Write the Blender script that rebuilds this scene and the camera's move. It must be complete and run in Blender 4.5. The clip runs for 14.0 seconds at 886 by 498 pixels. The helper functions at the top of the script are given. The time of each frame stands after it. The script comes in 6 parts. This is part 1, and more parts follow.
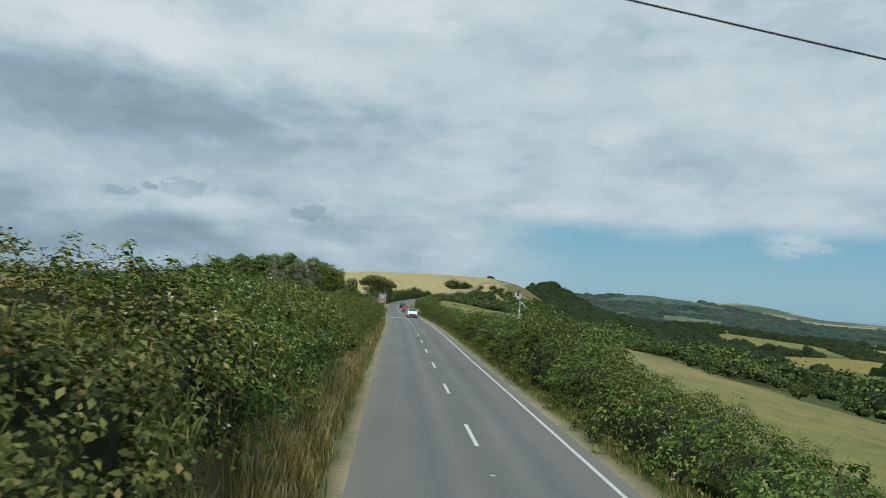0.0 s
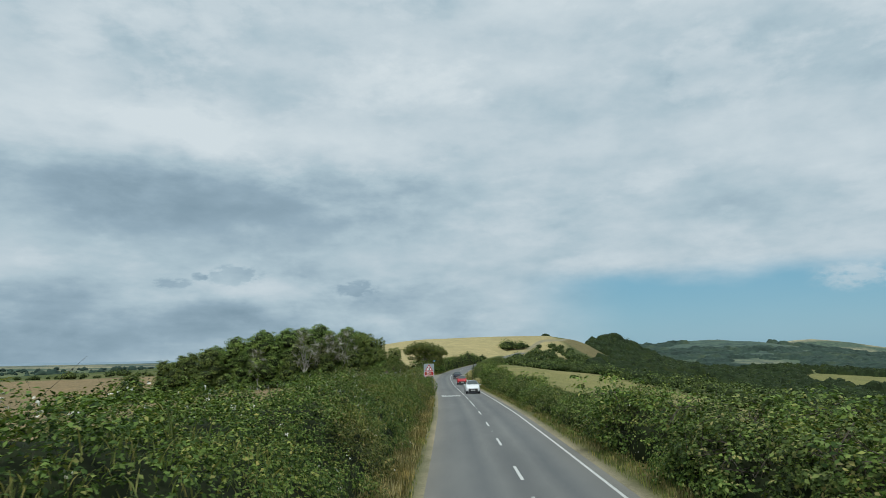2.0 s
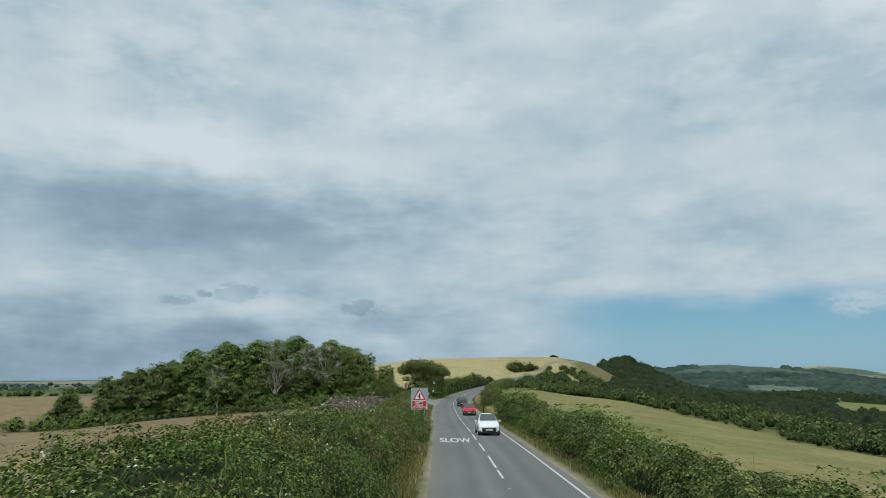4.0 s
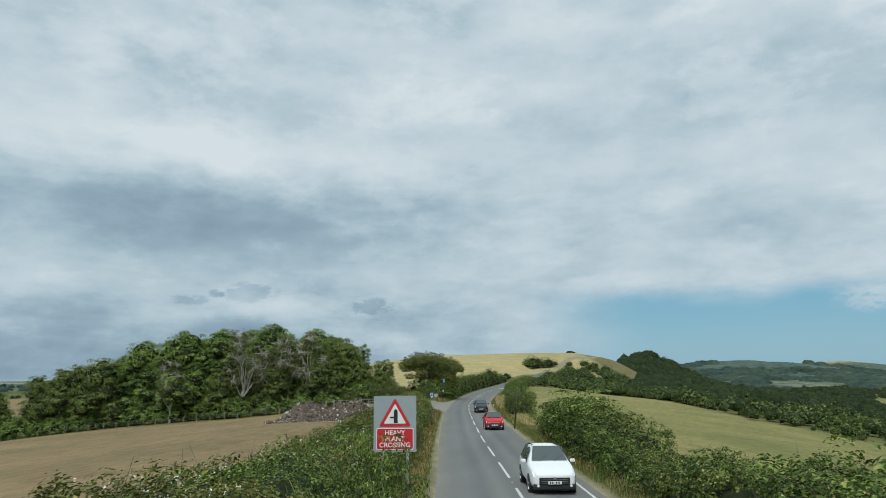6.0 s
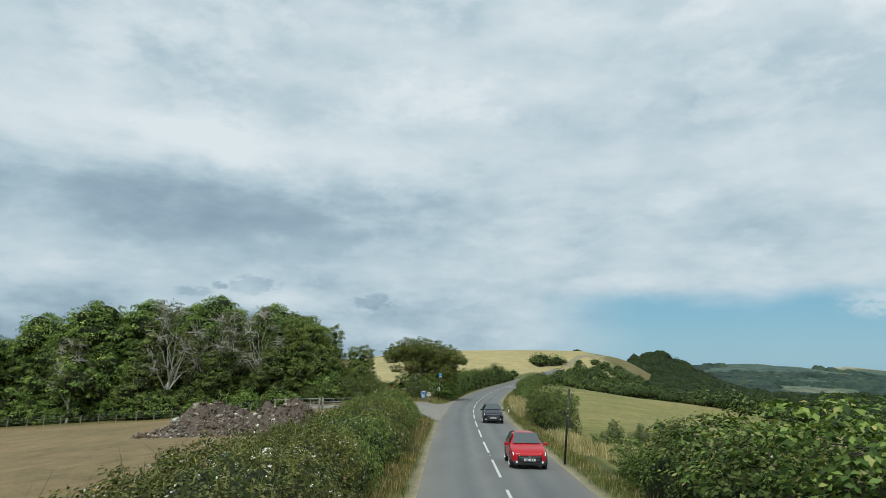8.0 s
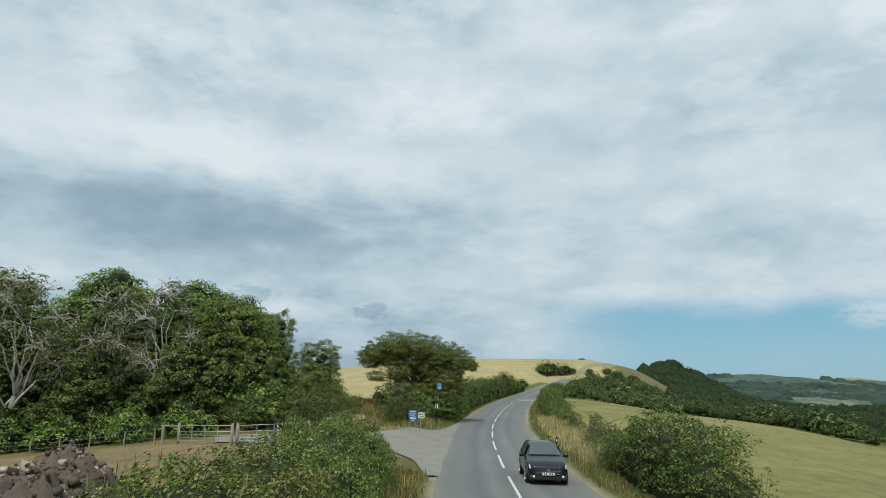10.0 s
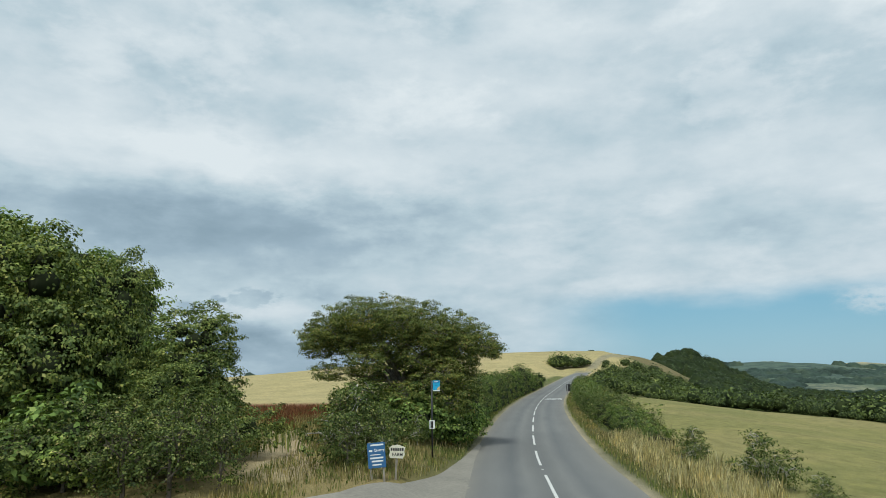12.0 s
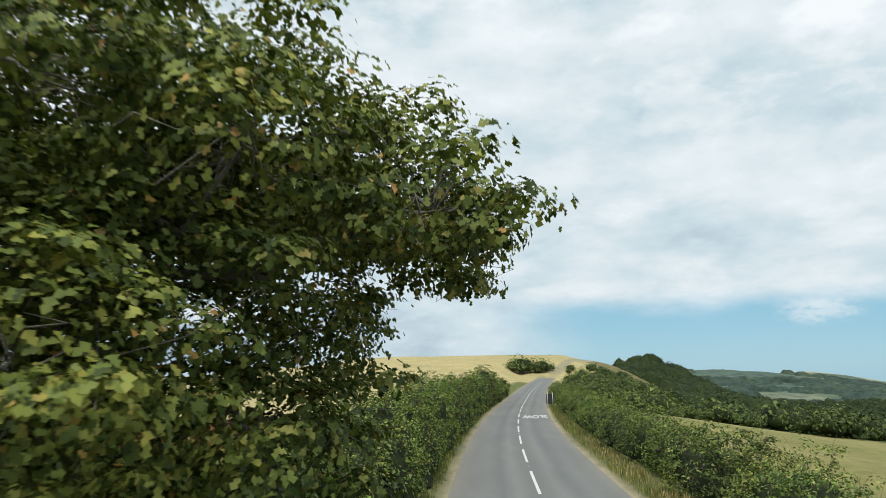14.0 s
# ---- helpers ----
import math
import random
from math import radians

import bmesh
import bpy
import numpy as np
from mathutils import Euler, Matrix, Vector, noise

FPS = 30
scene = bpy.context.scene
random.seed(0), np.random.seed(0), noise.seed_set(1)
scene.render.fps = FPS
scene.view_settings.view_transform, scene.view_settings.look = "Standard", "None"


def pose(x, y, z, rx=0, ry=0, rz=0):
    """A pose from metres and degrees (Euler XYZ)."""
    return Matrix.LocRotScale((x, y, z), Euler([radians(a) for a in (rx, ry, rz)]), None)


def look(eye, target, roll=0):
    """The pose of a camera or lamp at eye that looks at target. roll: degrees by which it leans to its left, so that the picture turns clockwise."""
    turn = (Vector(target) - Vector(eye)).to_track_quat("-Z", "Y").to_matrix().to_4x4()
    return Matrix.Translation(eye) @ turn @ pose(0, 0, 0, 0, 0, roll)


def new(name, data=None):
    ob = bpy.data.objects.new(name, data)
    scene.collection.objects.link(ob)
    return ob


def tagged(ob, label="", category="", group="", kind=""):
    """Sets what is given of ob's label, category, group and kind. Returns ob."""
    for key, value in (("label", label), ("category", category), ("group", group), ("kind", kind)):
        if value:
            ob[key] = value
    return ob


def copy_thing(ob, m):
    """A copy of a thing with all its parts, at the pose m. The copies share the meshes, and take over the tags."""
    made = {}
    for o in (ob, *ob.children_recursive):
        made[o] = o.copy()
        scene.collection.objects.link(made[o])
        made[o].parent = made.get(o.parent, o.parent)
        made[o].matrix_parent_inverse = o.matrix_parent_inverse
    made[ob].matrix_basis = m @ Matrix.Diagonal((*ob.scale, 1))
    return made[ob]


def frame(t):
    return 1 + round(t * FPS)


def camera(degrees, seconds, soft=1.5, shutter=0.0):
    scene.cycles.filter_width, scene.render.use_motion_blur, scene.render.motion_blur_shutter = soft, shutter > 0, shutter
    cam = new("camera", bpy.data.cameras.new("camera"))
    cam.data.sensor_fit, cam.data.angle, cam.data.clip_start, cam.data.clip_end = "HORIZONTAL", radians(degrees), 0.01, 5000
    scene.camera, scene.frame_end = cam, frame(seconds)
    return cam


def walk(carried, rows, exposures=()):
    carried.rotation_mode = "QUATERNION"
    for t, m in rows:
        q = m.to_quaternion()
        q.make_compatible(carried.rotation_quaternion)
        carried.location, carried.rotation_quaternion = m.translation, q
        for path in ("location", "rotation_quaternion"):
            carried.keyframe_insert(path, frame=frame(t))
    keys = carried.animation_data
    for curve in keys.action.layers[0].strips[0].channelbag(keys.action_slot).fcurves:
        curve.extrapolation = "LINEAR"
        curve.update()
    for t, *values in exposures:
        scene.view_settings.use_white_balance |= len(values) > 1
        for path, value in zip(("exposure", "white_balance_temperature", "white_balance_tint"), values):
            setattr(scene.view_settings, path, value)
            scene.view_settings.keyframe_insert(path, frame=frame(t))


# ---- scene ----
cam = camera(67.5, 14.0, 0.7, 0.06)
PATH = [
    (0, (0.406, 5.184, 4.524), (0.411, 7.18, 4.638), 4.1),
    (0.2, (0.19, 8.464, 4.511), (0.345, 10.457, 4.582), 3.8),
    (0.4, (-0.037, 11.743, 4.5), (0.208, 13.727, 4.574), 4.2),
    (0.5, (-0.161, 13.378, 4.498), (0.137, 15.354, 4.574), 3.9),
    (1, (-0.814, 21.513, 4.472), (-0.484, 23.485, 4.429), -0.4),
    (1.5, (-1.285, 29.558, 4.325), (-1.193, 31.552, 4.446), -1.6),
    (2, (-1.626, 37.478, 4.145), (-1.758, 39.45, 4.449), -1.0),
    (2.5, (-2.046, 45.264, 4.041), (-2.179, 47.231, 4.379), -0.9),
    (3, (-2.528, 52.87, 3.948), (-2.656, 54.833, 4.308), -0.6),
    (5.5, (-5.072, 90.102, 3.542), (-5.239, 92.062, 3.908), 0.5),
    (6, (-5.675, 97.43, 3.402), (-5.852, 99.389, 3.761), -0.5),
    (6.5, (-6.272, 104.655, 3.205), (-6.444, 106.617, 3.556), 0.3),
    (7, (-6.678, 111.945, 3.022), (-6.849, 113.906, 3.372), 0.6),
    (9.3, (-9.727, 145.462, 2.31), (-9.936, 147.419, 2.666), 1.2),
    (9.5, (-10.042, 148.398, 2.294), (-10.243, 150.355, 2.656), 1.3),
    (10, (-10.699, 155.897, 2.32), (-10.882, 157.852, 2.699), 1.0),
    (10.5, (-11.388, 163.322, 2.328), (-11.568, 165.276, 2.714), 0.3),
    (11, (-12.014, 170.624, 2.283), (-12.202, 172.576, 2.676), -0.9),
    (11.5, (-12.56, 177.617, 2.143), (-12.745, 179.572, 2.524), -0.8),
    (12, (-13.126, 184.823, 2.05), (-13.308, 186.78, 2.422), -0.8),
    (12.5, (-13.578, 192.312, 1.907), (-13.721, 194.272, 2.279), 0.3),
    (13, (-13.77, 200.372, 1.787), (-13.869, 202.332, 2.168), -0.8),
    (13.5, (-13.882, 209.399, 1.834), (-13.948, 211.361, 2.219), 0.2),
    (14, (-13.946, 218.255, 2.056), (-13.994, 220.217, 2.439), -0.1),
]
walk(cam, [(t, look(eye, target, roll)) for t, eye, target, roll in PATH],
     [(0, -0.15, 6150, 6), (0.5, 0.06, 6250, 6), (1, 0.14, 6300, 7), (1.5, 0.10, 6300, 7), (2.0, -0.16, 6120, 6), (3, -0.21, 6050, 7), (5.5, -0.15, 6100, 6), (6.5, -0.08, 6150, 6), (9.5, 0.0, 6200, 7), (12.5, 0.02, 6250, 7), (13.2, 0.08, 6350, 8), (14, 0.30, 6500, 10)])

# ---- light: an overcast summer sky with one blue gap over the sea ----
world = bpy.data.worlds.new("overcast_sky")
scene.world = world
world.use_nodes = True
SUN_EL, SUN_AZ = radians(58), radians(188)


def build_sky():
    nt = world.node_tree
    nt.nodes.clear()
    N, Lk = nt.nodes.new, nt.links.new

    def val(op, a, b=None, c=None, clamp=False):
        n = N("ShaderNodeMath")
        n.operation, n.use_clamp = op, clamp
        for i, v in enumerate((a, b, c)):
            if v is None:
                continue
            if isinstance(v, (int, float)):
                n.inputs[i].default_value = v
            else:
                Lk(v, n.inputs[i])
        return n.outputs[0]

    def sstep(v, lo, hi):
        n = N("ShaderNodeMapRange")
        n.interpolation_type = "SMOOTHSTEP"
        Lk(v, n.inputs[0])
        n.inputs[1].default_value, n.inputs[2].default_value = lo, hi
        return n.outputs[0]

    def bump(v, mid, wide):
        d = val("DIVIDE", val("SUBTRACT", v, mid), wide)
        return val("EXPONENT", val("MULTIPLY", val("MULTIPLY", d, d), -1.0))

    def mix(f, a, b):
        n = N("ShaderNodeMix")
        n.data_type = "RGBA"
        if isinstance(f, (int, float)):
            n.inputs[0].default_value = f
        else:
            Lk(f, n.inputs[0])
        for i, v in ((6, a), (7, b)):
            if isinstance(v, tuple):
                n.inputs[i].default_value = (*v, 1)
            else:
                Lk(v, n.inputs[i])
        return n.outputs[2]

    def fractal(vec, scale, detail, rough=0.5, warp=0.0):
        n = N("ShaderNodeTexNoise")
        Lk(vec, n.inputs["Vector"])
        n.inputs["Scale"].default_value, n.inputs["Detail"].default_value = scale, detail
        n.inputs["Roughness"].default_value, n.inputs["Distortion"].default_value = rough, warp
        return n.outputs[0]

    co = N("ShaderNodeTexCoord")
    sp = N("ShaderNodeSeparateXYZ")
    Lk(co.outputs["Generated"], sp.inputs[0])
    x, y, z = sp.outputs
    az = val("ARCTAN2", x, y)
    zz = val("ADD", val("MAXIMUM", z, 0.0), 0.16)
    pl = N("ShaderNodeCombineXYZ")
    Lk(val("DIVIDE", x, zz), pl.inputs[0])
    Lk(val("DIVIDE", val("MULTIPLY", y, 1.25), zz), pl.inputs[1])
    pl.inputs[2].default_value = 3.7
    el = z
    big = fractal(pl.outputs[0], 0.55, 4, 0.5, 0.0)
    puffs = N("ShaderNodeCombineXYZ")
    Lk(x, puffs.inputs[0])
    Lk(y, puffs.inputs[1])
    Lk(val("MULTIPLY", z, 2.05), puffs.inputs[2])
    mid = fractal(puffs.outputs[0], 3.5, 9, 0.56, 0.0)
    fine = fractal(puffs.outputs[0], 9.0, 7, 0.58, 0.0)
    rag = fractal(puffs.outputs[0], 34.0, 6, 0.62, 0.0)
    heads = sstep(fractal(puffs.outputs[0], 6.0, 8, 0.58, 0.12), 0.48, 0.64)
    # streaky low deck, seen edge-on
    st = N("ShaderNodeCombineXYZ")
    Lk(val("MULTIPLY", az, 3.6), st.inputs[0])
    Lk(val("MULTIPLY", el, 10.0), st.inputs[1])
    streak = fractal(st.outputs[0], 1.8, 6, 0.54, 0.0)
    low = val("SUBTRACT", 1.0, sstep(el, 0.16, 0.40))
    n = val("ADD", val("MULTIPLY", big, 0.28), val("ADD", val("MULTIPLY", mid, 0.62), val("ADD", val("MULTIPLY", fine, 0.25), val("MULTIPLY", heads, 0.10))))
    n = val("SUBTRACT", n, 0.05)
    n = val("ADD", val("MULTIPLY", n, val("SUBTRACT", 1.0, val("MULTIPLY", low, 0.38))), val("MULTIPLY", val("MULTIPLY", streak, low), 0.41))
    # the long dark bank of cloud inland, the bright edge over it, and the grey murk under it
    wob = val("MULTIPLY", val("SUBTRACT", streak, 0.5), 0.09)
    elw = val("ADD", el, wob)
    inland = val("SUBTRACT", 1.0, sstep(az, -0.45, 0.32))
    dark = val("MULTIPLY", bump(elw, 0.215, 0.05), inland)
    bright = val("MULTIPLY", bump(elw, 0.305, 0.035), val("SUBTRACT", 1.0, sstep(az, -0.5, 0.1)))
    murk = val("MULTIPLY", bump(elw, 0.03, 0.055), val("SUBTRACT", 1.0, sstep(az, -0.35, 0.1)))
    n = val("SUBTRACT", n, val("MULTIPLY", dark, 0.145))
    n = val("ADD", n, val("MULTIPLY", bright, 0.13))
    n = val("ADD", n, val("MULTIPLY", val("MULTIPLY", bump(az, 0.10, 0.20), bump(el, 0.43, 0.14)), 0.085))
    n = val("SUBTRACT", n, val("MULTIPLY", murk, 0.20))
    n = val("ADD", n, val("MULTIPLY", sstep(az, -0.25, 0.6), 0.03))
    for ca, ce, wa, we in ((-0.375, 0.112, 0.040, 0.013), (-0.455, 0.100, 0.022, 0.007), (-0.42, 0.110, 0.010, 0.006), (-0.20, 0.093, 0.030, 0.013)):
        scrap = val("MULTIPLY", bump(az, ca, wa * 1.2), bump(el, ce, we * 1.2))
        scrap = sstep(val("MULTIPLY", scrap, val("ADD", val("MULTIPLY", val("SUBTRACT", rag, 0.5), 5.0), 1.0)), 0.25, 0.8)
        n = val("SUBTRACT", n, val("MULTIPLY", scrap, 0.10))
    ramp = N("ShaderNodeValToRGB")
    Lk(n, ramp.inputs[0])
    e = ramp.color_ramp.elements
    e[0].position, e[0].color = 0.26, (0.245, 0.335, 0.40, 1)
    e[1].position, e[1].color = 0.74, (0.74, 0.785, 0.80, 1)
    for p, c in ((0.40, (0.345, 0.445, 0.515)), (0.51, (0.485, 0.585, 0.635)), (0.60, (0.605, 0.675, 0.71))):
        k = e.new(p)
        k.color = (*c, 1)
    cloud = ramp.outputs[0]
    sky = N("ShaderNodeTexSky")
    sky.sky_type, sky.sun_disc = "NISHITA", False
    sky.sun_elevation, sky.sun_rotation = SUN_EL, SUN_AZ
    sky.air_density, sky.dust_density, sky.ozone_density = 1.0, 0.6, 1.6
    dim = N("ShaderNodeVectorMath")
    dim.operation = "SCALE"
    Lk(sky.outputs[0], dim.inputs[0])
    dim.inputs["Scale"].default_value = 0.085
    blue = mix(0.75, dim.outputs[0], mix(sstep(el, -0.005, 0.10), (0.255, 0.490, 0.625), (0.185, 0.440, 0.590)))
    # the clear gap over the sea, wider towards the south
    gap = val("MULTIPLY", sstep(az, 0.0, 0.22), val("SUBTRACT", 1.0, sstep(val("ADD", el, val("MULTIPLY", wob, 0.5)), 0.085, 0.125)))
    puff = sstep(val("MULTIPLY", val("MULTIPLY", bump(az, 0.49, 0.050), bump(el, 0.088, 0.017)), val("ADD", val("MULTIPLY", val("SUBTRACT", rag, 0.5), 4.0), 1.0)), 0.15, 1.0)
    gap = val("MULTIPLY", gap, val("SUBTRACT", 1.0, val("MULTIPLY", puff, 0.65)))
    col = mix(val("MULTIPLY", gap, 0.95), cloud, blue)
    bg = N("ShaderNodeBackground")
    Lk(col, bg.inputs[0])
    bg.inputs[1].default_value = 1.0
    out = N("ShaderNodeOutputWorld")
    Lk(bg.outputs[0], out.inputs[0])


build_sky()
sun = new("sun", bpy.data.lights.new("sun", "SUN"))
sun.data.energy, sun.data.angle, sun.data.color = 2.75, radians(14), (0.975, 0.965, 0.88)
sun.matrix_world = look((0, 0, 0), (-math.sin(SUN_AZ) * math.cos(SUN_EL), -math.cos(SUN_AZ) * math.cos(SUN_EL), -math.sin(SUN_EL)))


# ---- materials ----
def material(name, rough=0.8, metal=0.0, spec=0.5):
    m = bpy.data.materials.new(name)
    m.use_nodes = True
    b = m.node_tree.nodes["Principled BSDF"]
    b.inputs["Roughness"].default_value, b.inputs["Metallic"].default_value = rough, metal
    b.inputs["Specular IOR Level"].default_value = spec
    return m, m.node_tree, b


def ramp_node(nt, source, stops):
    r = nt.nodes.new("ShaderNodeValToRGB")
    nt.links.new(source, r.inputs[0])
    e = r.color_ramp.elements
    while len(e) < len(stops):
        e.new(0.5)
    for k, (p, c) in zip(e, stops):
        k.position, k.color = p, (*c, 1)
    return r.outputs[0]


def noise_node(nt, scale, detail=5, rough=0.6, coords="Object", stretch=None, warp=0.0):
    co = nt.nodes.new("ShaderNodeTexCoord")
    v = co.outputs[coords]
    if stretch:
        mp = nt.nodes.new("ShaderNodeMapping")
        nt.links.new(v, mp.inputs[0])
        mp.inputs["Scale"].default_value = stretch
        v = mp.outputs[0]
    n = nt.nodes.new("ShaderNodeTexNoise")
    nt.links.new(v, n.inputs["Vector"])
    n.inputs["Scale"].default_value, n.inputs["Detail"].default_value = scale, detail
    n.inputs["Roughness"].default_value, n.inputs["Distortion"].default_value = rough, warp
    return n.outputs[0]


def blend(nt, f, a, b, mode="MIX"):
    n = nt.nodes.new("ShaderNodeMix")
    n.data_type, n.blend_type = "RGBA", mode
    for i, v in ((0, f), (6, a), (7, b)):
        if isinstance(v, (int, float)):
            n.inputs[i].default_value = v
        elif isinstance(v, tuple):
            n.inputs[i].default_value = (*v, 1)
        else:
            nt.links.new(v, n.inputs[i])
    return n.outputs[2]


def relief(nt, b, source, strength, distance):
    n = nt.nodes.new("ShaderNodeBump")
    n.inputs["Strength"].default_value, n.inputs["Distance"].default_value = strength, distance
    nt.links.new(source, n.inputs["Height"])
    nt.links.new(n.outputs[0], b.inputs["Normal"])


def plain(name, color, rough=0.6, metal=0.0, grime=0.25, scale=6.0, spec=0.5, fine=60.0):
    """A painted, metal or plastic surface with slight dirt and wear."""
    m, nt, b = material(name, rough, metal, spec)
    dirt = tuple(c * 0.55 + 0.02 for c in color)
    n1, n2 = noise_node(nt, scale), noise_node(nt, fine)
    f = ramp_node(nt, n1, [(0.40, (0, 0, 0)), (0.75, (grime,) * 3)])
    c = blend(nt, f, color, dirt)
    g = ramp_node(nt, n2, [(0.3, (1 - grime * 0.4,) * 3), (0.7, (1, 1, 1))])
    nt.links.new(blend(nt, 1.0, c, g, "MULTIPLY"), b.inputs["Base Color"])
    relief(nt, b, n2, 0.12, 0.004)
    return m


def leaf_material(name, stops, patch=0.6, patch_scale=0.35, clear=0.22, rough=0.55):
    """Leaves: a colour for each leaf, larger patches of lusher and drier growth, light through the blade."""
    m, nt, b = material(name, rough, 0.0, 0.14)
    geo = nt.nodes.new("ShaderNodeNewGeometry")
    c = ramp_node(nt, geo.outputs["Random Per Island"], stops)
    n = noise_node(nt, patch_scale, 4, 0.6)
    n2 = noise_node(nt, patch_scale * 5, 3, 0.6)
    g = ramp_node(nt, n, [(0.32, (1 - patch * 0.5, 1 - patch * 0.5, 1 - patch * 0.5)), (0.5, (1, 1, 1)), (0.68, (1.0 + patch * 0.55, 1.0 + patch * 0.30, 1.0 - patch * 0.05))])
    c = blend(nt, 1.0, c, g, "MULTIPLY")
    g2 = ramp_node(nt, n2, [(0.3, (0.56, 0.62, 0.62)), (0.7, (1.34, 1.32, 1.2))])
    c = blend(nt, 1.0, c, g2, "MULTIPLY")
    nt.links.new(c, b.inputs["Base Color"])
    tr = nt.nodes.new("ShaderNodeBsdfTranslucent")
    nt.links.new(blend(nt, 1.0, c, (1.15, 1.25, 0.55), "MULTIPLY"), tr.inputs[0])
    mx = nt.nodes.new("ShaderNodeMixShader")
    mx.inputs[0].default_value = clear
    nt.links.new(b.outputs[0], mx.inputs[1])
    nt.links.new(tr.outputs[0], mx.inputs[2])
    nt.links.new(mx.outputs[0], nt.nodes["Material Output"].inputs[0])
    return m


M_HEDGE = leaf_material("bramble_leaf", [(0, (0.029, 0.054, 0.015)), (0.45, (0.106, 0.167, 0.041)), (0.85, (0.240, 0.318, 0.087)), (1, (0.357, 0.320, 0.128))], 0.45)
M_OLIVE = leaf_material("mixed_hedge_leaf", [(0, (0.032, 0.043, 0.013)), (0.45, (0.109, 0.128, 0.039)), (0.85, (0.209, 0.218, 0.076)), (1, (0.340, 0.248, 0.120))], 0.5)
M_BRAMBLE = leaf_material("hedge_leaf", [(0, (0.017, 0.034, 0.009)), (0.45, (0.083, 0.135, 0.034)), (0.85, (0.208, 0.285, 0.074)), (1, (0.326, 0.286, 0.110))], 0.45)
M_HEDGE_DRY = leaf_material("blackthorn_leaf", [(0, (0.022, 0.036, 0.011)), (0.45, (0.086, 0.123, 0.036)), (0.85, (0.205, 0.253, 0.078)), (1, (0.326, 0.290, 0.129))], 0.8)
M_OAK = leaf_material("oak_leaf", [(0, (0.032, 0.048, 0.014)), (0.4, (0.100, 0.132, 0.033)), (0.8, (0.179, 0.204, 0.052)), (0.97, (0.264, 0.254, 0.075)), (1, (0.386, 0.229, 0.086))], 0.6, 0.6, 0.16)
M_EDGEOAK = leaf_material("edge_oak_leaf", [(0, (0.040, 0.064, 0.020)), (0.5, (0.129, 0.178, 0.051)), (0.85, (0.230, 0.276, 0.078)), (1, (0.310, 0.310, 0.106))], 0.6, 0.6, 0.16)
M_WOOD = leaf_material("woodland_leaf", [(0, (0.046, 0.081, 0.023)), (0.5, (0.152, 0.230, 0.062)), (0.85, (0.291, 0.393, 0.108)), (1, (0.415, 0.468, 0.153))], 0.6, 0.22, 0.25)
M_SPARSE = leaf_material("ash_leaf", [(0.0, (0.062, 0.075, 0.037)), (0.6, (0.119, 0.131, 0.060)), (1.0, (0.213, 0.194, 0.106))], 0.4, 0.3)
M_FAR = leaf_material("far_leaf", [(0, (0.035, 0.054, 0.017)), (0.5, (0.088, 0.124, 0.038)), (1, (0.191, 0.236, 0.078))], 0.8, 0.05, 0.12)
M_MIDWOOD = leaf_material("valley_leaf", [(0, (0.022, 0.040, 0.019)), (0.5, (0.044, 0.072, 0.032)), (1, (0.082, 0.115, 0.051))], 0.8, 0.02, 0.08)
# distance haze is mixed into this even blue-green leaf colour
M_DOWNS = leaf_material("hazed_downland_leaf", [(0, (0.034, 0.057, 0.050)), (1, (0.041, 0.064, 0.054))], 0.8, 0.02, 0.0, 0.9)
M_STRAW = leaf_material("bleached_grass", [(0.0, (0.250, 0.215, 0.110)), (0.4, (0.475, 0.388, 0.228)), (0.8, (0.660, 0.555, 0.361)), (1.0, (0.78, 0.69, 0.49))], 0.4, 0.5, 0.4, 0.7)
M_DRYGRASS = leaf_material("dry_grass", [(0.0, (0.120, 0.115, 0.045)), (0.4, (0.250, 0.205, 0.095)), (0.8, (0.400, 0.320, 0.170)), (1.0, (0.62, 0.52, 0.33))], 0.5, 0.5, 0.35, 0.7)
M_GREENGRASS = leaf_material("verge_grass", [(0, (0.087, 0.123, 0.036)), (0.6, (0.189, 0.217, 0.072)), (1, (0.406, 0.348, 0.145))], 0.5, 0.6, 0.25, 0.7)
M_DOCK = leaf_material("dock_seed", [(0.0, (0.09, 0.035, 0.02)), (0.5, (0.17, 0.065, 0.035)), (1.0, (0.25, 0.13, 0.07))], 0.5, 0.4, 0.2)
M_FLOWER = plain("white_flower", (0.72, 0.70, 0.60), 0.7, grime=0.1)
# dark under-colour that stands in for shade between the tufts
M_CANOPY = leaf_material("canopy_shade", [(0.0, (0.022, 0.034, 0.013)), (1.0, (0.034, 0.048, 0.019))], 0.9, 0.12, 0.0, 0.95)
# near-black colour painted as the shade inside hedges and crowns
M_CORE = plain("inner_shade", (0.028, 0.036, 0.015), 0.95, grime=0.5, scale=2.0, spec=0.1)


def bark_material(name, dark, light):
    m, nt, b = material(name, 0.9, 0.0, 0.2)
    n = noise_node(nt, 5, 6, 0.65, stretch=(2.5, 2.5, 0.6))
    nt.links.new(ramp_node(nt, n, [(0.3, dark), (0.7, light)]), b.inputs["Base Color"])
    relief(nt, b, n, 0.6, 0.02)
    return m


M_BARK = bark_material("bark", (0.055, 0.045, 0.032), (0.16, 0.14, 0.11))
M_GREYBARK = bark_material("grey_bark", (0.07, 0.06, 0.048), (0.27, 0.25, 0.215))
M_PALEBARK = bark_material("pale_bark", (0.30, 0.28, 0.24), (0.62, 0.59, 0.52))


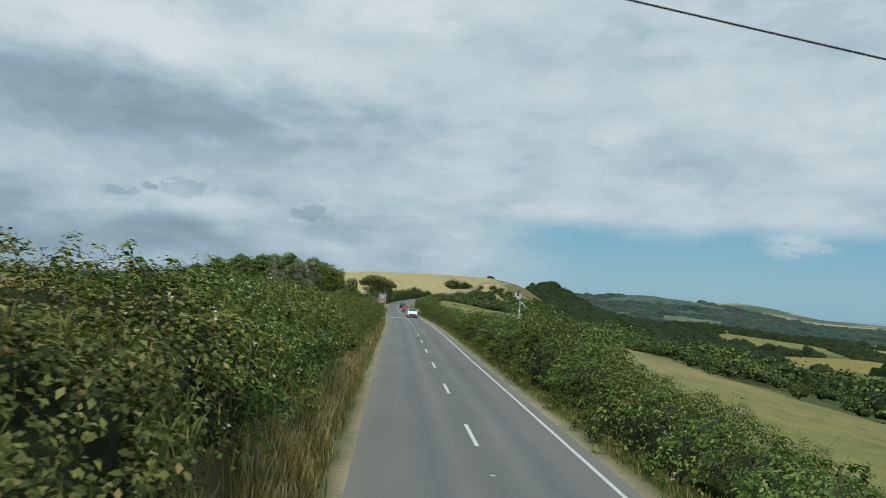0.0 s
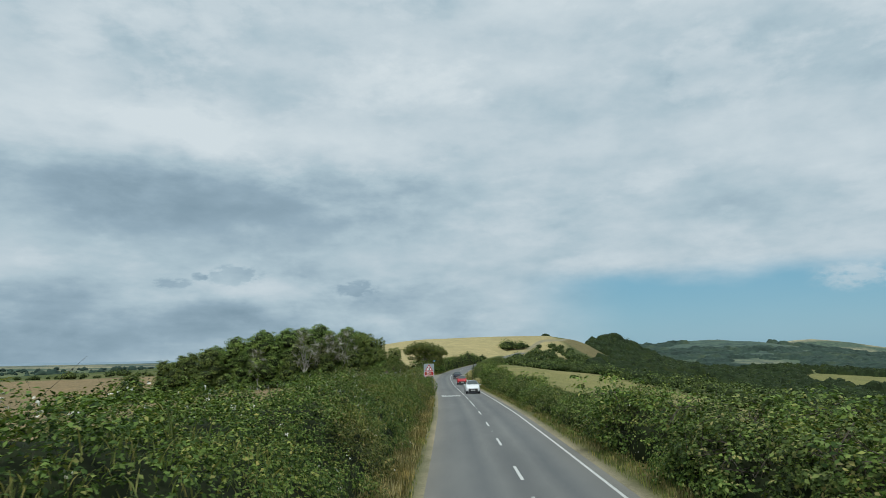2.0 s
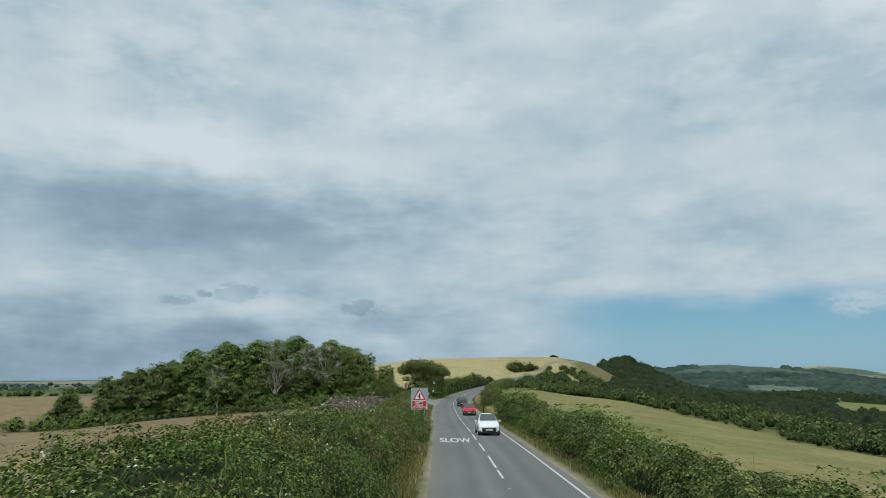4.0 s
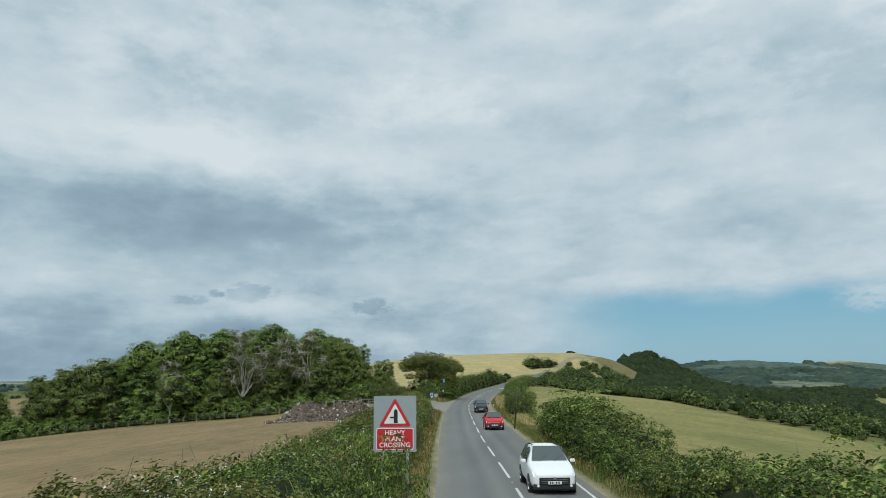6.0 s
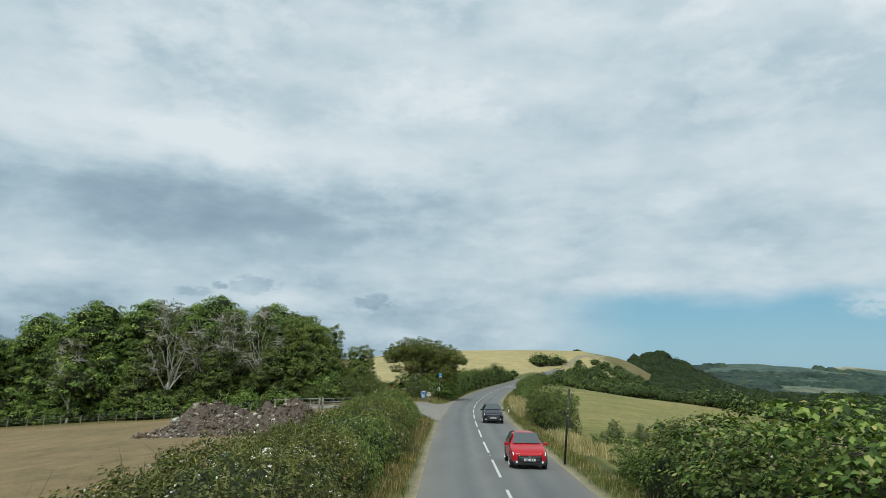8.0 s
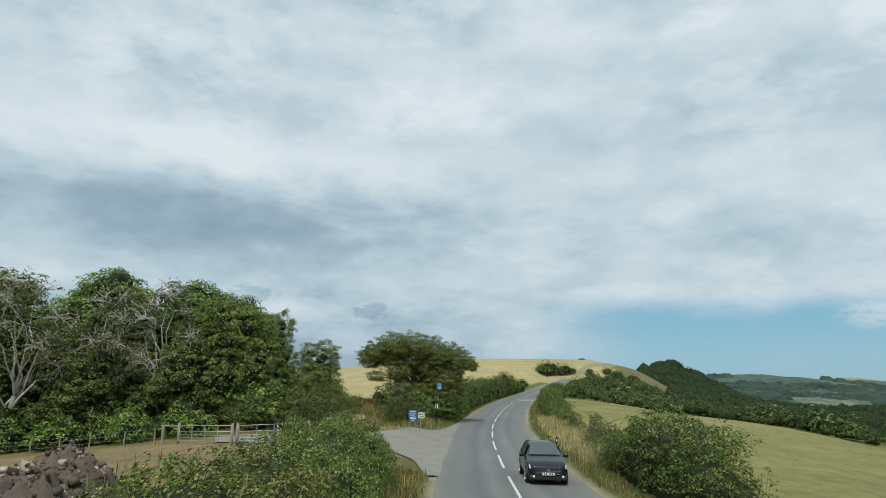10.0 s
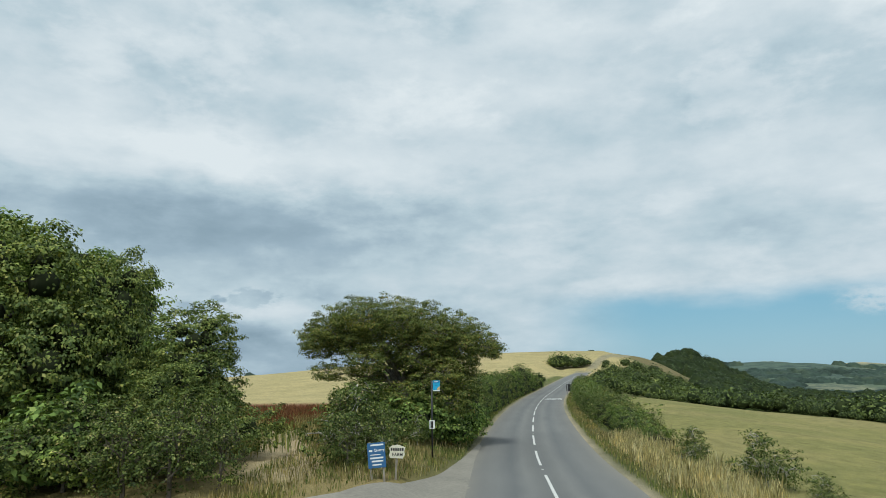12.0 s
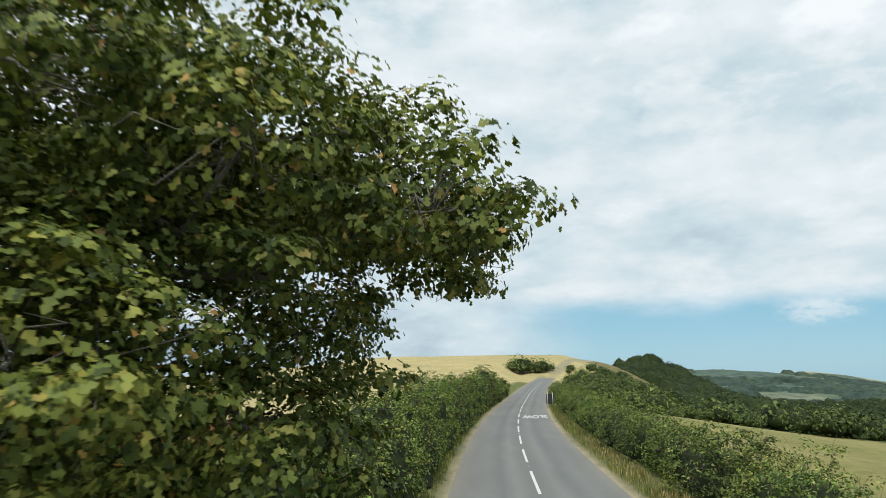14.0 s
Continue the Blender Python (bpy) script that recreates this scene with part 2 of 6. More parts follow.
def ground_material():
    m, nt, b = material("meadow_and_field", 0.95, 0.0, 0.15)
    at = nt.nodes.new("ShaderNodeVertexColor")
    at.layer_name = "cover"
    n1 = noise_node(nt, 0.09, 5, 0.6)
    n2 = noise_node(nt, 1.1, 6, 0.65, stretch=(1, 0.45, 1))
    n3 = noise_node(nt, 9.0, 4, 0.7)
    c = blend(nt, 1.0, at.outputs[0], ramp_node(nt, n1, [(0.3, (0.80, 0.84, 0.78)), (0.7, (1.17, 1.13, 1.08))]), "MULTIPLY")
    c = blend(nt, 1.0, c, ramp_node(nt, n2, [(0.28, (0.70, 0.72, 0.66)), (0.5, (1, 1, 1)), (0.74, (1.25, 1.22, 1.15))]), "MULTIPLY")
    c = blend(nt, 1.0, c, ramp_node(nt, n3, [(0.25, (0.72, 0.74, 0.70)), (0.75, (1.22, 1.2, 1.16))]), "MULTIPLY")
    nt.links.new(c, b.inputs["Base Color"])
    relief(nt, b, n3, 0.7, 0.12)
    return m


M_GROUND = ground_material()


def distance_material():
    """The plain backdrop of far hills and low coast, with haze painted in as blue-grey colour and a faint glow."""
    m, nt, b = material("hazy_distance", 1.0, 0.0, 0.0)
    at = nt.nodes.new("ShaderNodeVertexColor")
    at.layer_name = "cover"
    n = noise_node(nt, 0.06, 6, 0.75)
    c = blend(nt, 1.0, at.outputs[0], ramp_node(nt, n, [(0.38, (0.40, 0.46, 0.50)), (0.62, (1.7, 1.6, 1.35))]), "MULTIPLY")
    # aerial haze: a blue-grey blend, then a weak bluish emission
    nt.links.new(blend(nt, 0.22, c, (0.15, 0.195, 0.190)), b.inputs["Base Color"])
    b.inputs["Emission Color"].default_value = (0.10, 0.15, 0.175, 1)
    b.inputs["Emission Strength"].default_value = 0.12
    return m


M_DISTANCE = distance_material()


def road_material():
    """Worn grey chippings: paler wheel tracks, dusty edges, faint patches. UV: metres across and along."""
    m, nt, b = material("worn_asphalt", 0.85, 0.0, 0.35)
    uv = nt.nodes.new("ShaderNodeUVMap")
    sp = nt.nodes.new("ShaderNodeSeparateXYZ")
    nt.links.new(uv.outputs[0], sp.inputs[0])
    ab = nt.nodes.new("ShaderNodeMath")
    ab.operation = "ABSOLUTE"
    nt.links.new(sp.outputs[0], ab.inputs[0])
    scl = nt.nodes.new("ShaderNodeMath")
    scl.operation = "MULTIPLY"
    wob = noise_node(nt, 0.35, 3)
    ad = nt.nodes.new("ShaderNodeMath")
    ad.operation = "MULTIPLY_ADD"
    nt.links.new(wob, ad.inputs[0])
    ad.inputs[1].default_value = 0.5
    nt.links.new(ab.outputs[0], ad.inputs[2])
    nt.links.new(ad.outputs[0], scl.inputs[0])
    scl.inputs[1].default_value = 0.25
    tracks = ramp_node(nt, scl.outputs[0], [(0.0, (0.1299, 0.1333, 0.1333)), (0.14, (0.1401, 0.1424, 0.1401)), (0.26, (0.1695, 0.1718, 0.1661)), (0.40, (0.1266, 0.1311, 0.1333)), (0.56, (0.1582, 0.1605, 0.1571)), (0.72, (0.1582, 0.1571, 0.1514)), (0.90, (0.1977, 0.1865, 0.1638)), (1.0, (0.30, 0.265, 0.21))])
    n2 = noise_node(nt, 0.25, 5, 0.6, stretch=(1.6, 0.35, 1))
    n3 = noise_node(nt, 55, 4, 0.75)
    c = blend(nt, 1.0, tracks, ramp_node(nt, n2, [(0.3, (0.88, 0.88, 0.89)), (0.7, (1.12, 1.11, 1.09))]), "MULTIPLY")
    c = blend(nt, 1.0, c, ramp_node(nt, n3, [(0.25, (0.72, 0.72, 0.72)), (0.75, (1.25, 1.25, 1.24))]), "MULTIPLY")
    nt.links.new(c, b.inputs["Base Color"])
    relief(nt, b, n3, 0.5, 0.006)
    return m


M_ROAD = road_material()
M_APRON = plain("dusty_concrete", (0.27, 0.25, 0.21), 0.92, grime=0.6, scale=0.5, fine=7.0)
M_PAINT = plain("road_paint", (0.72, 0.72, 0.69), 0.7, grime=0.75, scale=9.0, fine=40.0)
M_WATER = plain("far_sea", (0.16, 0.25, 0.32), 0.35, grime=0.2, scale=0.003, fine=0.02)
M_TIMBER = bark_material("weathered_timber", (0.16, 0.14, 0.11), (0.36, 0.33, 0.27))
M_STEEL = plain("galvanised_steel", (0.46, 0.47, 0.47), 0.5, 0.6, 0.4)
M_SIGNGREY = plain("sign_back_grey", (0.33, 0.37, 0.385), 0.5, grime=0.18, scale=3.0)
M_SIGNRED = plain("sign_red", (0.56, 0.022, 0.030), 0.45, grime=0.15, scale=4.0)
M_SIGNWHITE = plain("sign_white", (0.80, 0.81, 0.80), 0.5, grime=0.22, scale=4.0)
M_BLACK = plain("black_paint", (0.015, 0.015, 0.017), 0.5, grime=0.3)
M_STOPBLUE = plain("stop_blue", (0.02, 0.36, 0.62), 0.45, grime=0.12)
M_STOPDEEP = plain("stop_deep_blue", (0.01, 0.12, 0.34), 0.45, grime=0.12)
M_STOPSAND = plain("stop_sand", (0.68, 0.48, 0.20), 0.45, grime=0.12)
M_BOARDBLUE = plain("board_blue", (0.03, 0.13, 0.30), 0.55, grime=0.3)
M_CREAM = plain("cream_board", (0.72, 0.69, 0.56), 0.6, grime=0.3)
M_PANEL = plain("solar_cell", (0.20, 0.23, 0.26), 0.25, grime=0.2)
M_WIRE = plain("cable_sheath", (0.02, 0.02, 0.022), 0.6)


# ---- small mesh tools ----
rng = np.random.default_rng(7)


def vnoise(p, seed=0):
    """Smooth lattice noise of points (n, 3), about -1 to 1."""
    p = np.asarray(p, float)
    i = np.floor(p).astype(np.int64)
    f = p - i
    f = f * f * (3 - 2 * f)
    out = np.zeros(len(p))
    for dx in (0, 1):
        for dy in (0, 1):
            for dz in (0, 1):
                h = (i[:, 0] + dx) * 374761393 + (i[:, 1] + dy) * 668265263 + (i[:, 2] + dz) * 2147483647 + seed * 974711
                h = (h ^ (h >> 13)) * 1274126177
                h = (h ^ (h >> 16)) & 0xFFFFF
                w = (f[:, 0] if dx else 1 - f[:, 0]) * (f[:, 1] if dy else 1 - f[:, 1]) * (f[:, 2] if dz else 1 - f[:, 2])
                out += w * (h / 524287.5 - 1)
    return out


def sm(v, lo, hi):
    t = np.clip((np.asarray(v, float) - lo) / (hi - lo), 0, 1)
    return t * t * (3 - 2 * t)


def raw_mesh(name, verts, faces, mat, smooth=False):
    """A mesh from numpy arrays; faces all of one size."""
    verts, faces = np.asarray(verts, np.float32), np.asarray(faces, np.int32)
    me = bpy.data.meshes.new(name)
    k = faces.shape[1]
    me.vertices.add(len(verts))
    me.vertices.foreach_set("co", verts.ravel())
    me.loops.add(len(faces) * k)
    me.loops.foreach_set("vertex_index", faces.ravel())
    me.polygons.add(len(faces))
    me.polygons.foreach_set("loop_start", np.arange(0, len(faces) * k, k, dtype=np.int32))
    if smooth:
        me.polygons.foreach_set("use_smooth", np.ones(len(faces), bool))
    me.update(calc_edges=True)
    me.materials.append(mat)
    return me


def empty(name, m, label, category, group="", kind=""):
    ob = new(name)
    ob.matrix_world = m
    ob.empty_display_size = 0.2
    return tagged(ob, label, category, group, kind)


def put(name, me, parent=None, label=""):
    ob = new(name, me)
    if parent is not None:
        ob.parent = parent
    if label:
        ob["label"] = label
    return ob


def part(name, bm, mat, parent=None, label="", smooth=False):
    me = bpy.data.meshes.new(name)
    bm.to_mesh(me)
    bm.free()
    if smooth:
        me.polygons.foreach_set("use_smooth", np.ones(len(me.polygons), bool))
    me.materials.append(mat)
    return put(name, me, parent, label)


def box(size, at=(0, 0, 0), turn=(0, 0, 0), bevel=0.0, bm=None):
    bm = bm or bmesh.new()
    m = pose(*at, *turn) @ Matrix.Diagonal((*size, 1))
    made = bmesh.ops.create_cube(bm, size=1, matrix=m)
    if bevel:
        edges = {e for v in made["verts"] for e in v.link_edges}
        bmesh.ops.bevel(bm, geom=list(edges), offset=bevel, segments=2, affect="EDGES", profile=0.6)
    return bm


def rod(a, b, r, r2=None, sides=10, bm=None):
    bm = bm or bmesh.new()
    a, b = Vector(a), Vector(b)
    d = b - a
    m = Matrix.Translation((a + b) / 2) @ d.to_track_quat("Z", "Y").to_matrix().to_4x4()
    bmesh.ops.create_cone(bm, cap_ends=True, segments=sides, radius1=r, radius2=r if r2 is None else r2, depth=d.length, matrix=m)
    return bm


def plate(points, thick, bm=None):
    """A flat plate in the xz plane from its outline, facing -y, thick towards +y."""
    bm = bm or bmesh.new()
    lo = [bm.verts.new((x, 0, z)) for x, z in points]
    hi = [bm.verts.new((x, thick, z)) for x, z in points]
    bm.faces.new(lo)
    bm.faces.new(hi[::-1])
    n = len(points)
    for i in range(n):
        bm.faces.new((lo[i], hi[i], hi[(i + 1) % n], lo[(i + 1) % n]))
    bmesh.ops.recalc_face_normals(bm, faces=bm.faces[:])
    return bm


def rounded(w, h, r, cx=0.0, cz=0.0, n=5):
    pts = []
    for sx, sz, a0 in ((1, 1, 0), (-1, 1, 90), (-1, -1, 180), (1, -1, 270)):
        for k in range(n + 1):
            a = radians(a0 + 90 * k / n)
            pts.append((cx + sx * (w / 2 - r) + r * math.cos(a), cz + sz * (h / 2 - r) + r * math.sin(a)))
    return pts


def lettering(name, text, size, mat, parent, m, thick=0.002, stretch=1.0, label=""):
    """Words as a mesh, in the built-in typeface, in the xz plane facing -y."""
    cu = bpy.data.curves.new(name, "FONT")
    cu.body, cu.size, cu.align_x, cu.align_y, cu.extrude, cu.offset = text, size, "CENTER", "CENTER", thick, size * 0.018
    cu.resolution_u = 3
    tmp = bpy.data.objects.new("tmp", cu)
    scene.collection.objects.link(tmp)
    dg = bpy.context.evaluated_depsgraph_get()
    me = bpy.data.meshes.new_from_object(tmp.evaluated_get(dg))
    bpy.data.objects.remove(tmp)
    me.transform(Matrix.Diagonal((1, stretch, 1, 1)))
    me.materials.clear()
    me.materials.append(mat)
    ob = put(name, me, parent, label)
    ob.matrix_local = m
    return ob


def tubes(paths, sides=6):
    """Tapered tubes along paths of (points, radii): verts and quads."""
    V, Q, base = [], [], 0
    ang = np.arange(sides) * 2 * np.pi / sides
    for pts, rad in paths:
        pts = np.asarray(pts, float)
        d = np.gradient(pts, axis=0)
        d /= np.linalg.norm(d, axis=1)[:, None] + 1e-9
        ref = np.where(np.abs(d[:, 2:3]) > 0.9, [[1.0, 0, 0]], [[0, 0, 1.0]])
        a = np.cross(d, ref)
        a /= np.linalg.norm(a, axis=1)[:, None] + 1e-9
        b = np.cross(d, a)
        ring = pts[:, None, :] + np.asarray(rad)[:, None, None] * (a[:, None, :] * np.cos(ang)[None, :, None] + b[:, None, :] * np.sin(ang)[None, :, None])
        V.append(ring.reshape(-1, 3))
        n = len(pts)
        i, j = np.meshgrid(np.arange(n - 1), np.arange(sides), indexing="ij")
        q = np.stack([i * sides + j, i * sides + (j + 1) % sides, (i + 1) * sides + (j + 1) % sides, (i + 1) * sides + j], -1).reshape(-1, 4)
        Q.append(q + base)
        base += n * sides
    return np.concatenate(V), np.concatenate(Q)


def leaves(centres, size, out=None, flat=0.35, corners=4, wild=0.8):
    """A folded leaf at each centre: pointed with four corners, lobed with eight. size: length of each. out: the way each one faces, by and large. wild: how far it strays from that."""
    n = len(centres)
    size = np.broadcast_to(np.asarray(size, float), (n,)) * rng.uniform(0.6, 1.35, n)
    nrm = rng.normal(size=(n, 3))
    nrm /= np.linalg.norm(nrm, axis=1)[:, None]
    if out is not None:
        nrm = nrm * wild + out
    nrm[:, 2] += flat
    nrm /= np.linalg.norm(nrm, axis=1)[:, None] + 1e-9
    t = rng.normal(size=(n, 3))
    t -= (t * nrm).sum(1)[:, None] * nrm
    t /= np.linalg.norm(t, axis=1)[:, None] + 1e-9
    s = np.cross(nrm, t)
    L, W = size[:, None] * 0.5, size[:, None] * (0.36 if corners == 8 else 0.30)
    lift = nrm * (size * rng.uniform(0.05, 0.22, n))[:, None]
    if corners == 4:
        V = np.stack([centres - t * L, centres + s * W + lift - t * L * 0.1, centres + t * L, centres - s * W + lift - t * L * 0.1], 1)
    else:
        dip = nrm * (size * rng.uniform(-0.12, 0.12, n))[:, None]
        side = s * W
        V = np.stack([centres - t * L, centres + side * 0.75 + lift - t * L * 0.35, centres + side * 0.42 + lift * 0.6 + t * L * 0.02, centres + side * 1.05 + lift + t * L * 0.45, centres + t * L + dip,
                      centres - side * 1.05 + lift + t * L * 0.45, centres - side * 0.42 + lift * 0.6 + t * L * 0.02, centres - side * 0.75 + lift - t * L * 0.35], 1)
    return V.reshape(-1, 3), np.arange(n * corners).reshape(n, corners)


def blades(roots, height, lean=0.35, width=0.012):
    """Grass: one tapering, leaning blade (a quad drawn to a point) at each root."""
    n = len(roots)
    h = np.broadcast_to(np.asarray(height, float), (n,)) * rng.uniform(0.55, 1.3, n)
    a = rng.uniform(0, 2 * np.pi, n)
    side = np.stack([np.cos(a), np.sin(a), np.zeros(n)], 1)
    b = rng.uniform(0, 2 * np.pi, n)
    tip = np.stack([np.cos(b) * h * lean * rng.uniform(0.1, 1, n), np.sin(b) * h * lean * rng.uniform(0.1, 1, n), h], 1)
    w = (width * rng.uniform(0.7, 1.5, n))[:, None]
    mid = roots + tip * np.array([0.42, 0.42, 0.62])
    V = np.stack([roots - side * w * 0.6, roots + side * w * 0.6, mid + side * w, roots + tip, mid - side * w], 1).reshape(-1, 3)
    Q = np.arange(n * 5).reshape(n, 5)
    return V, Q


# ---- the lie of the land ----
ROAD_X = [(-300, 21.4), (-60, 6.8), (5, 3.0), (30, 1.35), (50, 0.05), (70, -1.15), (90, -2.45), (110, -3.98), (130, -5.68), (150, -7.54), (170, -9.18), (190, -10.68), (205, -11.51), (220, -11.79), (232, -11.53), (245, -11.03), (258, -10.37), (272, -9.4), (288, -7.99), (306, -6.04), (326, -3.54), (350, -0.51), (380, 3.72), (420, 9.76), (470, 17.96), (520, 26.5), (600, 40), (6000, 40)]
ROAD_Z = [(-300, 3.0), (-60, 1.1), (5, 0.42), (30, 0.15), (50, -0.13), (70, -0.42), (90, -0.71), (110, -1.10), (130, -1.48), (150, -1.81), (170, -2.01), (190, -2.12), (205, -2.17), (220, -2.16), (232, -2.12), (245, -2.05), (258, -1.98), (272, -1.92), (288, -1.83), (306, -1.68), (326, -1.44), (350, -1.02), (380, -0.39), (420, 0.57), (470, 1.8), (520, 3.4), (600, 6), (6000, 6)]
_gy = np.arange(-300, 700, 1.0)


def _soft(table, wide):
    v = np.interp(_gy, [a for a, b in table], [b for a, b in table])
    k = np.hanning(wide)
    k /= k.sum()
    return np.convolve(np.pad(v, wide // 2, mode="edge"), k, mode="valid")[:len(_gy)]


_gx, _gz = _soft(ROAD_X, 15), _soft(ROAD_Z, 25)


def xc(y):
    return np.interp(y, _gy, _gx)


def rz(y):
    return np.interp(y, _gy, _gz)


LEFT_HALF, RIGHT_HALF = 3.3, 3.2


def land_z(x, y):
    x, y = np.asarray(x, float), np.asarray(y, float)
    u = x - xc(y)
    flat = np.interp(y, [-300, 0, 200, 6000], [2.5, 0.4, -2.4, -2.5])
    wide = np.where(x < 20, 190.0, 145.0)
    hill = 18.5 * np.exp(-((x - 20) / wide) ** 2) * sm(y, 320, 650) * np.exp(-(np.maximum(y - 680, 0) / 420) ** 2)
    ridge = np.interp(y, [-300, 320, 350, 560, 640, 690, 6000], [0, 0, 1, 34, 40, 50, 80]) + np.where(y < 335, xc(y), 0) + np.where(y >= 335, 1.0, 0)
    e = x - ridge
    lip = np.interp(y, [0, 60, 130, 200], [28, 28, 44, 48])
    fall = (0.102 + 0.053 * sm(y, 270, 340)) * np.clip(e - 8.5, 0, 44) + 0.17 * np.clip(e - 6, 0, 50) * sm(y, 300, 370) + (16 + 10 * (1 - sm(y, 260, 330))) * sm(e, lip - 4, lip + 165)
    valley = -fall
    west = -0.085 * np.clip(-u - 18, 0, 62) * (1 - sm(y, 230, 300)) - 22 * sm(-u, 95, 700)
    far = 17 * np.exp(-((x - 114) / np.where(x < 114, 20.0, 36.0)) ** 2 - ((y - 682) / 45) ** 2) + 51 * np.exp(-((x - 450) / 270) ** 2 - ((y - 1480) / 330) ** 2)
    far = far + 57 * np.exp(-((x - 1130) / 230) ** 2 - ((y - 2500) / 260) ** 2) + 14 * np.exp(-((x - 1620) / 260) ** 2 - ((y - 2650) / 260) ** 2)
    far = far + 13 * np.exp(-((x - 290) / 110) ** 2 - ((y - 700) / 170) ** 2) + 12 * np.exp(-((x - 255) / 60) ** 2 - ((y - 400) / 80) ** 2)
    far = far + 6.0 * np.exp(-((x - 78) / 20) ** 2 - ((y - 640) / 70) ** 2)
    far = far + 1.3 * np.exp(-((x - 36) / 22) ** 2 - ((y - 288) / 36) ** 2)
    p = np.stack([x.ravel() / 60, y.ravel() / 60, np.zeros(x.size)], 1)
    rough = (vnoise(p, 3).reshape(x.shape) * 1.6 + vnoise(p * 4, 5).reshape(x.shape) * 0.25) * sm(np.abs(u), 12, 90)
    z = flat + hill + valley + west + far + rough
    side = rz(y) + np.where(u < 0, 1.5 * sm(-u, 4.2, 6.5) * (1 - sm(y, 34, 52)) + 0.25 * sm(-u, 4.0, 6.0), -0.45 * sm(u, 4.6, 9))
    side = side + 0.55 * sm(-u, 4.4, 7.0) * sm(y, 204, 210) * (1 - sm(y, 226, 240))
    cut = sm(np.abs(u), 8, np.interp(y, [300, 360], [34, 20]))
    z = side + (z - side) * np.maximum(cut, sm(y, 470, 530))
    # a shallow bed for the road itself and for the yard mouth
    z = z - 0.10 * (1 - sm(np.abs(u), 3.0, 3.4)) * (1 - sm(y, 470, 530))
    z = np.maximum(z, -28 - 5 * (1 - sm(np.hypot(x - 200, y - 250), 300, 520)))
    return z - 14 * sm(np.hypot(x, y), 3000, 3400) * (1 - sm(x, -200, 0) * (1 - sm(x, 900, 1300)))


def lz(x, y):
    return float(land_z(np.array([x]), np.array([y]))[0])


FIELD_EDGE = [(-300, 31), (40, 31), (60, 32), (78, 35), (105, 41), (130, 46), (160, 55), (189, 61), (215, 60), (232, 57), (247, 55), (260, 53), (275, 44), (290, 34), (302, 22), (310, 12), (314, 4)]


def field_edge(y):
    """How far, across from the road, the sloping field reaches on the seaward side."""
    return np.interp(y, [a for a, b in FIELD_EDGE], [b for a, b in FIELD_EDGE], right=0)


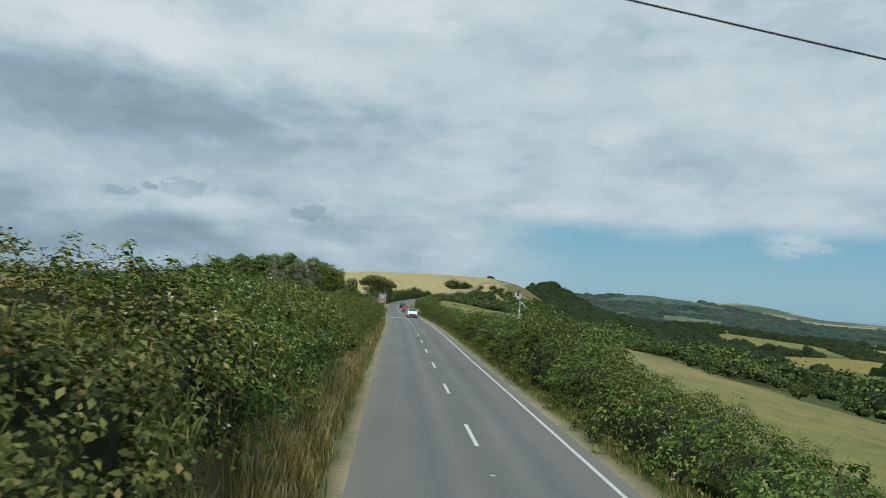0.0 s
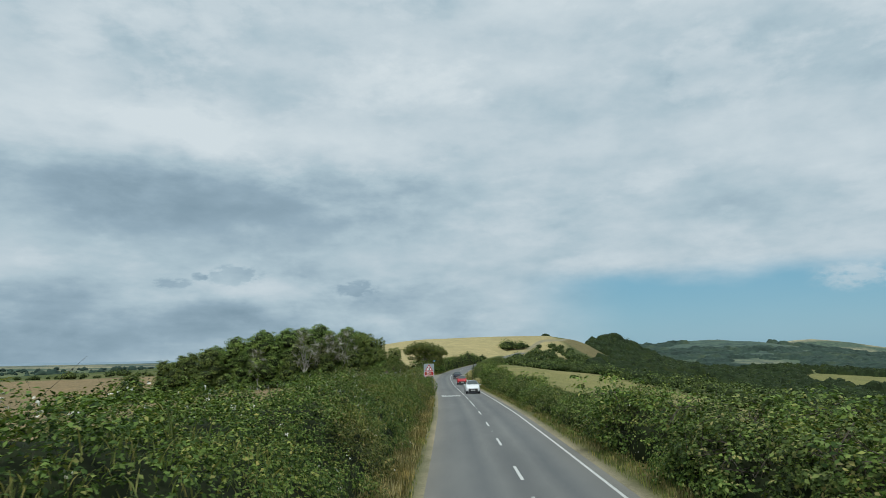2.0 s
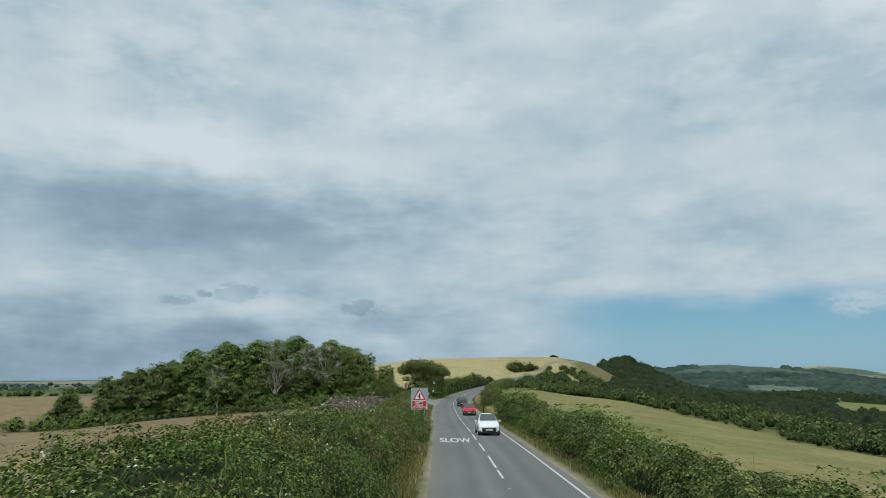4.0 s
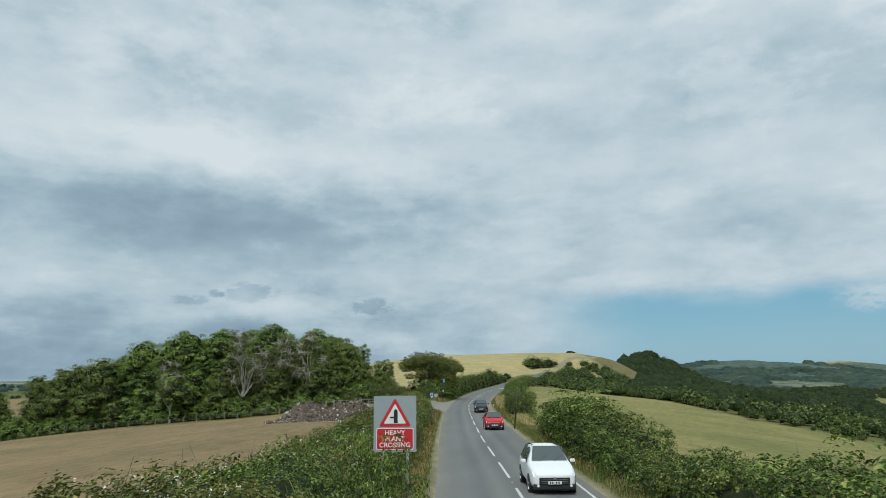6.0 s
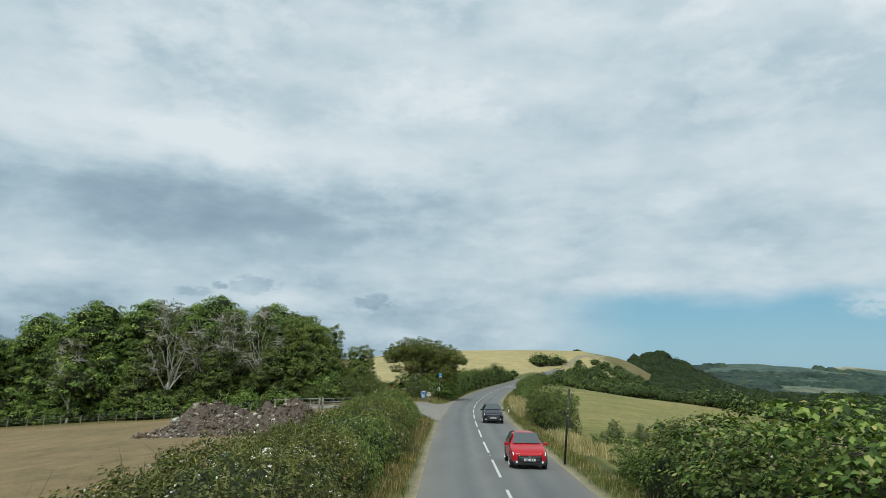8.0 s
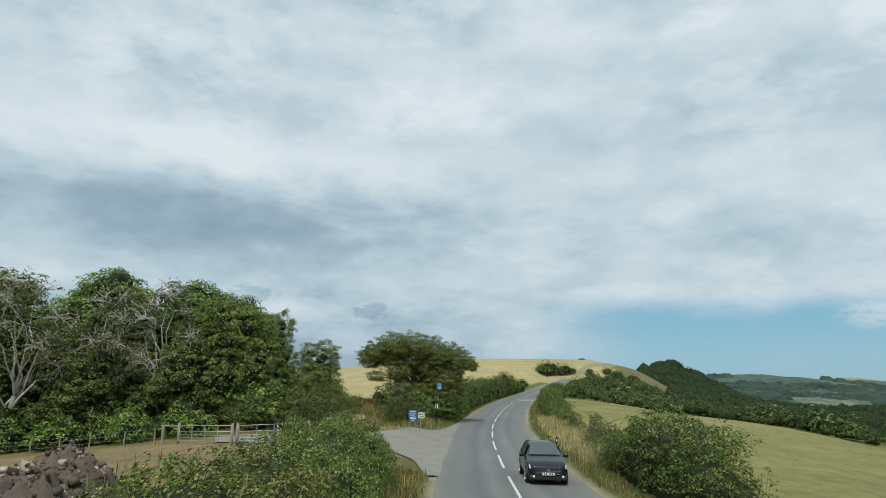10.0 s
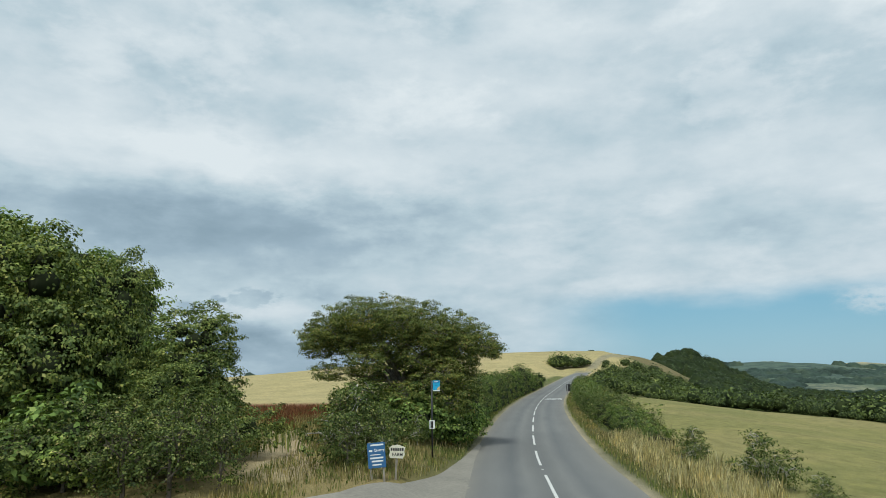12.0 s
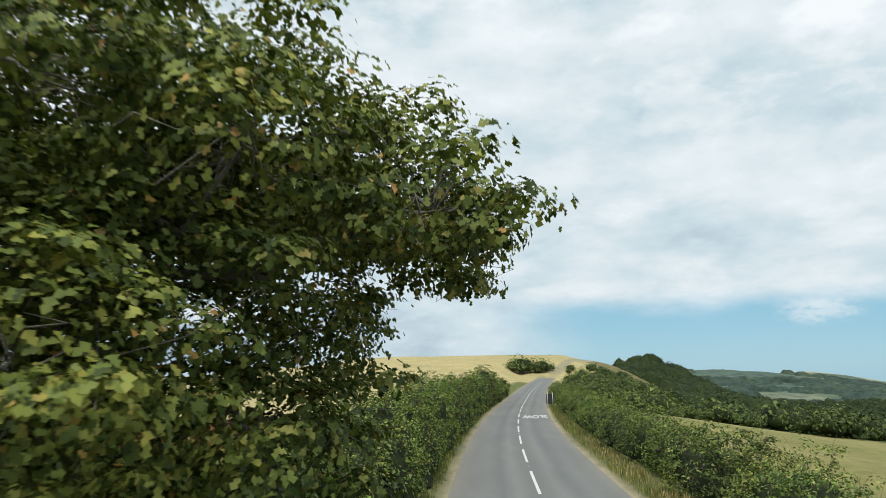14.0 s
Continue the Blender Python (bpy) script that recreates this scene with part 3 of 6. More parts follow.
def build_ground():
    ys = np.concatenate([np.arange(-250, -40, 15.0), np.arange(-40, 330, 1.5), np.arange(330, 720, 6.0), 720 * (4950 / 720) ** np.linspace(0, 1, 46)])
    half = np.concatenate([np.arange(0, 13, 0.55), np.arange(13, 60, 2.0), np.arange(60, 300, 9.0), 300 * (4300 / 300) ** np.linspace(0, 1, 40)])
    us = np.concatenate([-half[:0:-1], half])
    U, Y = np.meshgrid(us, ys)
    X = U + xc(Y)
    Z = land_z(X, Y)
    n, k = Y.shape
    i, j = np.meshgrid(np.arange(n - 1), np.arange(k - 1), indexing="ij")
    q = np.stack([i * k + j, i * k + j + 1, (i + 1) * k + j + 1, (i + 1) * k + j], -1).reshape(-1, 4)
    me = raw_mesh("ground", np.stack([X, Y, Z], -1).reshape(-1, 3), q, M_GROUND, True)
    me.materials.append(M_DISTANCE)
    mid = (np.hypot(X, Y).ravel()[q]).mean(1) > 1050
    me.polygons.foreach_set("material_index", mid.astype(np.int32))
    ob = tagged(put("ground", me), "rolling farmland of dry pasture, stubble and scrub", "ground", kind="structure")
    # what grows where, with a blue haze tint on the far west
    u, y, x = U.ravel(), Y.ravel(), X.ravel()
    P = np.stack([x / 35, y / 35, 0 * x], 1)
    w = vnoise(P, 11)
    col = np.empty((len(x), 3))
    col[:] = (0.075, 0.095, 0.032)
    lush = sm(vnoise(P * 0.8, 15), -0.3, 0.4)[:, None]
    col[:] = col * (1 - lush) + np.array((0.125, 0.135, 0.052)) * lush

    def cover(mask, c):
        mask = np.clip(mask, 0, 1)[:, None]
        col[:] = col * (1 - mask) + np.array(c) * mask

    west = (u < -5).astype(float)
    cover(west * (1 - sm(y - 96 * sm(-u, 86, 110), 198, 202)) * sm(u, -430, -400), (0.235, 0.175, 0.105))
    cover(west * (1 - sm(y, 150, 185)) * sm(u, -330, -300) * sm(w, -0.1, 0.5) * 0.6, (0.33, 0.25, 0.14))
    cover(west * sm(y, 196, 204) * (1 - sm(y, 276, 284)) * sm(u, -70, -60), (0.20, 0.165, 0.070))
    cover(sm(y, 272, 280) * (1 - sm(y, 690, 800)) * sm(u + 0.35 * (y - 280), -125, -100) * (1 - sm(u, -9, -6)), (0.39, 0.325, 0.175))
    cover(sm(y, 420, 430) * (1 - sm(y, 690, 800)) * (1 - sm(x, 40, 62)) * sm(u, -150, -120), (0.39, 0.325, 0.175))
    cover(sm(y, 520, 545) * (1 - sm(y, 690, 800)) * (1 - sm(x, 48, 62)) * (x > 0), (0.36, 0.30, 0.16))
    cover(sm(y, 272, 280) * (1 - sm(y, 288, 300)) * sm(u, -70, -60) * west * sm(w, -0.4, 0.3), (0.17, 0.060, 0.035))
    east = (u > 6).astype(float)
    inside = east * (1 - sm(u - field_edge(y), -1.5, 1.5))
    cover(inside, (0.212, 0.200, 0.080))
    cover(inside * (1 - sm(u, 14, 34)) * 0.35 * sm(w, -0.5, 0.3), (0.180, 0.190, 0.070))
    cover(inside * sm(w, 0.0, 0.6) * 0.5, (0.30, 0.26, 0.13))
    cover(inside * sm(vnoise(P * 4.5, 19), -0.1, 0.5) * 0.45, (0.285, 0.240, 0.115))
    quilt = sm(u, 120, 170) * (1 - sm(y, 900, 1050))
    plots = vnoise(np.stack([x / 60 + y / 200, y / 42, 0 * x], 1), 23)
    cover(quilt * sm(plots, 0.08, 0.13), (0.27, 0.235, 0.115))
    cover(quilt * sm(-plots, 0.12, 0.18), (0.13, 0.145, 0.06))
    # patches of pasture on the valley sides and the far downs
    for cx, cy, rx, ry, c in ((78, 588, 18, 62, (0.165, 0.138, 0.070)), (300, 590, 46, 75, (0.19, 0.185, 0.075)), (412, 1075, 48, 70, (0.24, 0.225, 0.135)), (450, 1490, 140, 75, (0.15, 0.135, 0.095)), (255, 405, 52, 66, (0.24, 0.205, 0.075)), (330, 300, 60, 30, (0.30, 0.26, 0.13)), (150, 150, 40, 26, (0.14, 0.15, 0.055)), (215, 215, 55, 24, (0.13, 0.145, 0.05)), (190, 330, 30, 45, (0.11, 0.13, 0.045)), (300, 520, 45, 60, (0.11, 0.125, 0.05)), (520, 1480, 160, 40, (0.24, 0.22, 0.15)), (560, 900, 60, 40, (0.26, 0.24, 0.14)), (1180, 2280, 330, 60, (0.33, 0.28, 0.2)), (760, 1080, 130, 50, (0.30, 0.26, 0.16)), (1000, 1500, 260, 40, (0.36, 0.30, 0.20)), (1150, 1250, 200, 36, (0.34, 0.30, 0.19))):
        d = ((x - cx) / rx) ** 2 + ((y - cy) / ry) ** 2 + w * 0.35
        cover(1 - sm(d, 0.85, 1.1), c)
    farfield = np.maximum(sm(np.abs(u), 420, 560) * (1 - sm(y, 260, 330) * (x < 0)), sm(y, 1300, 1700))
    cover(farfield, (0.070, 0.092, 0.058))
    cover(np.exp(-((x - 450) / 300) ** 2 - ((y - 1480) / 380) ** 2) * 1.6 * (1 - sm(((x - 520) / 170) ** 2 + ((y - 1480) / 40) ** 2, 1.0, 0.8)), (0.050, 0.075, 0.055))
    # low western land tinted blue, distance haze put into its colour
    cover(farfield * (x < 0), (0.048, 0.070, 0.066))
    strips = vnoise(np.stack([x / 160, y / 110, 0 * x], 1), 21)
    cover(farfield * sm(strips, 0.12, 0.2) * sm(x, 500, 800), (0.36, 0.31, 0.20))
    cover(farfield * sm(strips, 0.32, 0.38) * (1 - sm(x, -300, 100)), (0.26, 0.23, 0.15))
    cover(farfield * sm(-strips, 0.1, 0.2), (0.060, 0.085, 0.050))
    # the trodden path up from the side turning
    along_path = np.clip(((x + 21.5) * -12 + (y - 210) * 34) / (12 ** 2 + 34 ** 2), 0, 1)
    off_path = np.hypot(x + 21.5 + 12 * along_path, y - 210 - 34 * along_path) + w * 0.5
    cover((1 - sm(off_path, 3.0, 6.0)) * (u < -6), (0.25, 0.20, 0.10))
    cover((1 - sm(off_path, 0.9, 1.7)) * (u < -6), (0.36, 0.29, 0.19))
    # worn, dusty earth along the carriageway, and the track into the yard
    for sgn, edge in ((-1, LEFT_HALF), (1, RIGHT_HALF)):
        cover((1 - sm(sgn * u - edge, 0.2, 0.65)) * (sgn * u > 0) * (y < 484), (0.31, 0.27, 0.20))
        cover(sm(sgn * u - edge, 0.4, 0.9) * (1 - sm(sgn * u - edge, 1.6, 2.6)) * (y < 340) * 0.8, (0.15, 0.135, 0.06))
    # the chalky bank and lane that climb the hill past the copse
    lane_x = np.interp(y, [470, 500, 540, 600, 660], [19, 27, 41, 58, 72])
    cover((1 - sm(np.abs(x - lane_x), 1.6, 3.0)) * sm(y, 484, 492) * (1 - sm(y, 650, 670)), (0.27, 0.24, 0.17))
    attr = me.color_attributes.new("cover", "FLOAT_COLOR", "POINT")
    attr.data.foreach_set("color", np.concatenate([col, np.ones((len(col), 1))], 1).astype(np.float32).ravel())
    return ob


build_ground()


def sea():
    bm = bmesh.new()
    bmesh.ops.create_grid(bm, x_segments=8, y_segments=8, size=4800, matrix=Matrix.Translation((0, 100, -34.2)))
    tagged(part("water", bm, M_WATER), "grey-blue sea beyond the far downs", "sea", kind="structure")


sea()


# ---- the road ----
def ribbon(name, u0, u1, ya, yb, lift, mat, step=1.5, cols=2, crown=0.0):
    ys = np.arange(ya, yb + 1e-6, (yb - ya) / max(1, round((yb - ya) / step)))
    us = np.linspace(u0, u1, cols)
    U, Y = np.meshgrid(us, ys)
    slope = np.gradient(_gx)[np.clip((Y + 300).astype(int), 0, len(_gx) - 1)]
    X = xc(Y) + U
    Z = rz(Y) + lift - crown * U ** 2 - 0 * slope
    k = cols
    i, j = np.meshgrid(np.arange(len(ys) - 1), np.arange(k - 1), indexing="ij")
    q = np.stack([i * k + j, i * k + j + 1, (i + 1) * k + j + 1, (i + 1) * k + j], -1).reshape(-1, 4)
    me = raw_mesh(name, np.stack([X, Y, Z], -1).reshape(-1, 3), q, mat, True)
    uv = me.uv_layers.new(name="UVMap")
    flat = np.stack([U, Y], -1).reshape(-1, 2)[q.ravel()]
    uv.data.foreach_set("uv", flat.astype(np.float32).ravel())
    return me


road = tagged(put("road", ribbon("road", -LEFT_HALF, RIGHT_HALF, -120, 488, 0.03, M_ROAD, 1.5, 13, 0.004)), "worn grey two-lane asphalt country road", "road", kind="structure")


def dash(ya, yb, u=0.0, w=0.12):
    put("lane_dash", ribbon("lane_dash", u - w / 2, u + w / 2, ya, yb, 0.036, M_PAINT, 1.5, 2), road)


y = -20.4
while y < 104:
    dash(y - 3, y)
    y += 9.4
y = 108.4
while y < 440:
    dash(y - 5.8, y)
    y += 8.8
y = -16.9
while y < 104:
    dash(y - 0.06, y + 0.06, 0.0, 0.11)
    y += 18.8
y = 110.0
while y < 330:
    dash(y - 0.06, y + 0.06, 0.0, 0.11)
    y += 17.6
put("edge_line", ribbon("edge_line", 2.68, 2.80, -60, 131, 0.036 - 0.03, M_PAINT, 1.5, 2), road, "worn white edge line")


def road_word(text, yc, uc, length, width, flip):
    cu = bpy.data.curves.new("slow_lettering", "FONT")
    cu.body, cu.align_x, cu.align_y, cu.size, cu.offset = text, "CENTER", "CENTER", 1.0, 0.02
    tmp = new("tmp", cu)
    me = bpy.data.meshes.new_from_object(tmp.evaluated_get(bpy.context.evaluated_depsgraph_get()))
    bpy.data.objects.remove(tmp)
    co = np.empty(len(me.vertices) * 3, np.float32)
    me.vertices.foreach_get("co", co)
    co = co.reshape(-1, 3)
    co -= (co.max(0) + co.min(0)) / 2
    ext = co.max(0) - co.min(0)
    s = -1 if flip else 1
    U, Y = uc + s * co[:, 0] / ext[0] * width, yc + s * co[:, 1] / ext[1] * length
    co[:, 0], co[:, 1], co[:, 2] = xc(Y) + U, Y, rz(Y) + 0.038
    me.vertices.foreach_set("co", co.ravel())
    me.update()
    me.materials.clear()
    me.materials.append(M_PAINT)
    put("slow_lettering", me, road, "white painted word SLOW")


road_word("SLOW", 119.6, -1.62, 4.2, 2.35, False)
road_word("SLOW", 288.0, 1.65, 5.0, 2.5, True)


def yard_mouth():
    """The side turning: a splayed apron of dusty concrete."""
    rim = [(-14.2, 187.0), (-15.4, 192), (-18.2, 195.6), (-23, 197.4), (-29, 198.2), (-31, 202.6), (-26.4, 203.2), (-21.8, 204.8), (-18.6, 206.8), (-17.0, 209.2), (-16.1, 214), (-15.5, 219.5), (-15.2, 223.5), (-15.0, 226)]
    bm = bmesh.new()
    inner = [(float(xc(b)) - LEFT_HALF + 0.5, b) for b in np.linspace(226, 187, 14)]
    vs = [bm.verts.new((x, y, 0)) for x, y in rim + inner]
    f = bm.faces.new(vs)
    bmesh.ops.triangulate(bm, faces=[f])
    for _ in range(3):
        bmesh.ops.subdivide_edges(bm, edges=bm.edges[:], cuts=1, use_grid_fill=False)
        bmesh.ops.triangulate(bm, faces=bm.faces[:])
    for v in bm.verts:
        v.co.z = max(lz(v.co.x, v.co.y), float(rz(v.co.y)) - 0.12) + 0.06
    bmesh.ops.recalc_face_normals(bm, faces=bm.faces[:])
    tagged(part("yard_apron", bm, M_APRON, smooth=True), "dusty pale concrete mouth of a side turning", "pavement", kind="structure")


yard_mouth()


# ---- hedges ----
def hedge(ya, yb, side, centre, width, height, mats, label, density, leaf=0.10, seed=1, chunk=24.0, fleck=0, lumpy=1.0, back=None):
    """A rough, uneven hedge along the road. centre, width, height: tables over y, height from the road's level."""
    c0 = ya
    while c0 < yb - 1:
        c1 = min(c0 + chunk, yb)
        L = c1 - c0
        thing = empty("hedge", pose(float(xc((c0 + c1) / 2)) + side * centre((c0 + c1) / 2), (c0 + c1) / 2, lz(float(xc((c0 + c1) / 2)) + side * centre((c0 + c1) / 2), (c0 + c1) / 2)), label, "hedge", "roadside hedges")
        inv = thing.matrix_world.inverted()

        def surface(y, th, k):
            cu, w, h = centre(y), width(y), height(y)
            base = land_z(xc(y) + side * cu, y) - 0.1
            top = rz(y) + h - base
            ex = np.sign(np.cos(th)) * np.abs(np.cos(th)) ** 0.8
            ez = np.abs(np.sin(th)) ** 0.75
            cu = cu + (back(y) * ez if back else 0.0)
            p = np.stack([xc(y) + side * cu + ex * w / 2, y, base + ez * top], 1)
            lump = (vnoise(p * np.array([0.55, 0.45, 0.6]), seed) * 0.15 + vnoise(p * 1.3, seed + 1) * 0.16) * lumpy + vnoise(p * 3.0, seed + 2) * 0.11
            k = k * (0.90 + lump)
            return np.stack([xc(y) + side * cu + ex * w / 2 * k, y, base + ez * top * np.clip(k, 0.3, 1.10)], 1)

        area = L * float(np.mean(width(np.linspace(c0, c1, 9)) * 0.8 + 2.0 * height(np.linspace(c0, c1, 9))))
        n = int(area * density((c0 + c1) / 2))
        # leaves stand in sprays
        spread, bunch = 0.32, 18
        ns = n // bunch
        ysp = rng.uniform(c0, c1, ns)
        face = np.arcsin(rng.uniform(0.03, 1, ns) ** (1 / 0.75))
        face = np.where((rng.random(ns) < 0.62) == (side < 0), face, np.pi - face)
        tsp = np.where(rng.random(ns) < 0.62, np.arccos(rng.uniform(-1, 1, ns)), face)
        cen = surface(ysp, tsp, rng.uniform(0.83, 1.0, ns))
        mid = np.stack([xc(ysp) + side * centre(ysp), ysp, cen[:, 2] * 0 + rz(ysp) + 0.5], 1)
        outw = cen - mid
        outw /= np.linalg.norm(outw, axis=1)[:, None] + 1e-9
        pick = rng.integers(0, ns, n)
        size = float(leaf((c0 + c1) / 2))
        dome = rng.normal(size=(n, 3)) + outw[pick] * 0.9 + np.array([0, 0, 0.5])
        dome /= np.linalg.norm(dome, axis=1)[:, None] + 1e-9
        off = dome * np.array([1, 1, 0.75]) * (spread * rng.uniform(0.25, 1.0, n) ** 0.6 * rng.uniform(0.55, 1.25, ns)[pick])[:, None]
        V, Q = leaves(cen[pick] + off, size, outw[pick] * 0.45 + dome * 0.9, 0.30, 4, 0.42)
        which = vnoise(cen[pick] * 0.22, seed + 9) + rng.normal(size=n) * 0.12 > 0.12
        for name, sel, mat in (("foliage", ~which, mats[0]), ("thorn_foliage", which, mats[1])):
            idx = np.nonzero(sel)[0]
            if len(idx) < 20:
                continue
            v = V.reshape(-1, 4, 3)[idx].reshape(-1, 3)
            me = raw_mesh(name, v, np.arange(len(v)).reshape(-1, 4), mat)
            me.transform(inv)
            put(name, me, thing)
        # long shoots over the top
        m = int(L * 5)
        ysp, tsp = rng.uniform(c0, c1, m), rng.uniform(0.8, 2.3, m)
        a = surface(ysp, tsp, np.full(m, 0.8))
        paths = []
        for q in a:
            l = rng.uniform(0.5, 1.15)
            d = np.array([rng.normal() * 0.35, rng.normal() * 0.35, 1.0])
            paths.append((np.stack([q, q + d * l * 0.5, q + d * l + np.array([rng.normal() * 0.12, rng.normal() * 0.12, -0.03])]), [0.007, 0.005, 0.002]))
        v, q = tubes(paths, 3)
        me = raw_mesh("new_growth", v, q, M_BARK)
        me.transform(inv)
        put("new_growth", me, thing)["kind"] = "stuff"
        if side < 0 and c0 < 190:
            # grasses and fronds that grow up through the face
            k = int(area * (10 if c0 < 110 else 14))
            pp = surface(rng.uniform(c0, c1, k), rng.uniform(0.0, 1.0 if c0 < 110 else 2.4, k), np.full(k, 0.97))
            pp = pp[vnoise(pp * 0.5, seed + 41) + rng.normal(size=len(pp)) * 0.2 > 0.05]
            if len(pp):
                v, q = blades(pp, 0.24, 0.9, 0.009)
                me = raw_mesh("hedge_grass", v, q, M_GREENGRASS)
                me.transform(inv)
                put("hedge_grass", me, thing)["kind"] = "stuff"
        if fleck:
            k = int(area * fleck)
            cc = surface(rng.uniform(c0, c1, k), np.arccos(rng.uniform(-1, 1, k)), np.full(k, 0.99))
            cc = cc[vnoise(cc * 0.4, seed + 31) > 0.1]
            v, q = leaves(np.repeat(cc, 4, 0) + rng.normal(size=(len(cc) * 4, 3)) * 0.03, 0.06)
            if len(v):
                me = raw_mesh("blossom", v, q, M_FLOWER)
                me.transform(inv)
                put("blossom", me, thing, "cream flower heads")
        # a dark shell inside, its colour standing in for shade between the leaves
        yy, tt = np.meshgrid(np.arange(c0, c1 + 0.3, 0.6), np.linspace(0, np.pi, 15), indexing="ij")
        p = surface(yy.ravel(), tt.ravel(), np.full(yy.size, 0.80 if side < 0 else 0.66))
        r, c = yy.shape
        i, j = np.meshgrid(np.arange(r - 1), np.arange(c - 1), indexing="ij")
        me = raw_mesh("shade_core", p, np.stack([i * c + j, i * c + j + 1, (i + 1) * c + j + 1, (i + 1) * c + j], -1).reshape(-1, 4), M_CORE, True)
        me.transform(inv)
        put("shade_core", me, thing)
        c0 = c1


def table(*rows):
    a, b = [r[0] for r in rows], [r[1] for r in rows]
    return lambda y: np.interp(y, a, b)


LEFT_LABEL = "tall tangled green hedge of bramble and blackthorn on a bank"
for ya, yb, mats in ((-2, 118, (M_BRAMBLE, M_OLIVE)), (118, 189, (M_OLIVE, M_HEDGE))):
    hedge(ya, yb, -1, table((0, 7.6), (40, 7.4), (60, 7.0), (189, 6.8)), table((0, 6.9), (45, 6.3), (60, 5.8), (100, 5.4), (108, 6.0), (115.5, 5.8), (118, 5.0), (170, 5.2), (186, 4.2), (189, 2.4)),
          table((-20, 4.1), (13, 4.2), (24, 4.25), (32, 4.15), (37, 4.05), (41, 3.85), (46, 3.6), (52, 3.4), (55, 3.35), (58, 3.5), (62, 3.4), (67, 3.45), (73, 3.4), (80, 3.35), (94, 3.25), (101, 2.9), (110, 2.65), (115, 2.5), (117.5, 2.2), (124, 2.2), (142, 2.5), (166, 2.5), (177, 2.8), (185, 2.8), (189, 1.2)), mats, LEFT_LABEL, table((0, 210), (30, 240), (48, 360), (72, 330), (100, 200), (189, 190)), table((0, 0.10), (30, 0.098), (48, 0.082), (84, 0.085), (110, 0.095), (189, 0.09)), 3, fleck=1.7, lumpy=1.0, back=table((28, 0.0), (44, 1.5), (100, 1.2), (140, 0.3)))
RIGHT_LABEL = "uneven green roadside hedge of blackthorn and elder above a dry verge"
RIGHT_TOP = table((-14, 1.2), (18, 1.2), (22, 1.4), (24, 1.7), (31, 1.95), (34.5, 2.8), (37.5, 3.7), (42, 4.2), (45.5, 3.1), (48, 2.6), (54, 3.3), (58, 3.4), (60.5, 2.9), (62, 0.8), (64, 0.8), (65.3, 2.7), (66.5, 3.5), (68, 3.3), (69.5, 2.5), (72, 2.2), (75, 1.9), (82, 1.9), (90, 2.0), (105, 2.1), (109, 2.6), (113.5, 2.9), (117, 2.4), (121, 2.1), (124, 1.4), (129, 1.4), (131.5, 2.4), (135, 3.1), (141, 3.3), (147, 3.2), (152, 2.8), (156, 1.0), (158, 0.6))
hedge(0, 158, 1, table((0, 6.0), (157, 6.1)), table((0, 3.6), (38, 4.4), (50, 3.7), (60.5, 3.7), (62, 1.4), (64, 1.4), (65.3, 3.4), (100, 3.9), (140, 4.2), (152, 3.2), (158, 1.6)),
      lambda y: RIGHT_TOP(y) * 0.84, (M_HEDGE_DRY, M_HEDGE), RIGHT_LABEL, table((0, 120), (60, 115), (160, 110)), table((0, 0.118), (60, 0.118), (120, 0.112)), 17, fleck=0.2, lumpy=2.0)
hedge(176, 202, 1, table((0, 6.2), (200, 6.5)), table((176, 0.8), (179, 3.0), (184, 4.0), (190, 3.4), (196, 2.4), (202, 1.4)), table((176, 0.25), (178.5, 1.8), (181, 2.7), (184, 3.1), (187, 3.0), (189.5, 2.4), (193, 1.7), (196, 1.2), (202, 0.9)), (M_HEDGE_DRY, M_HEDGE), RIGHT_LABEL, table((0, 90), (200, 90)), table((0, 0.115), (200, 0.115)), 29, lumpy=1.5)
hedge(224, 345, 1, table((200, 7.6), (245, 6.8), (345, 5.6)), table((224, 1.8), (232, 3.2), (260, 4.0), (345, 4.0)), table((224, 0.8), (230, 1.5), (234, 1.9), (240, 2.1), (246, 2.0), (253, 2.4), (263, 2.7), (280, 2.6), (300, 2.7), (330, 2.6), (345, 2.4)), (M_HEDGE_DRY, M_HEDGE), RIGHT_LABEL, table((225, 150), (260, 100), (300, 40)), table((225, 0.095), (260, 0.11), (300, 0.15)), 37, lumpy=1.6)
hedge(229, 345, -1, table((200, 5.8), (345, 5.2)), table((229, 3.6), (345, 3.6)), table((229, 3.1), (240, 3.7), (250, 4.0), (270, 4.0), (295, 4.2), (306, 4.9), (322, 5.0), (330, 3.4), (345, 2.0)), (M_HEDGE, M_HEDGE_DRY), "dense green roadside hedge past the oak", table((225, 140), (260, 90), (300, 40)), table((225, 0.095), (260, 0.11), (300, 0.15)), 41, lumpy=1.4)


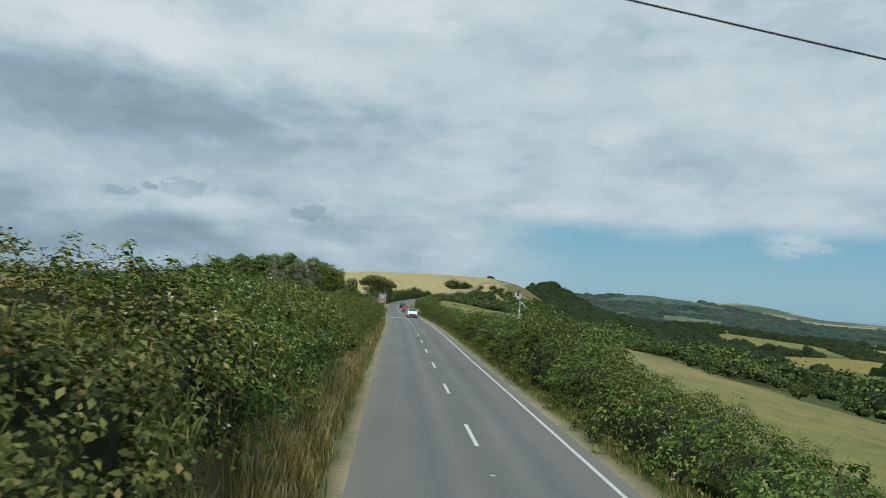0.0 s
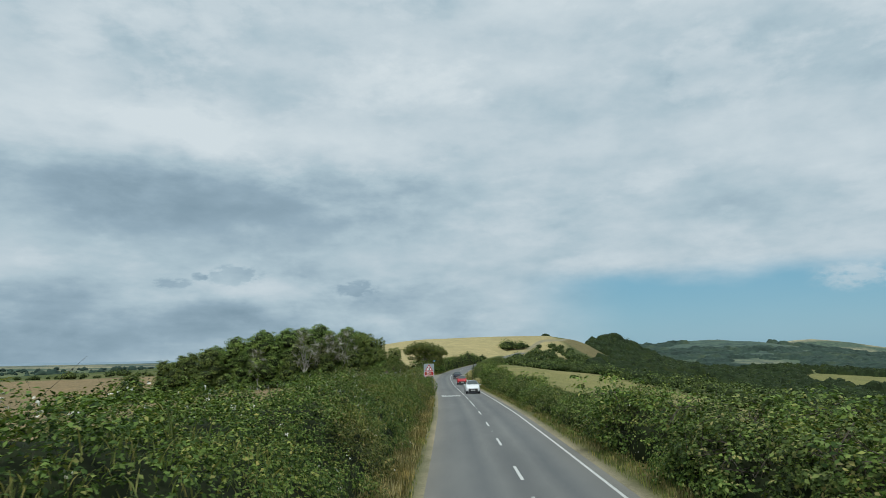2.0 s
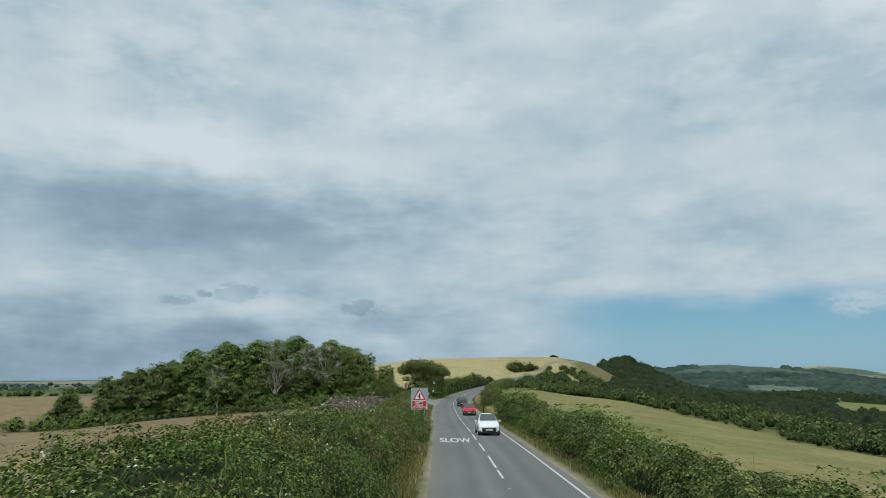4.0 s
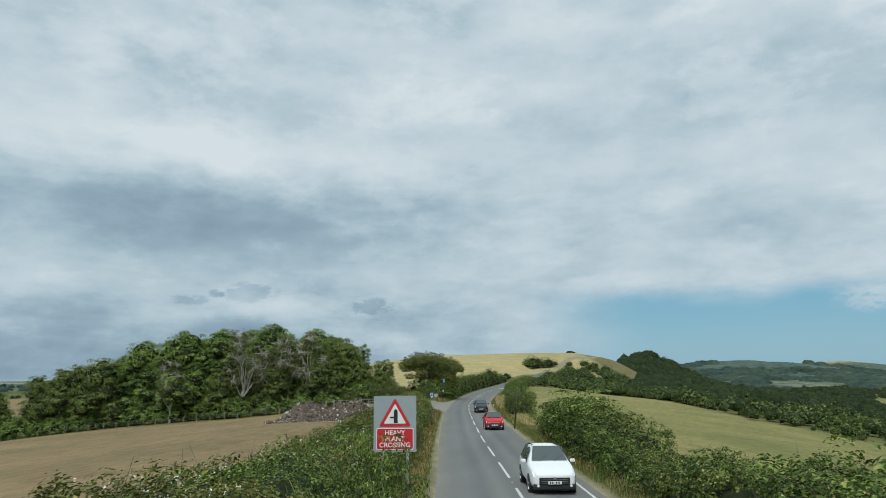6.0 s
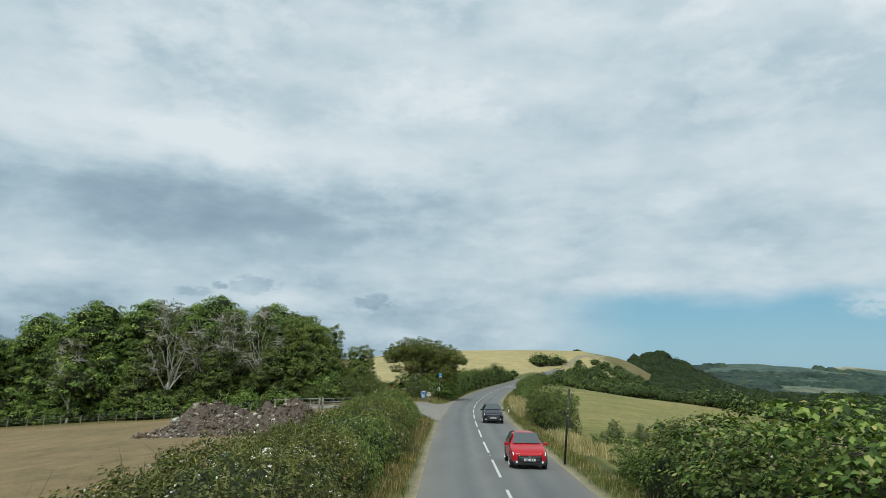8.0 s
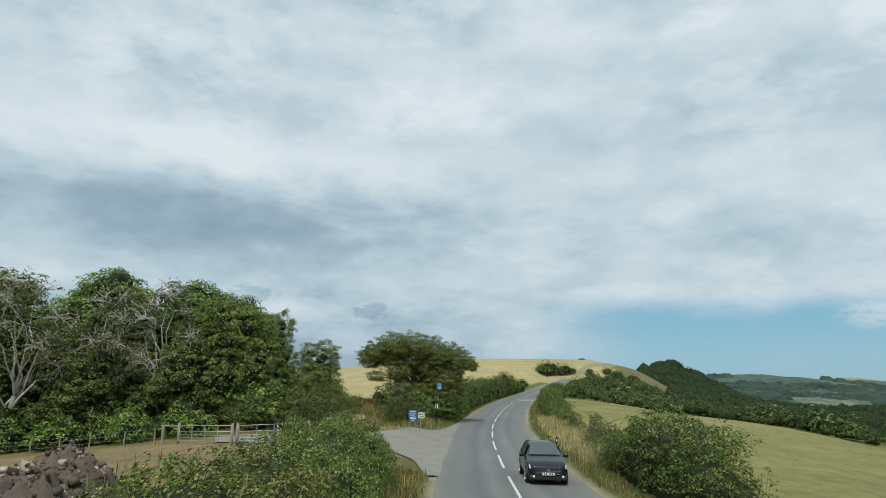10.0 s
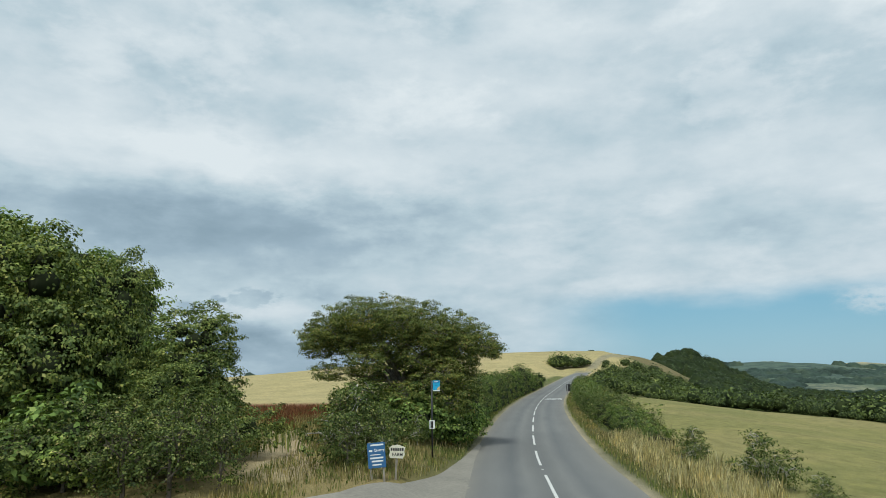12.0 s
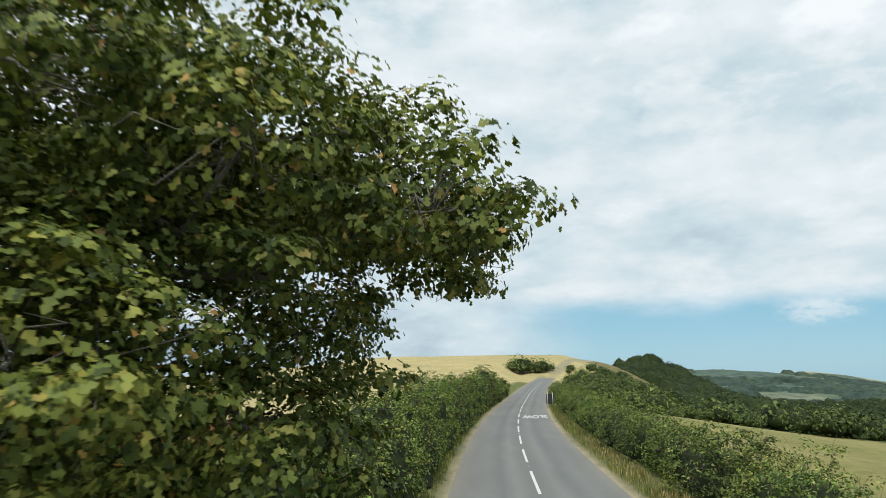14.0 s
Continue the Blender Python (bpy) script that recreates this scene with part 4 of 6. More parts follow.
# ---- trees ----
def tree_meshes(blobs, trunk, leaf_mat, leaf, per_m2, bark, seed, limbs=True, thin=0.045, spray=0.30, shell=(0.72, 1.04), twigs=0, hang=0.0, core=0.6, corners=4, clump=16, loose=0.33):
    """Meshes of one tree, its foot at the origin. blobs: (x, y, z, rx, ry, rz) masses of foliage. trunk: path and radii."""
    g = np.random.default_rng(seed)
    paths, fine_paths = [trunk], []
    tp = np.asarray(trunk[0], float)
    for bx, by, bz, ax, ay, az in blobs:
        c = np.array([bx, by, bz])
        if limbs:
            k = int(np.clip(len(tp) - 1 - g.integers(0, 2), 1, len(tp) - 1))
            s = tp[k]
            r0 = trunk[1][k] * 0.45
            way = [s]
            for f in (0.18, 0.38, 0.56, 0.75, 0.9):
                way.append(s + (c - s) * f + g.normal(size=3) * 0.20 + [0, 0, 0.45 * math.sin(f * 3.0)])
            paths.append((np.stack(way + [c]), [r0, r0 * 0.85, r0 * 0.68, r0 * 0.52, r0 * 0.38, r0 * 0.26, r0 * 0.15]))
        for _ in range(twigs):
            d = g.normal(size=3)
            d /= np.linalg.norm(d)
            e = c + d * np.array([ax, ay, az]) * g.uniform(0.75, 1.02)
            way = [c + d * 0.1]
            for f in (0.3, 0.5, 0.7, 0.85):
                way.append(c + (e - c) * f + g.normal(size=3) * 0.16 + [0, 0, 0.12 * math.sin(f * 3.1)])
            fine_paths.append((np.stack(way + [e]), [thin, thin * 0.8, thin * 0.6, thin * 0.45, thin * 0.3, thin * 0.15]))
    wood = tubes(paths, 7)
    if fine_paths:
        v, q = tubes(fine_paths, 3)
        wood = (np.concatenate([wood[0], v]), np.concatenate([wood[1], q + len(wood[0])]))
    P, O, V0, Q0, base = [], [], [], [], 0
    for bi, (bx, by, bz, ax, ay, az) in enumerate(blobs):
        area = 4 * np.pi * ((ax * ay) ** 1.6 / 3 + (ax * az) ** 1.6 / 3 + (ay * az) ** 1.6 / 3) ** (1 / 1.6)
        n = int(area * per_m2)
        ns = max(6, n // clump)
        d = g.normal(size=(ns, 3))
        d /= np.linalg.norm(d, axis=1)[:, None]
        lump = 1 + vnoise(d * 2.1 + bi * 7, seed) * 0.24 + vnoise(d * 5.2 + bi * 7, seed + 1) * 0.13
        cen = np.array([bx, by, bz]) + d * np.array([ax, ay, az]) * (lump * g.uniform(*shell, ns))[:, None]
        cen[:, 2] -= hang * g.random(ns)
        pick = g.integers(0, ns, n)
        off = g.normal(size=(n, 3))
        off /= np.linalg.norm(off, axis=1)[:, None]
        off[:, 2] = np.where(off[:, 2] < -0.25, -off[:, 2], off[:, 2])
        P.append(cen[pick] + off * np.array([1, 1, 0.62]) * (spray * g.uniform(0.55, 1.25, n) * g.uniform(0.7, 1.3, ns)[pick])[:, None])
        O.append(d[pick] * 0.4 + off * 0.9)
        # loose leaves between the clumps
        k = int(n * loose)
        d = g.normal(size=(k, 3))
        d /= np.linalg.norm(d, axis=1)[:, None]
        P.append(np.array([bx, by, bz]) + d * np.array([ax, ay, az]) * g.uniform(0.55, 0.92, k)[:, None])
        O.append(d * 0.8)
    P, O = np.concatenate(P), np.concatenate(O)
    keep = P[:, 2] > 0.15
    # no leaves deep inside the masses, where none would grow
    if shell[0] >= 0.6:
        for bx, by, bz, ax, ay, az in blobs:
            keep &= (((P - [bx, by, bz]) / [ax, ay, az]) ** 2).sum(1) > 0.62 ** 2
    # a dark lump inside each mass, coloured to stand in for inner shade
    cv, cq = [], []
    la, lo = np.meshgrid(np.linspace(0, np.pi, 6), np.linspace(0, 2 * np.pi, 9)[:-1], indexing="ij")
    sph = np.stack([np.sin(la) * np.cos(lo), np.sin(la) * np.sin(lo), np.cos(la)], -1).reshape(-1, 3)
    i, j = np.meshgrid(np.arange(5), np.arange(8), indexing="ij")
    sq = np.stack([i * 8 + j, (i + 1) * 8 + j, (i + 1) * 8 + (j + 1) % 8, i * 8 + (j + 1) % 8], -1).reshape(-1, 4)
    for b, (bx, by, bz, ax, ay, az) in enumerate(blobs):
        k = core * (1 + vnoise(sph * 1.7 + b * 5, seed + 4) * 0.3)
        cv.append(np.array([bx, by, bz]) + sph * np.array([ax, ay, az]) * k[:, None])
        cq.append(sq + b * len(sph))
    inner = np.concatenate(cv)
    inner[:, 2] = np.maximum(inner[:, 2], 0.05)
    return wood, leaves(P[keep], leaf, O[keep] * 1.15, 0.3, corners, 0.45), (inner, np.concatenate(cq)) if core else None


def plant(name, meshes, m, label, category, group, leaf_mat, bark):
    wood, crown, inner = meshes
    thing = empty(name, m, label, category, group)
    put("trunk", raw_mesh("trunk", *wood, bark, True), thing)
    put("crown", raw_mesh("crown", *crown, leaf_mat), thing)
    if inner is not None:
        put("shade_core", raw_mesh("shade_core", *inner, M_CORE, True), thing)["kind"] = "stuff"
    return thing


def round_blobs(g, h, spread, low, n):
    out = []
    for k in range(n):
        t = k / max(1, n - 1)
        a = k * 2.4 + g.uniform(0, 0.8)
        z = low + (h - low) * (0.12 + 0.74 * t)
        r = spread * (1 - 0.70 * t ** 2) * g.uniform(0.35, 0.85)
        s = spread * g.uniform(0.32, 0.50) * (1 - 0.2 * t)
        out.append((r * math.cos(a), r * math.sin(a), z, s * 1.05, s * 1.05, s * 0.85))
    return out


g0 = np.random.default_rng(5)
WOOD_GROUP = "trees of the wood"
TALL_TRUNK = (np.array([[0, 0, -0.3], [0.1, 0, 2.5], [0.1, 0.2, 5.5], [0.3, 0.1, 9]]), [0.42, 0.33, 0.26, 0.12])
ROUND_TRUNK = (np.array([[0, 0, -0.3], [0, 0.1, 2.0], [0.1, 0.2, 4.5], [0.2, 0.1, 7]]), [0.38, 0.30, 0.22, 0.1])
tall_blobs, round_b = round_blobs(g0, 13.0, 5.6, 1.2, 24), round_blobs(g0, 10.2, 5.0, 0.9, 19)
near_tall = plant("woodland_tree", tree_meshes(tall_blobs, TALL_TRUNK, M_WOOD, 0.17, 52, M_BARK, 11, spray=0.50, core=0.30, clump=60), pose(-36.6, 213.5, lz(-36.6, 213.5)), "full dark-green broadleaf tree at the wood's edge", "tree", WOOD_GROUP, M_WOOD, M_BARK)
near_tall.scale = (0.84, 0.84, 0.86)
near_round = plant("woodland_tree", tree_meshes(round_b, ROUND_TRUNK, M_EDGEOAK, 0.18, 50, M_BARK, 12, spray=0.48, core=0.30, clump=55), pose(-26.6, 213.0, lz(-26.6, 213.0)), "rounded green oak at the wood's edge", "tree", WOOD_GROUP, M_EDGEOAK, M_BARK)
near_round.scale = (0.64, 0.64, 0.66)
tall = plant("woodland_tree", tree_meshes(tall_blobs, TALL_TRUNK, M_WOOD, 0.24, 19, M_BARK, 31, spray=0.62, clump=42), pose(-47, 215, lz(-47, 215)), "full dark-green broadleaf tree at the wood's edge", "tree", WOOD_GROUP, M_WOOD, M_BARK)
tall.scale = (1.2, 1.2, 1.2)
round_t = plant("woodland_tree", tree_meshes(round_b, ROUND_TRUNK, M_EDGEOAK, 0.23, 20, M_BARK, 32, spray=0.58, clump=40), pose(-36.5, 208.5, lz(-36.5, 208.5)), "rounded green oak at the wood's edge", "tree", WOOD_GROUP, M_EDGEOAK, M_BARK)
round_t.scale = (0.72, 0.72, 0.72)
bare = plant("woodland_tree", tree_meshes(round_blobs(g0, 13.4, 4.8, 3.5, 12), (np.array([[0, 0, -0.3], [0.2, 0, 1.3], [0.1, 0.2, 2.6], [0.3, 0.1, 3.8]]), [0.24, 0.22, 0.20, 0.17]), M_SPARSE, 0.19, 9, M_PALEBARK, 13, twigs=14, thin=0.05, shell=(0.4, 1.05), core=0.0), pose(-39, 209, lz(-39, 209)), "thin ash with pale bare branches showing", "tree", WOOD_GROUP, M_SPARSE, M_PALEBARK)
shrub = plant("shrub", tree_meshes([(0, 0, 1.2, 1.7, 1.7, 1.3), (1.1, 0.5, 1.0, 1.2, 1.2, 1.0), (-1.0, -0.4, 0.9, 1.3, 1.2, 1.0), (0.2, -0.9, 2.0, 1.0, 1.0, 0.8)], (np.array([[0, 0, -0.2], [0, 0, 0.5], [0.1, 0, 1.0]]), [0.08, 0.06, 0.04]), M_WOOD, 0.20, 24, M_BARK, 14, spray=0.32, core=0.35, clump=20), pose(-28.4, 208.2, lz(-28.4, 208.2)), "dense dark-green scrub bush under the trees", "bush", "scrub of the wood", M_WOOD, M_BARK)
pale_shrub = plant("shrub", tree_meshes([(0, 0, 1.3, 1.5, 1.5, 1.4), (0.9, 0.6, 1.0, 1.1, 1.2, 1.0), (-0.8, -0.6, 1.1, 1.2, 1.2, 1.1), (0.1, 0.2, 2.5, 0.9, 0.8, 0.9)], (np.array([[0, 0, -0.2], [0, 0, 0.5], [0.1, 0, 1.0]]), [0.08, 0.06, 0.04]), M_HEDGE_DRY, 0.115, 66, M_BARK, 15, spray=0.26, clump=24, twigs=6, shell=(0.45, 1.04), core=0.0), pose(-19.2, 211.2, lz(-19.2, 211.2)), "leafy blackthorn bush beside the track", "bush", "bushes by the road", M_HEDGE_DRY, M_PALEBARK)


def bush_meshes(seed, leaf_mat, leaf, per_m2, twigs):
    g = np.random.default_rng(seed)
    blobs = [(0, 0, 1.1, 1.25, 1.35, 1.15)]
    for k in range(7):
        a, r = k * 2.4 + g.uniform(0, 0.6), g.uniform(0.5, 1.15)
        q = g.uniform(0.5, 0.85)
        blobs.append((r * math.cos(a), r * math.sin(a) * 1.2, g.uniform(0.7, 2.5), q, q * 1.1, q * 0.85))
    return tree_meshes(blobs, (np.array([[0, 0, -0.3], [0.05, 0, 0.5], [0.1, 0.05, 1.2]]), [0.09, 0.07, 0.04]), leaf_mat, leaf, per_m2, M_BARK, seed, spray=0.25, shell=(0.7, 1.05), twigs=twigs, thin=0.016, core=0.0, clump=26, loose=0.35)


def again(src, x, y, s=1.0, turn=0.0, sz=None, label=""):
    ob = copy_thing(src, pose(x, y, lz(x, y) - 0.05, 0, 0, turn))
    ob.scale = (s, s, s if sz is None else sz)
    if label:
        ob["label"] = label
    return ob


for x, y, s, a, src in ((-48.5, 205.2, 1.1, 100, bare), (-40, 217, 1.08, 200, tall), (-54.5, 210, 1.16, 190, tall), (-60.5, 208, 1.16, 80, tall), (-67, 208, 1.08, 300, tall), (-74, 207, 1.15, 150, round_t), (-80, 208, 1.1, 20, round_t), (-87, 210, 1.0, 210, round_t),
                        (-43.5, 207, 0.75, 20, round_t), (-52, 206, 0.8, 130, round_t), (-26.4, 210.6, 0.42, 120, near_round),  (-36.6, 221, 0.93, 300, tall), (-42, 226, 1.05, 60, tall), (-54, 222, 1.2, 200, tall), (-64, 222, 1.12, 260, tall), (-78, 220, 1.0, 90, tall), (-98, 213, 0.75, 100, round_t), (-60, 203.5, 0.8, 60, bare), (-43.5, 208.4, 1.0, 300, bare)):
    again(src, x, y, s, a)
for k in range(40):
    x = -27 - k * 2.0 + g0.uniform(-0.8, 0.8)
    again(shrub, x, (203.2 if x < -33 else 206.5 + (x + 30) * 0.75) + 3 * g0.random(), g0.uniform(0.7, 1.35), g0.uniform(0, 360))

again(near_round, -34.4, 211.4, 0.92, 200, 1.12, "broad green oak at the wood's edge")
again(near_round, -31.0, 213.6, 0.62, 40, 0.95, "broad green oak at the wood's edge")

# separate bushes standing up out of the seaward hedge
BUSHES = "bushes of the roadside hedge"
kinds, coarse = [], []
for seed, mat, label, by in ((101, M_HEDGE_DRY, "rounded blackthorn bush in the roadside hedge", 6.0), (102, M_HEDGE, "lush green bramble bush in the roadside hedge", 9.0), (103, M_HEDGE_DRY, "bushy elder with thin upright shoots by the road", 12.0)):
    for out, size, per, twigs, at in ((kinds, 0.092, 64, 3, by), (coarse, 0.118, 36, 1, by + 150)):
        out.append(plant("hedge_bush", bush_meshes(seed, mat, size, per, twigs), pose(float(xc(at)) + 6.6, at, lz(float(xc(at)) + 6.6, at) - 0.1), label, "bush", BUSHES, mat, M_BARK))
        out[-1].scale = (0.5, 0.5, 0.42)
by = 14.0
while by < 156:
    bx = float(xc(by)) + 6.1 + g0.uniform(-0.8, 0.9)
    h = (float(RIGHT_TOP(by)) + float(rz(by)) - lz(bx, by)) * g0.uniform(0.78, 1.08)
    if h > 0.8 and not 61.2 < by < 64.4:
        sz = h / 2.7
        again((kinds if by < 62 else coarse)[g0.integers(0, 3)], bx, by, min(1.6, sz * g0.uniform(1.0, 1.4)), g0.uniform(0, 360), sz)
    by += max(0.9, h * g0.uniform(0.40, 0.75))
for k, (by, h) in enumerate(((178.5, 2.0), (180.5, 2.7), (182.5, 3.3), (184.5, 3.6), (186.5, 3.5), (188.5, 2.9), (191.0, 2.2), (195.0, 1.5), (200.5, 1.5))):
    bx = float(xc(by)) + 6.4 + g0.uniform(-0.5, 0.5)
    again(kinds[k % 3], bx, by, h / 2.65 * g0.uniform(0.72, 0.95), g0.uniform(0, 360), h / 2.75)
again(kinds[0], float(xc(66.6)) + 6.3, 66.6, 0.80, 50, 1.18, label="tall blackthorn bush standing alone in the roadside hedge")
# growth that hides the feet of the warning sign
for x, y, s, a, sz, k in ((-8.5, 115.7, 0.50, 30, 0.98, 1), (-9.3, 115.8, 0.54, 140, 1.0, 1), (-9.0, 114.2, 0.50, 250, 0.80, 0), (-8.6, 112.6, 0.45, 10, 0.70, 1)):
    again(coarse[k], x, y, s, a, sz, label="leafy bramble in front of the warning sign's posts")
# the leafy thicket round the mouth of the side turning
for x, y, s, a, sz, k in ((-30.6, 206.8, 1.25, 20, 1.0, 0), (-28.6, 207.6, 1.2, 100, 1.15, 0), (-27.6, 207.8, 1.2, 200, 1.2, 2), (-26.4, 209.2, 1.15, 300, 1.25, 0), (-25.4, 211.0, 1.0, 60, 1.1, 0), (-26.2, 212.6, 1.2, 160, 1.4, 2), (-22.9, 207.3, 0.9, 20, 0.95, 0), (-24.2, 206.5, 1.05, 110, 1.0, 2), (-25.8, 206.6, 1.1, 230, 1.05, 0), (-24.6, 208.6, 1.1, 320, 1.25, 0), (-19.7, 211.9, 0.66, 40, 1.15, 2), (-18.6, 211.6, 0.66, 250, 0.95, 0), (-19.1, 209.8, 0.55, 80, 0.75, 0), (-18.2, 210.6, 0.5, 170, 0.6, 0), (-18.9, 213.4, 0.8, 130, 0.9, 0)):
    again(kinds[k], x, y, s, a, sz, label="leafy green thicket beside the side turning")
# and out of the hedge beyond the dry bank
for k in range(16):
    by = 232 + k * 5.5 + g0.uniform(-1.5, 1.5)
    for side, off in ((1, 6.6), (-1, 6.2)):
        bx = float(xc(by)) + side * (off + g0.uniform(-0.6, 0.8))
        sz = (g0.uniform(1.6, 2.9) if side > 0 else g0.uniform(2.4, 3.6)) / 3.0
        again(coarse[g0.integers(0, 3)], bx, by, sz * g0.uniform(0.9, 1.3), g0.uniform(0, 360), sz)

# the wind-shaped oak that leans over the road
OAK = [(-4.6, 0.4, 6.2, 1.9, 2.0, 1.2), (-2.9, -0.2, 6.9, 2.1, 2.2, 1.4), (-0.9, 0.3, 6.7, 2.2, 2.3, 1.4), (1.0, -0.2, 6.2, 2.0, 2.2, 1.4), (2.7, 0.2, 5.9, 1.7, 1.9, 1.3), (4.0, 0.1, 5.35, 1.25, 1.5, 1.0), (4.8, 0.6, 4.85, 0.9, 1.1, 0.65),
       (-5.5, -0.4, 5.0, 1.1, 1.4, 0.7), (-3.6, -1.0, 5.3, 1.6, 1.6, 0.9), (-1.4, -1.4, 5.2, 1.7, 1.4, 1.0), (0.6, -1.5, 4.4, 1.8, 1.4, 1.2), (2.4, -1.2, 4.0, 1.6, 1.4, 1.2), (3.2, -0.6, 2.8, 1.2, 1.3, 1.2), (0.4, 1.8, 5.0, 2.0, 1.5, 1.4), (-3.0, 1.6, 5.2, 1.6, 1.4, 1.1), (1.2, -0.9, 2.6, 1.7, 1.4, 1.2), (-4.4, -2.0, 6.0, 1.4, 1.2, 0.9), (-2.4, -2.4, 6.5, 1.6, 1.3, 0.9), (-0.2, -2.4, 6.2, 1.6, 1.3, 1.0), (1.9, -2.2, 5.6, 1.5, 1.3, 1.0), (3.3, -1.8, 5.1, 1.2, 1.2, 0.85), (4.7, -1.0, 4.85, 0.9, 1.1, 0.65), (2.2, -2.6, 3.4, 1.5, 1.0, 1.1), (2.6, -2.4, 1.9, 1.4, 1.0, 1.0), (0.2, -2.6, 2.2, 1.6, 1.0, 1.1), (-2.2, -2.6, 4.2, 1.5, 1.0, 0.9), (-4.8, -1.5, 3.6, 1.1, 1.0, 0.6), (-3.0, 3.0, 6.3, 1.7, 1.4, 1.1), (-0.4, 3.2, 6.3, 1.8, 1.4, 1.2), (1.9, 2.8, 5.7, 1.6, 1.4, 1.1), (-6.2, 0.9, 5.6, 1.2, 1.6, 0.8), (-5.0, 2.4, 5.8, 1.4, 1.3, 1.0), (-2.6, -1.2, 3.4, 1.3, 1.2, 0.7), (3.1, 1.2, 4.0, 1.2, 1.4, 1.1)]
oak = plant("oak_tree", tree_meshes(OAK, (np.array([[0.6, 0, -0.4], [0.3, 0, 1.2], [-0.5, 0.1, 2.4], [-1.0, 0, 3.8]]), [0.42, 0.36, 0.30, 0.22]), M_OAK, 0.090, 150, M_BARK, 21, twigs=15, thin=0.012, spray=0.30, shell=(0.58, 1.03), core=0.0, corners=8, clump=58, loose=0.35), pose(-18.9, 224.8, lz(-18.9, 224.8)), "wind-shaped oak with a spreading crown leaning over the road", "tree", "", M_OAK, M_GREYBARK)

for x, y, s, a, src in ((-17.9, 220.2, 0.5, 220, pale_shrub), (-19.5, 219.5, 0.55, 20, pale_shrub), (-18.2, 222.6, 1.0, 160, shrub), (-16.5, 225.2, 1.0, 100, shrub), (-16.3, 228.8, 1.0, 10, shrub), (-20.3, 226.6, 1.25, 40, shrub), (-18.6, 227.4, 1.3, 250, shrub), (-22.0, 229.2, 1.35, 190, shrub), (-18.4, 224.2, 1.0, 310, shrub), (-17.9, 222.0, 0.95, 200, shrub), (-19.2, 222.9, 1.05, 70, shrub), (-17.0, 223.4, 0.85, 30, shrub),
                        (-3.4, 207.5, 0.45, 30, pale_shrub), (-3.0, 213.5, 0.72, 110, pale_shrub), (-4.2, 219.5, 0.6, 200, pale_shrub), (0.0, 176.6, 0.50, 40, pale_shrub), (0.9, 174.6, 0.30, 140, pale_shrub), (2.0, 177.2, 0.42, 70, pale_shrub), (2.9, 175.2, 0.50, 20, pale_shrub), (4.6, 177.6, 0.56, 240, pale_shrub), (-1.0, 174.9, 0.30, 190, pale_shrub), (-1.6, 174.5, 0.26, 300, shrub), (-20.5, 193.2, 0.6, 60, pale_shrub), (-22.6, 194.0, 0.65, 200, pale_shrub), (-19.4, 190.0, 0.7, 200, shrub)):
    again(src, x, y, s, a)
again(round_t, 52, 372, 0.7, 30, label="lone round tree in the valley hedge")


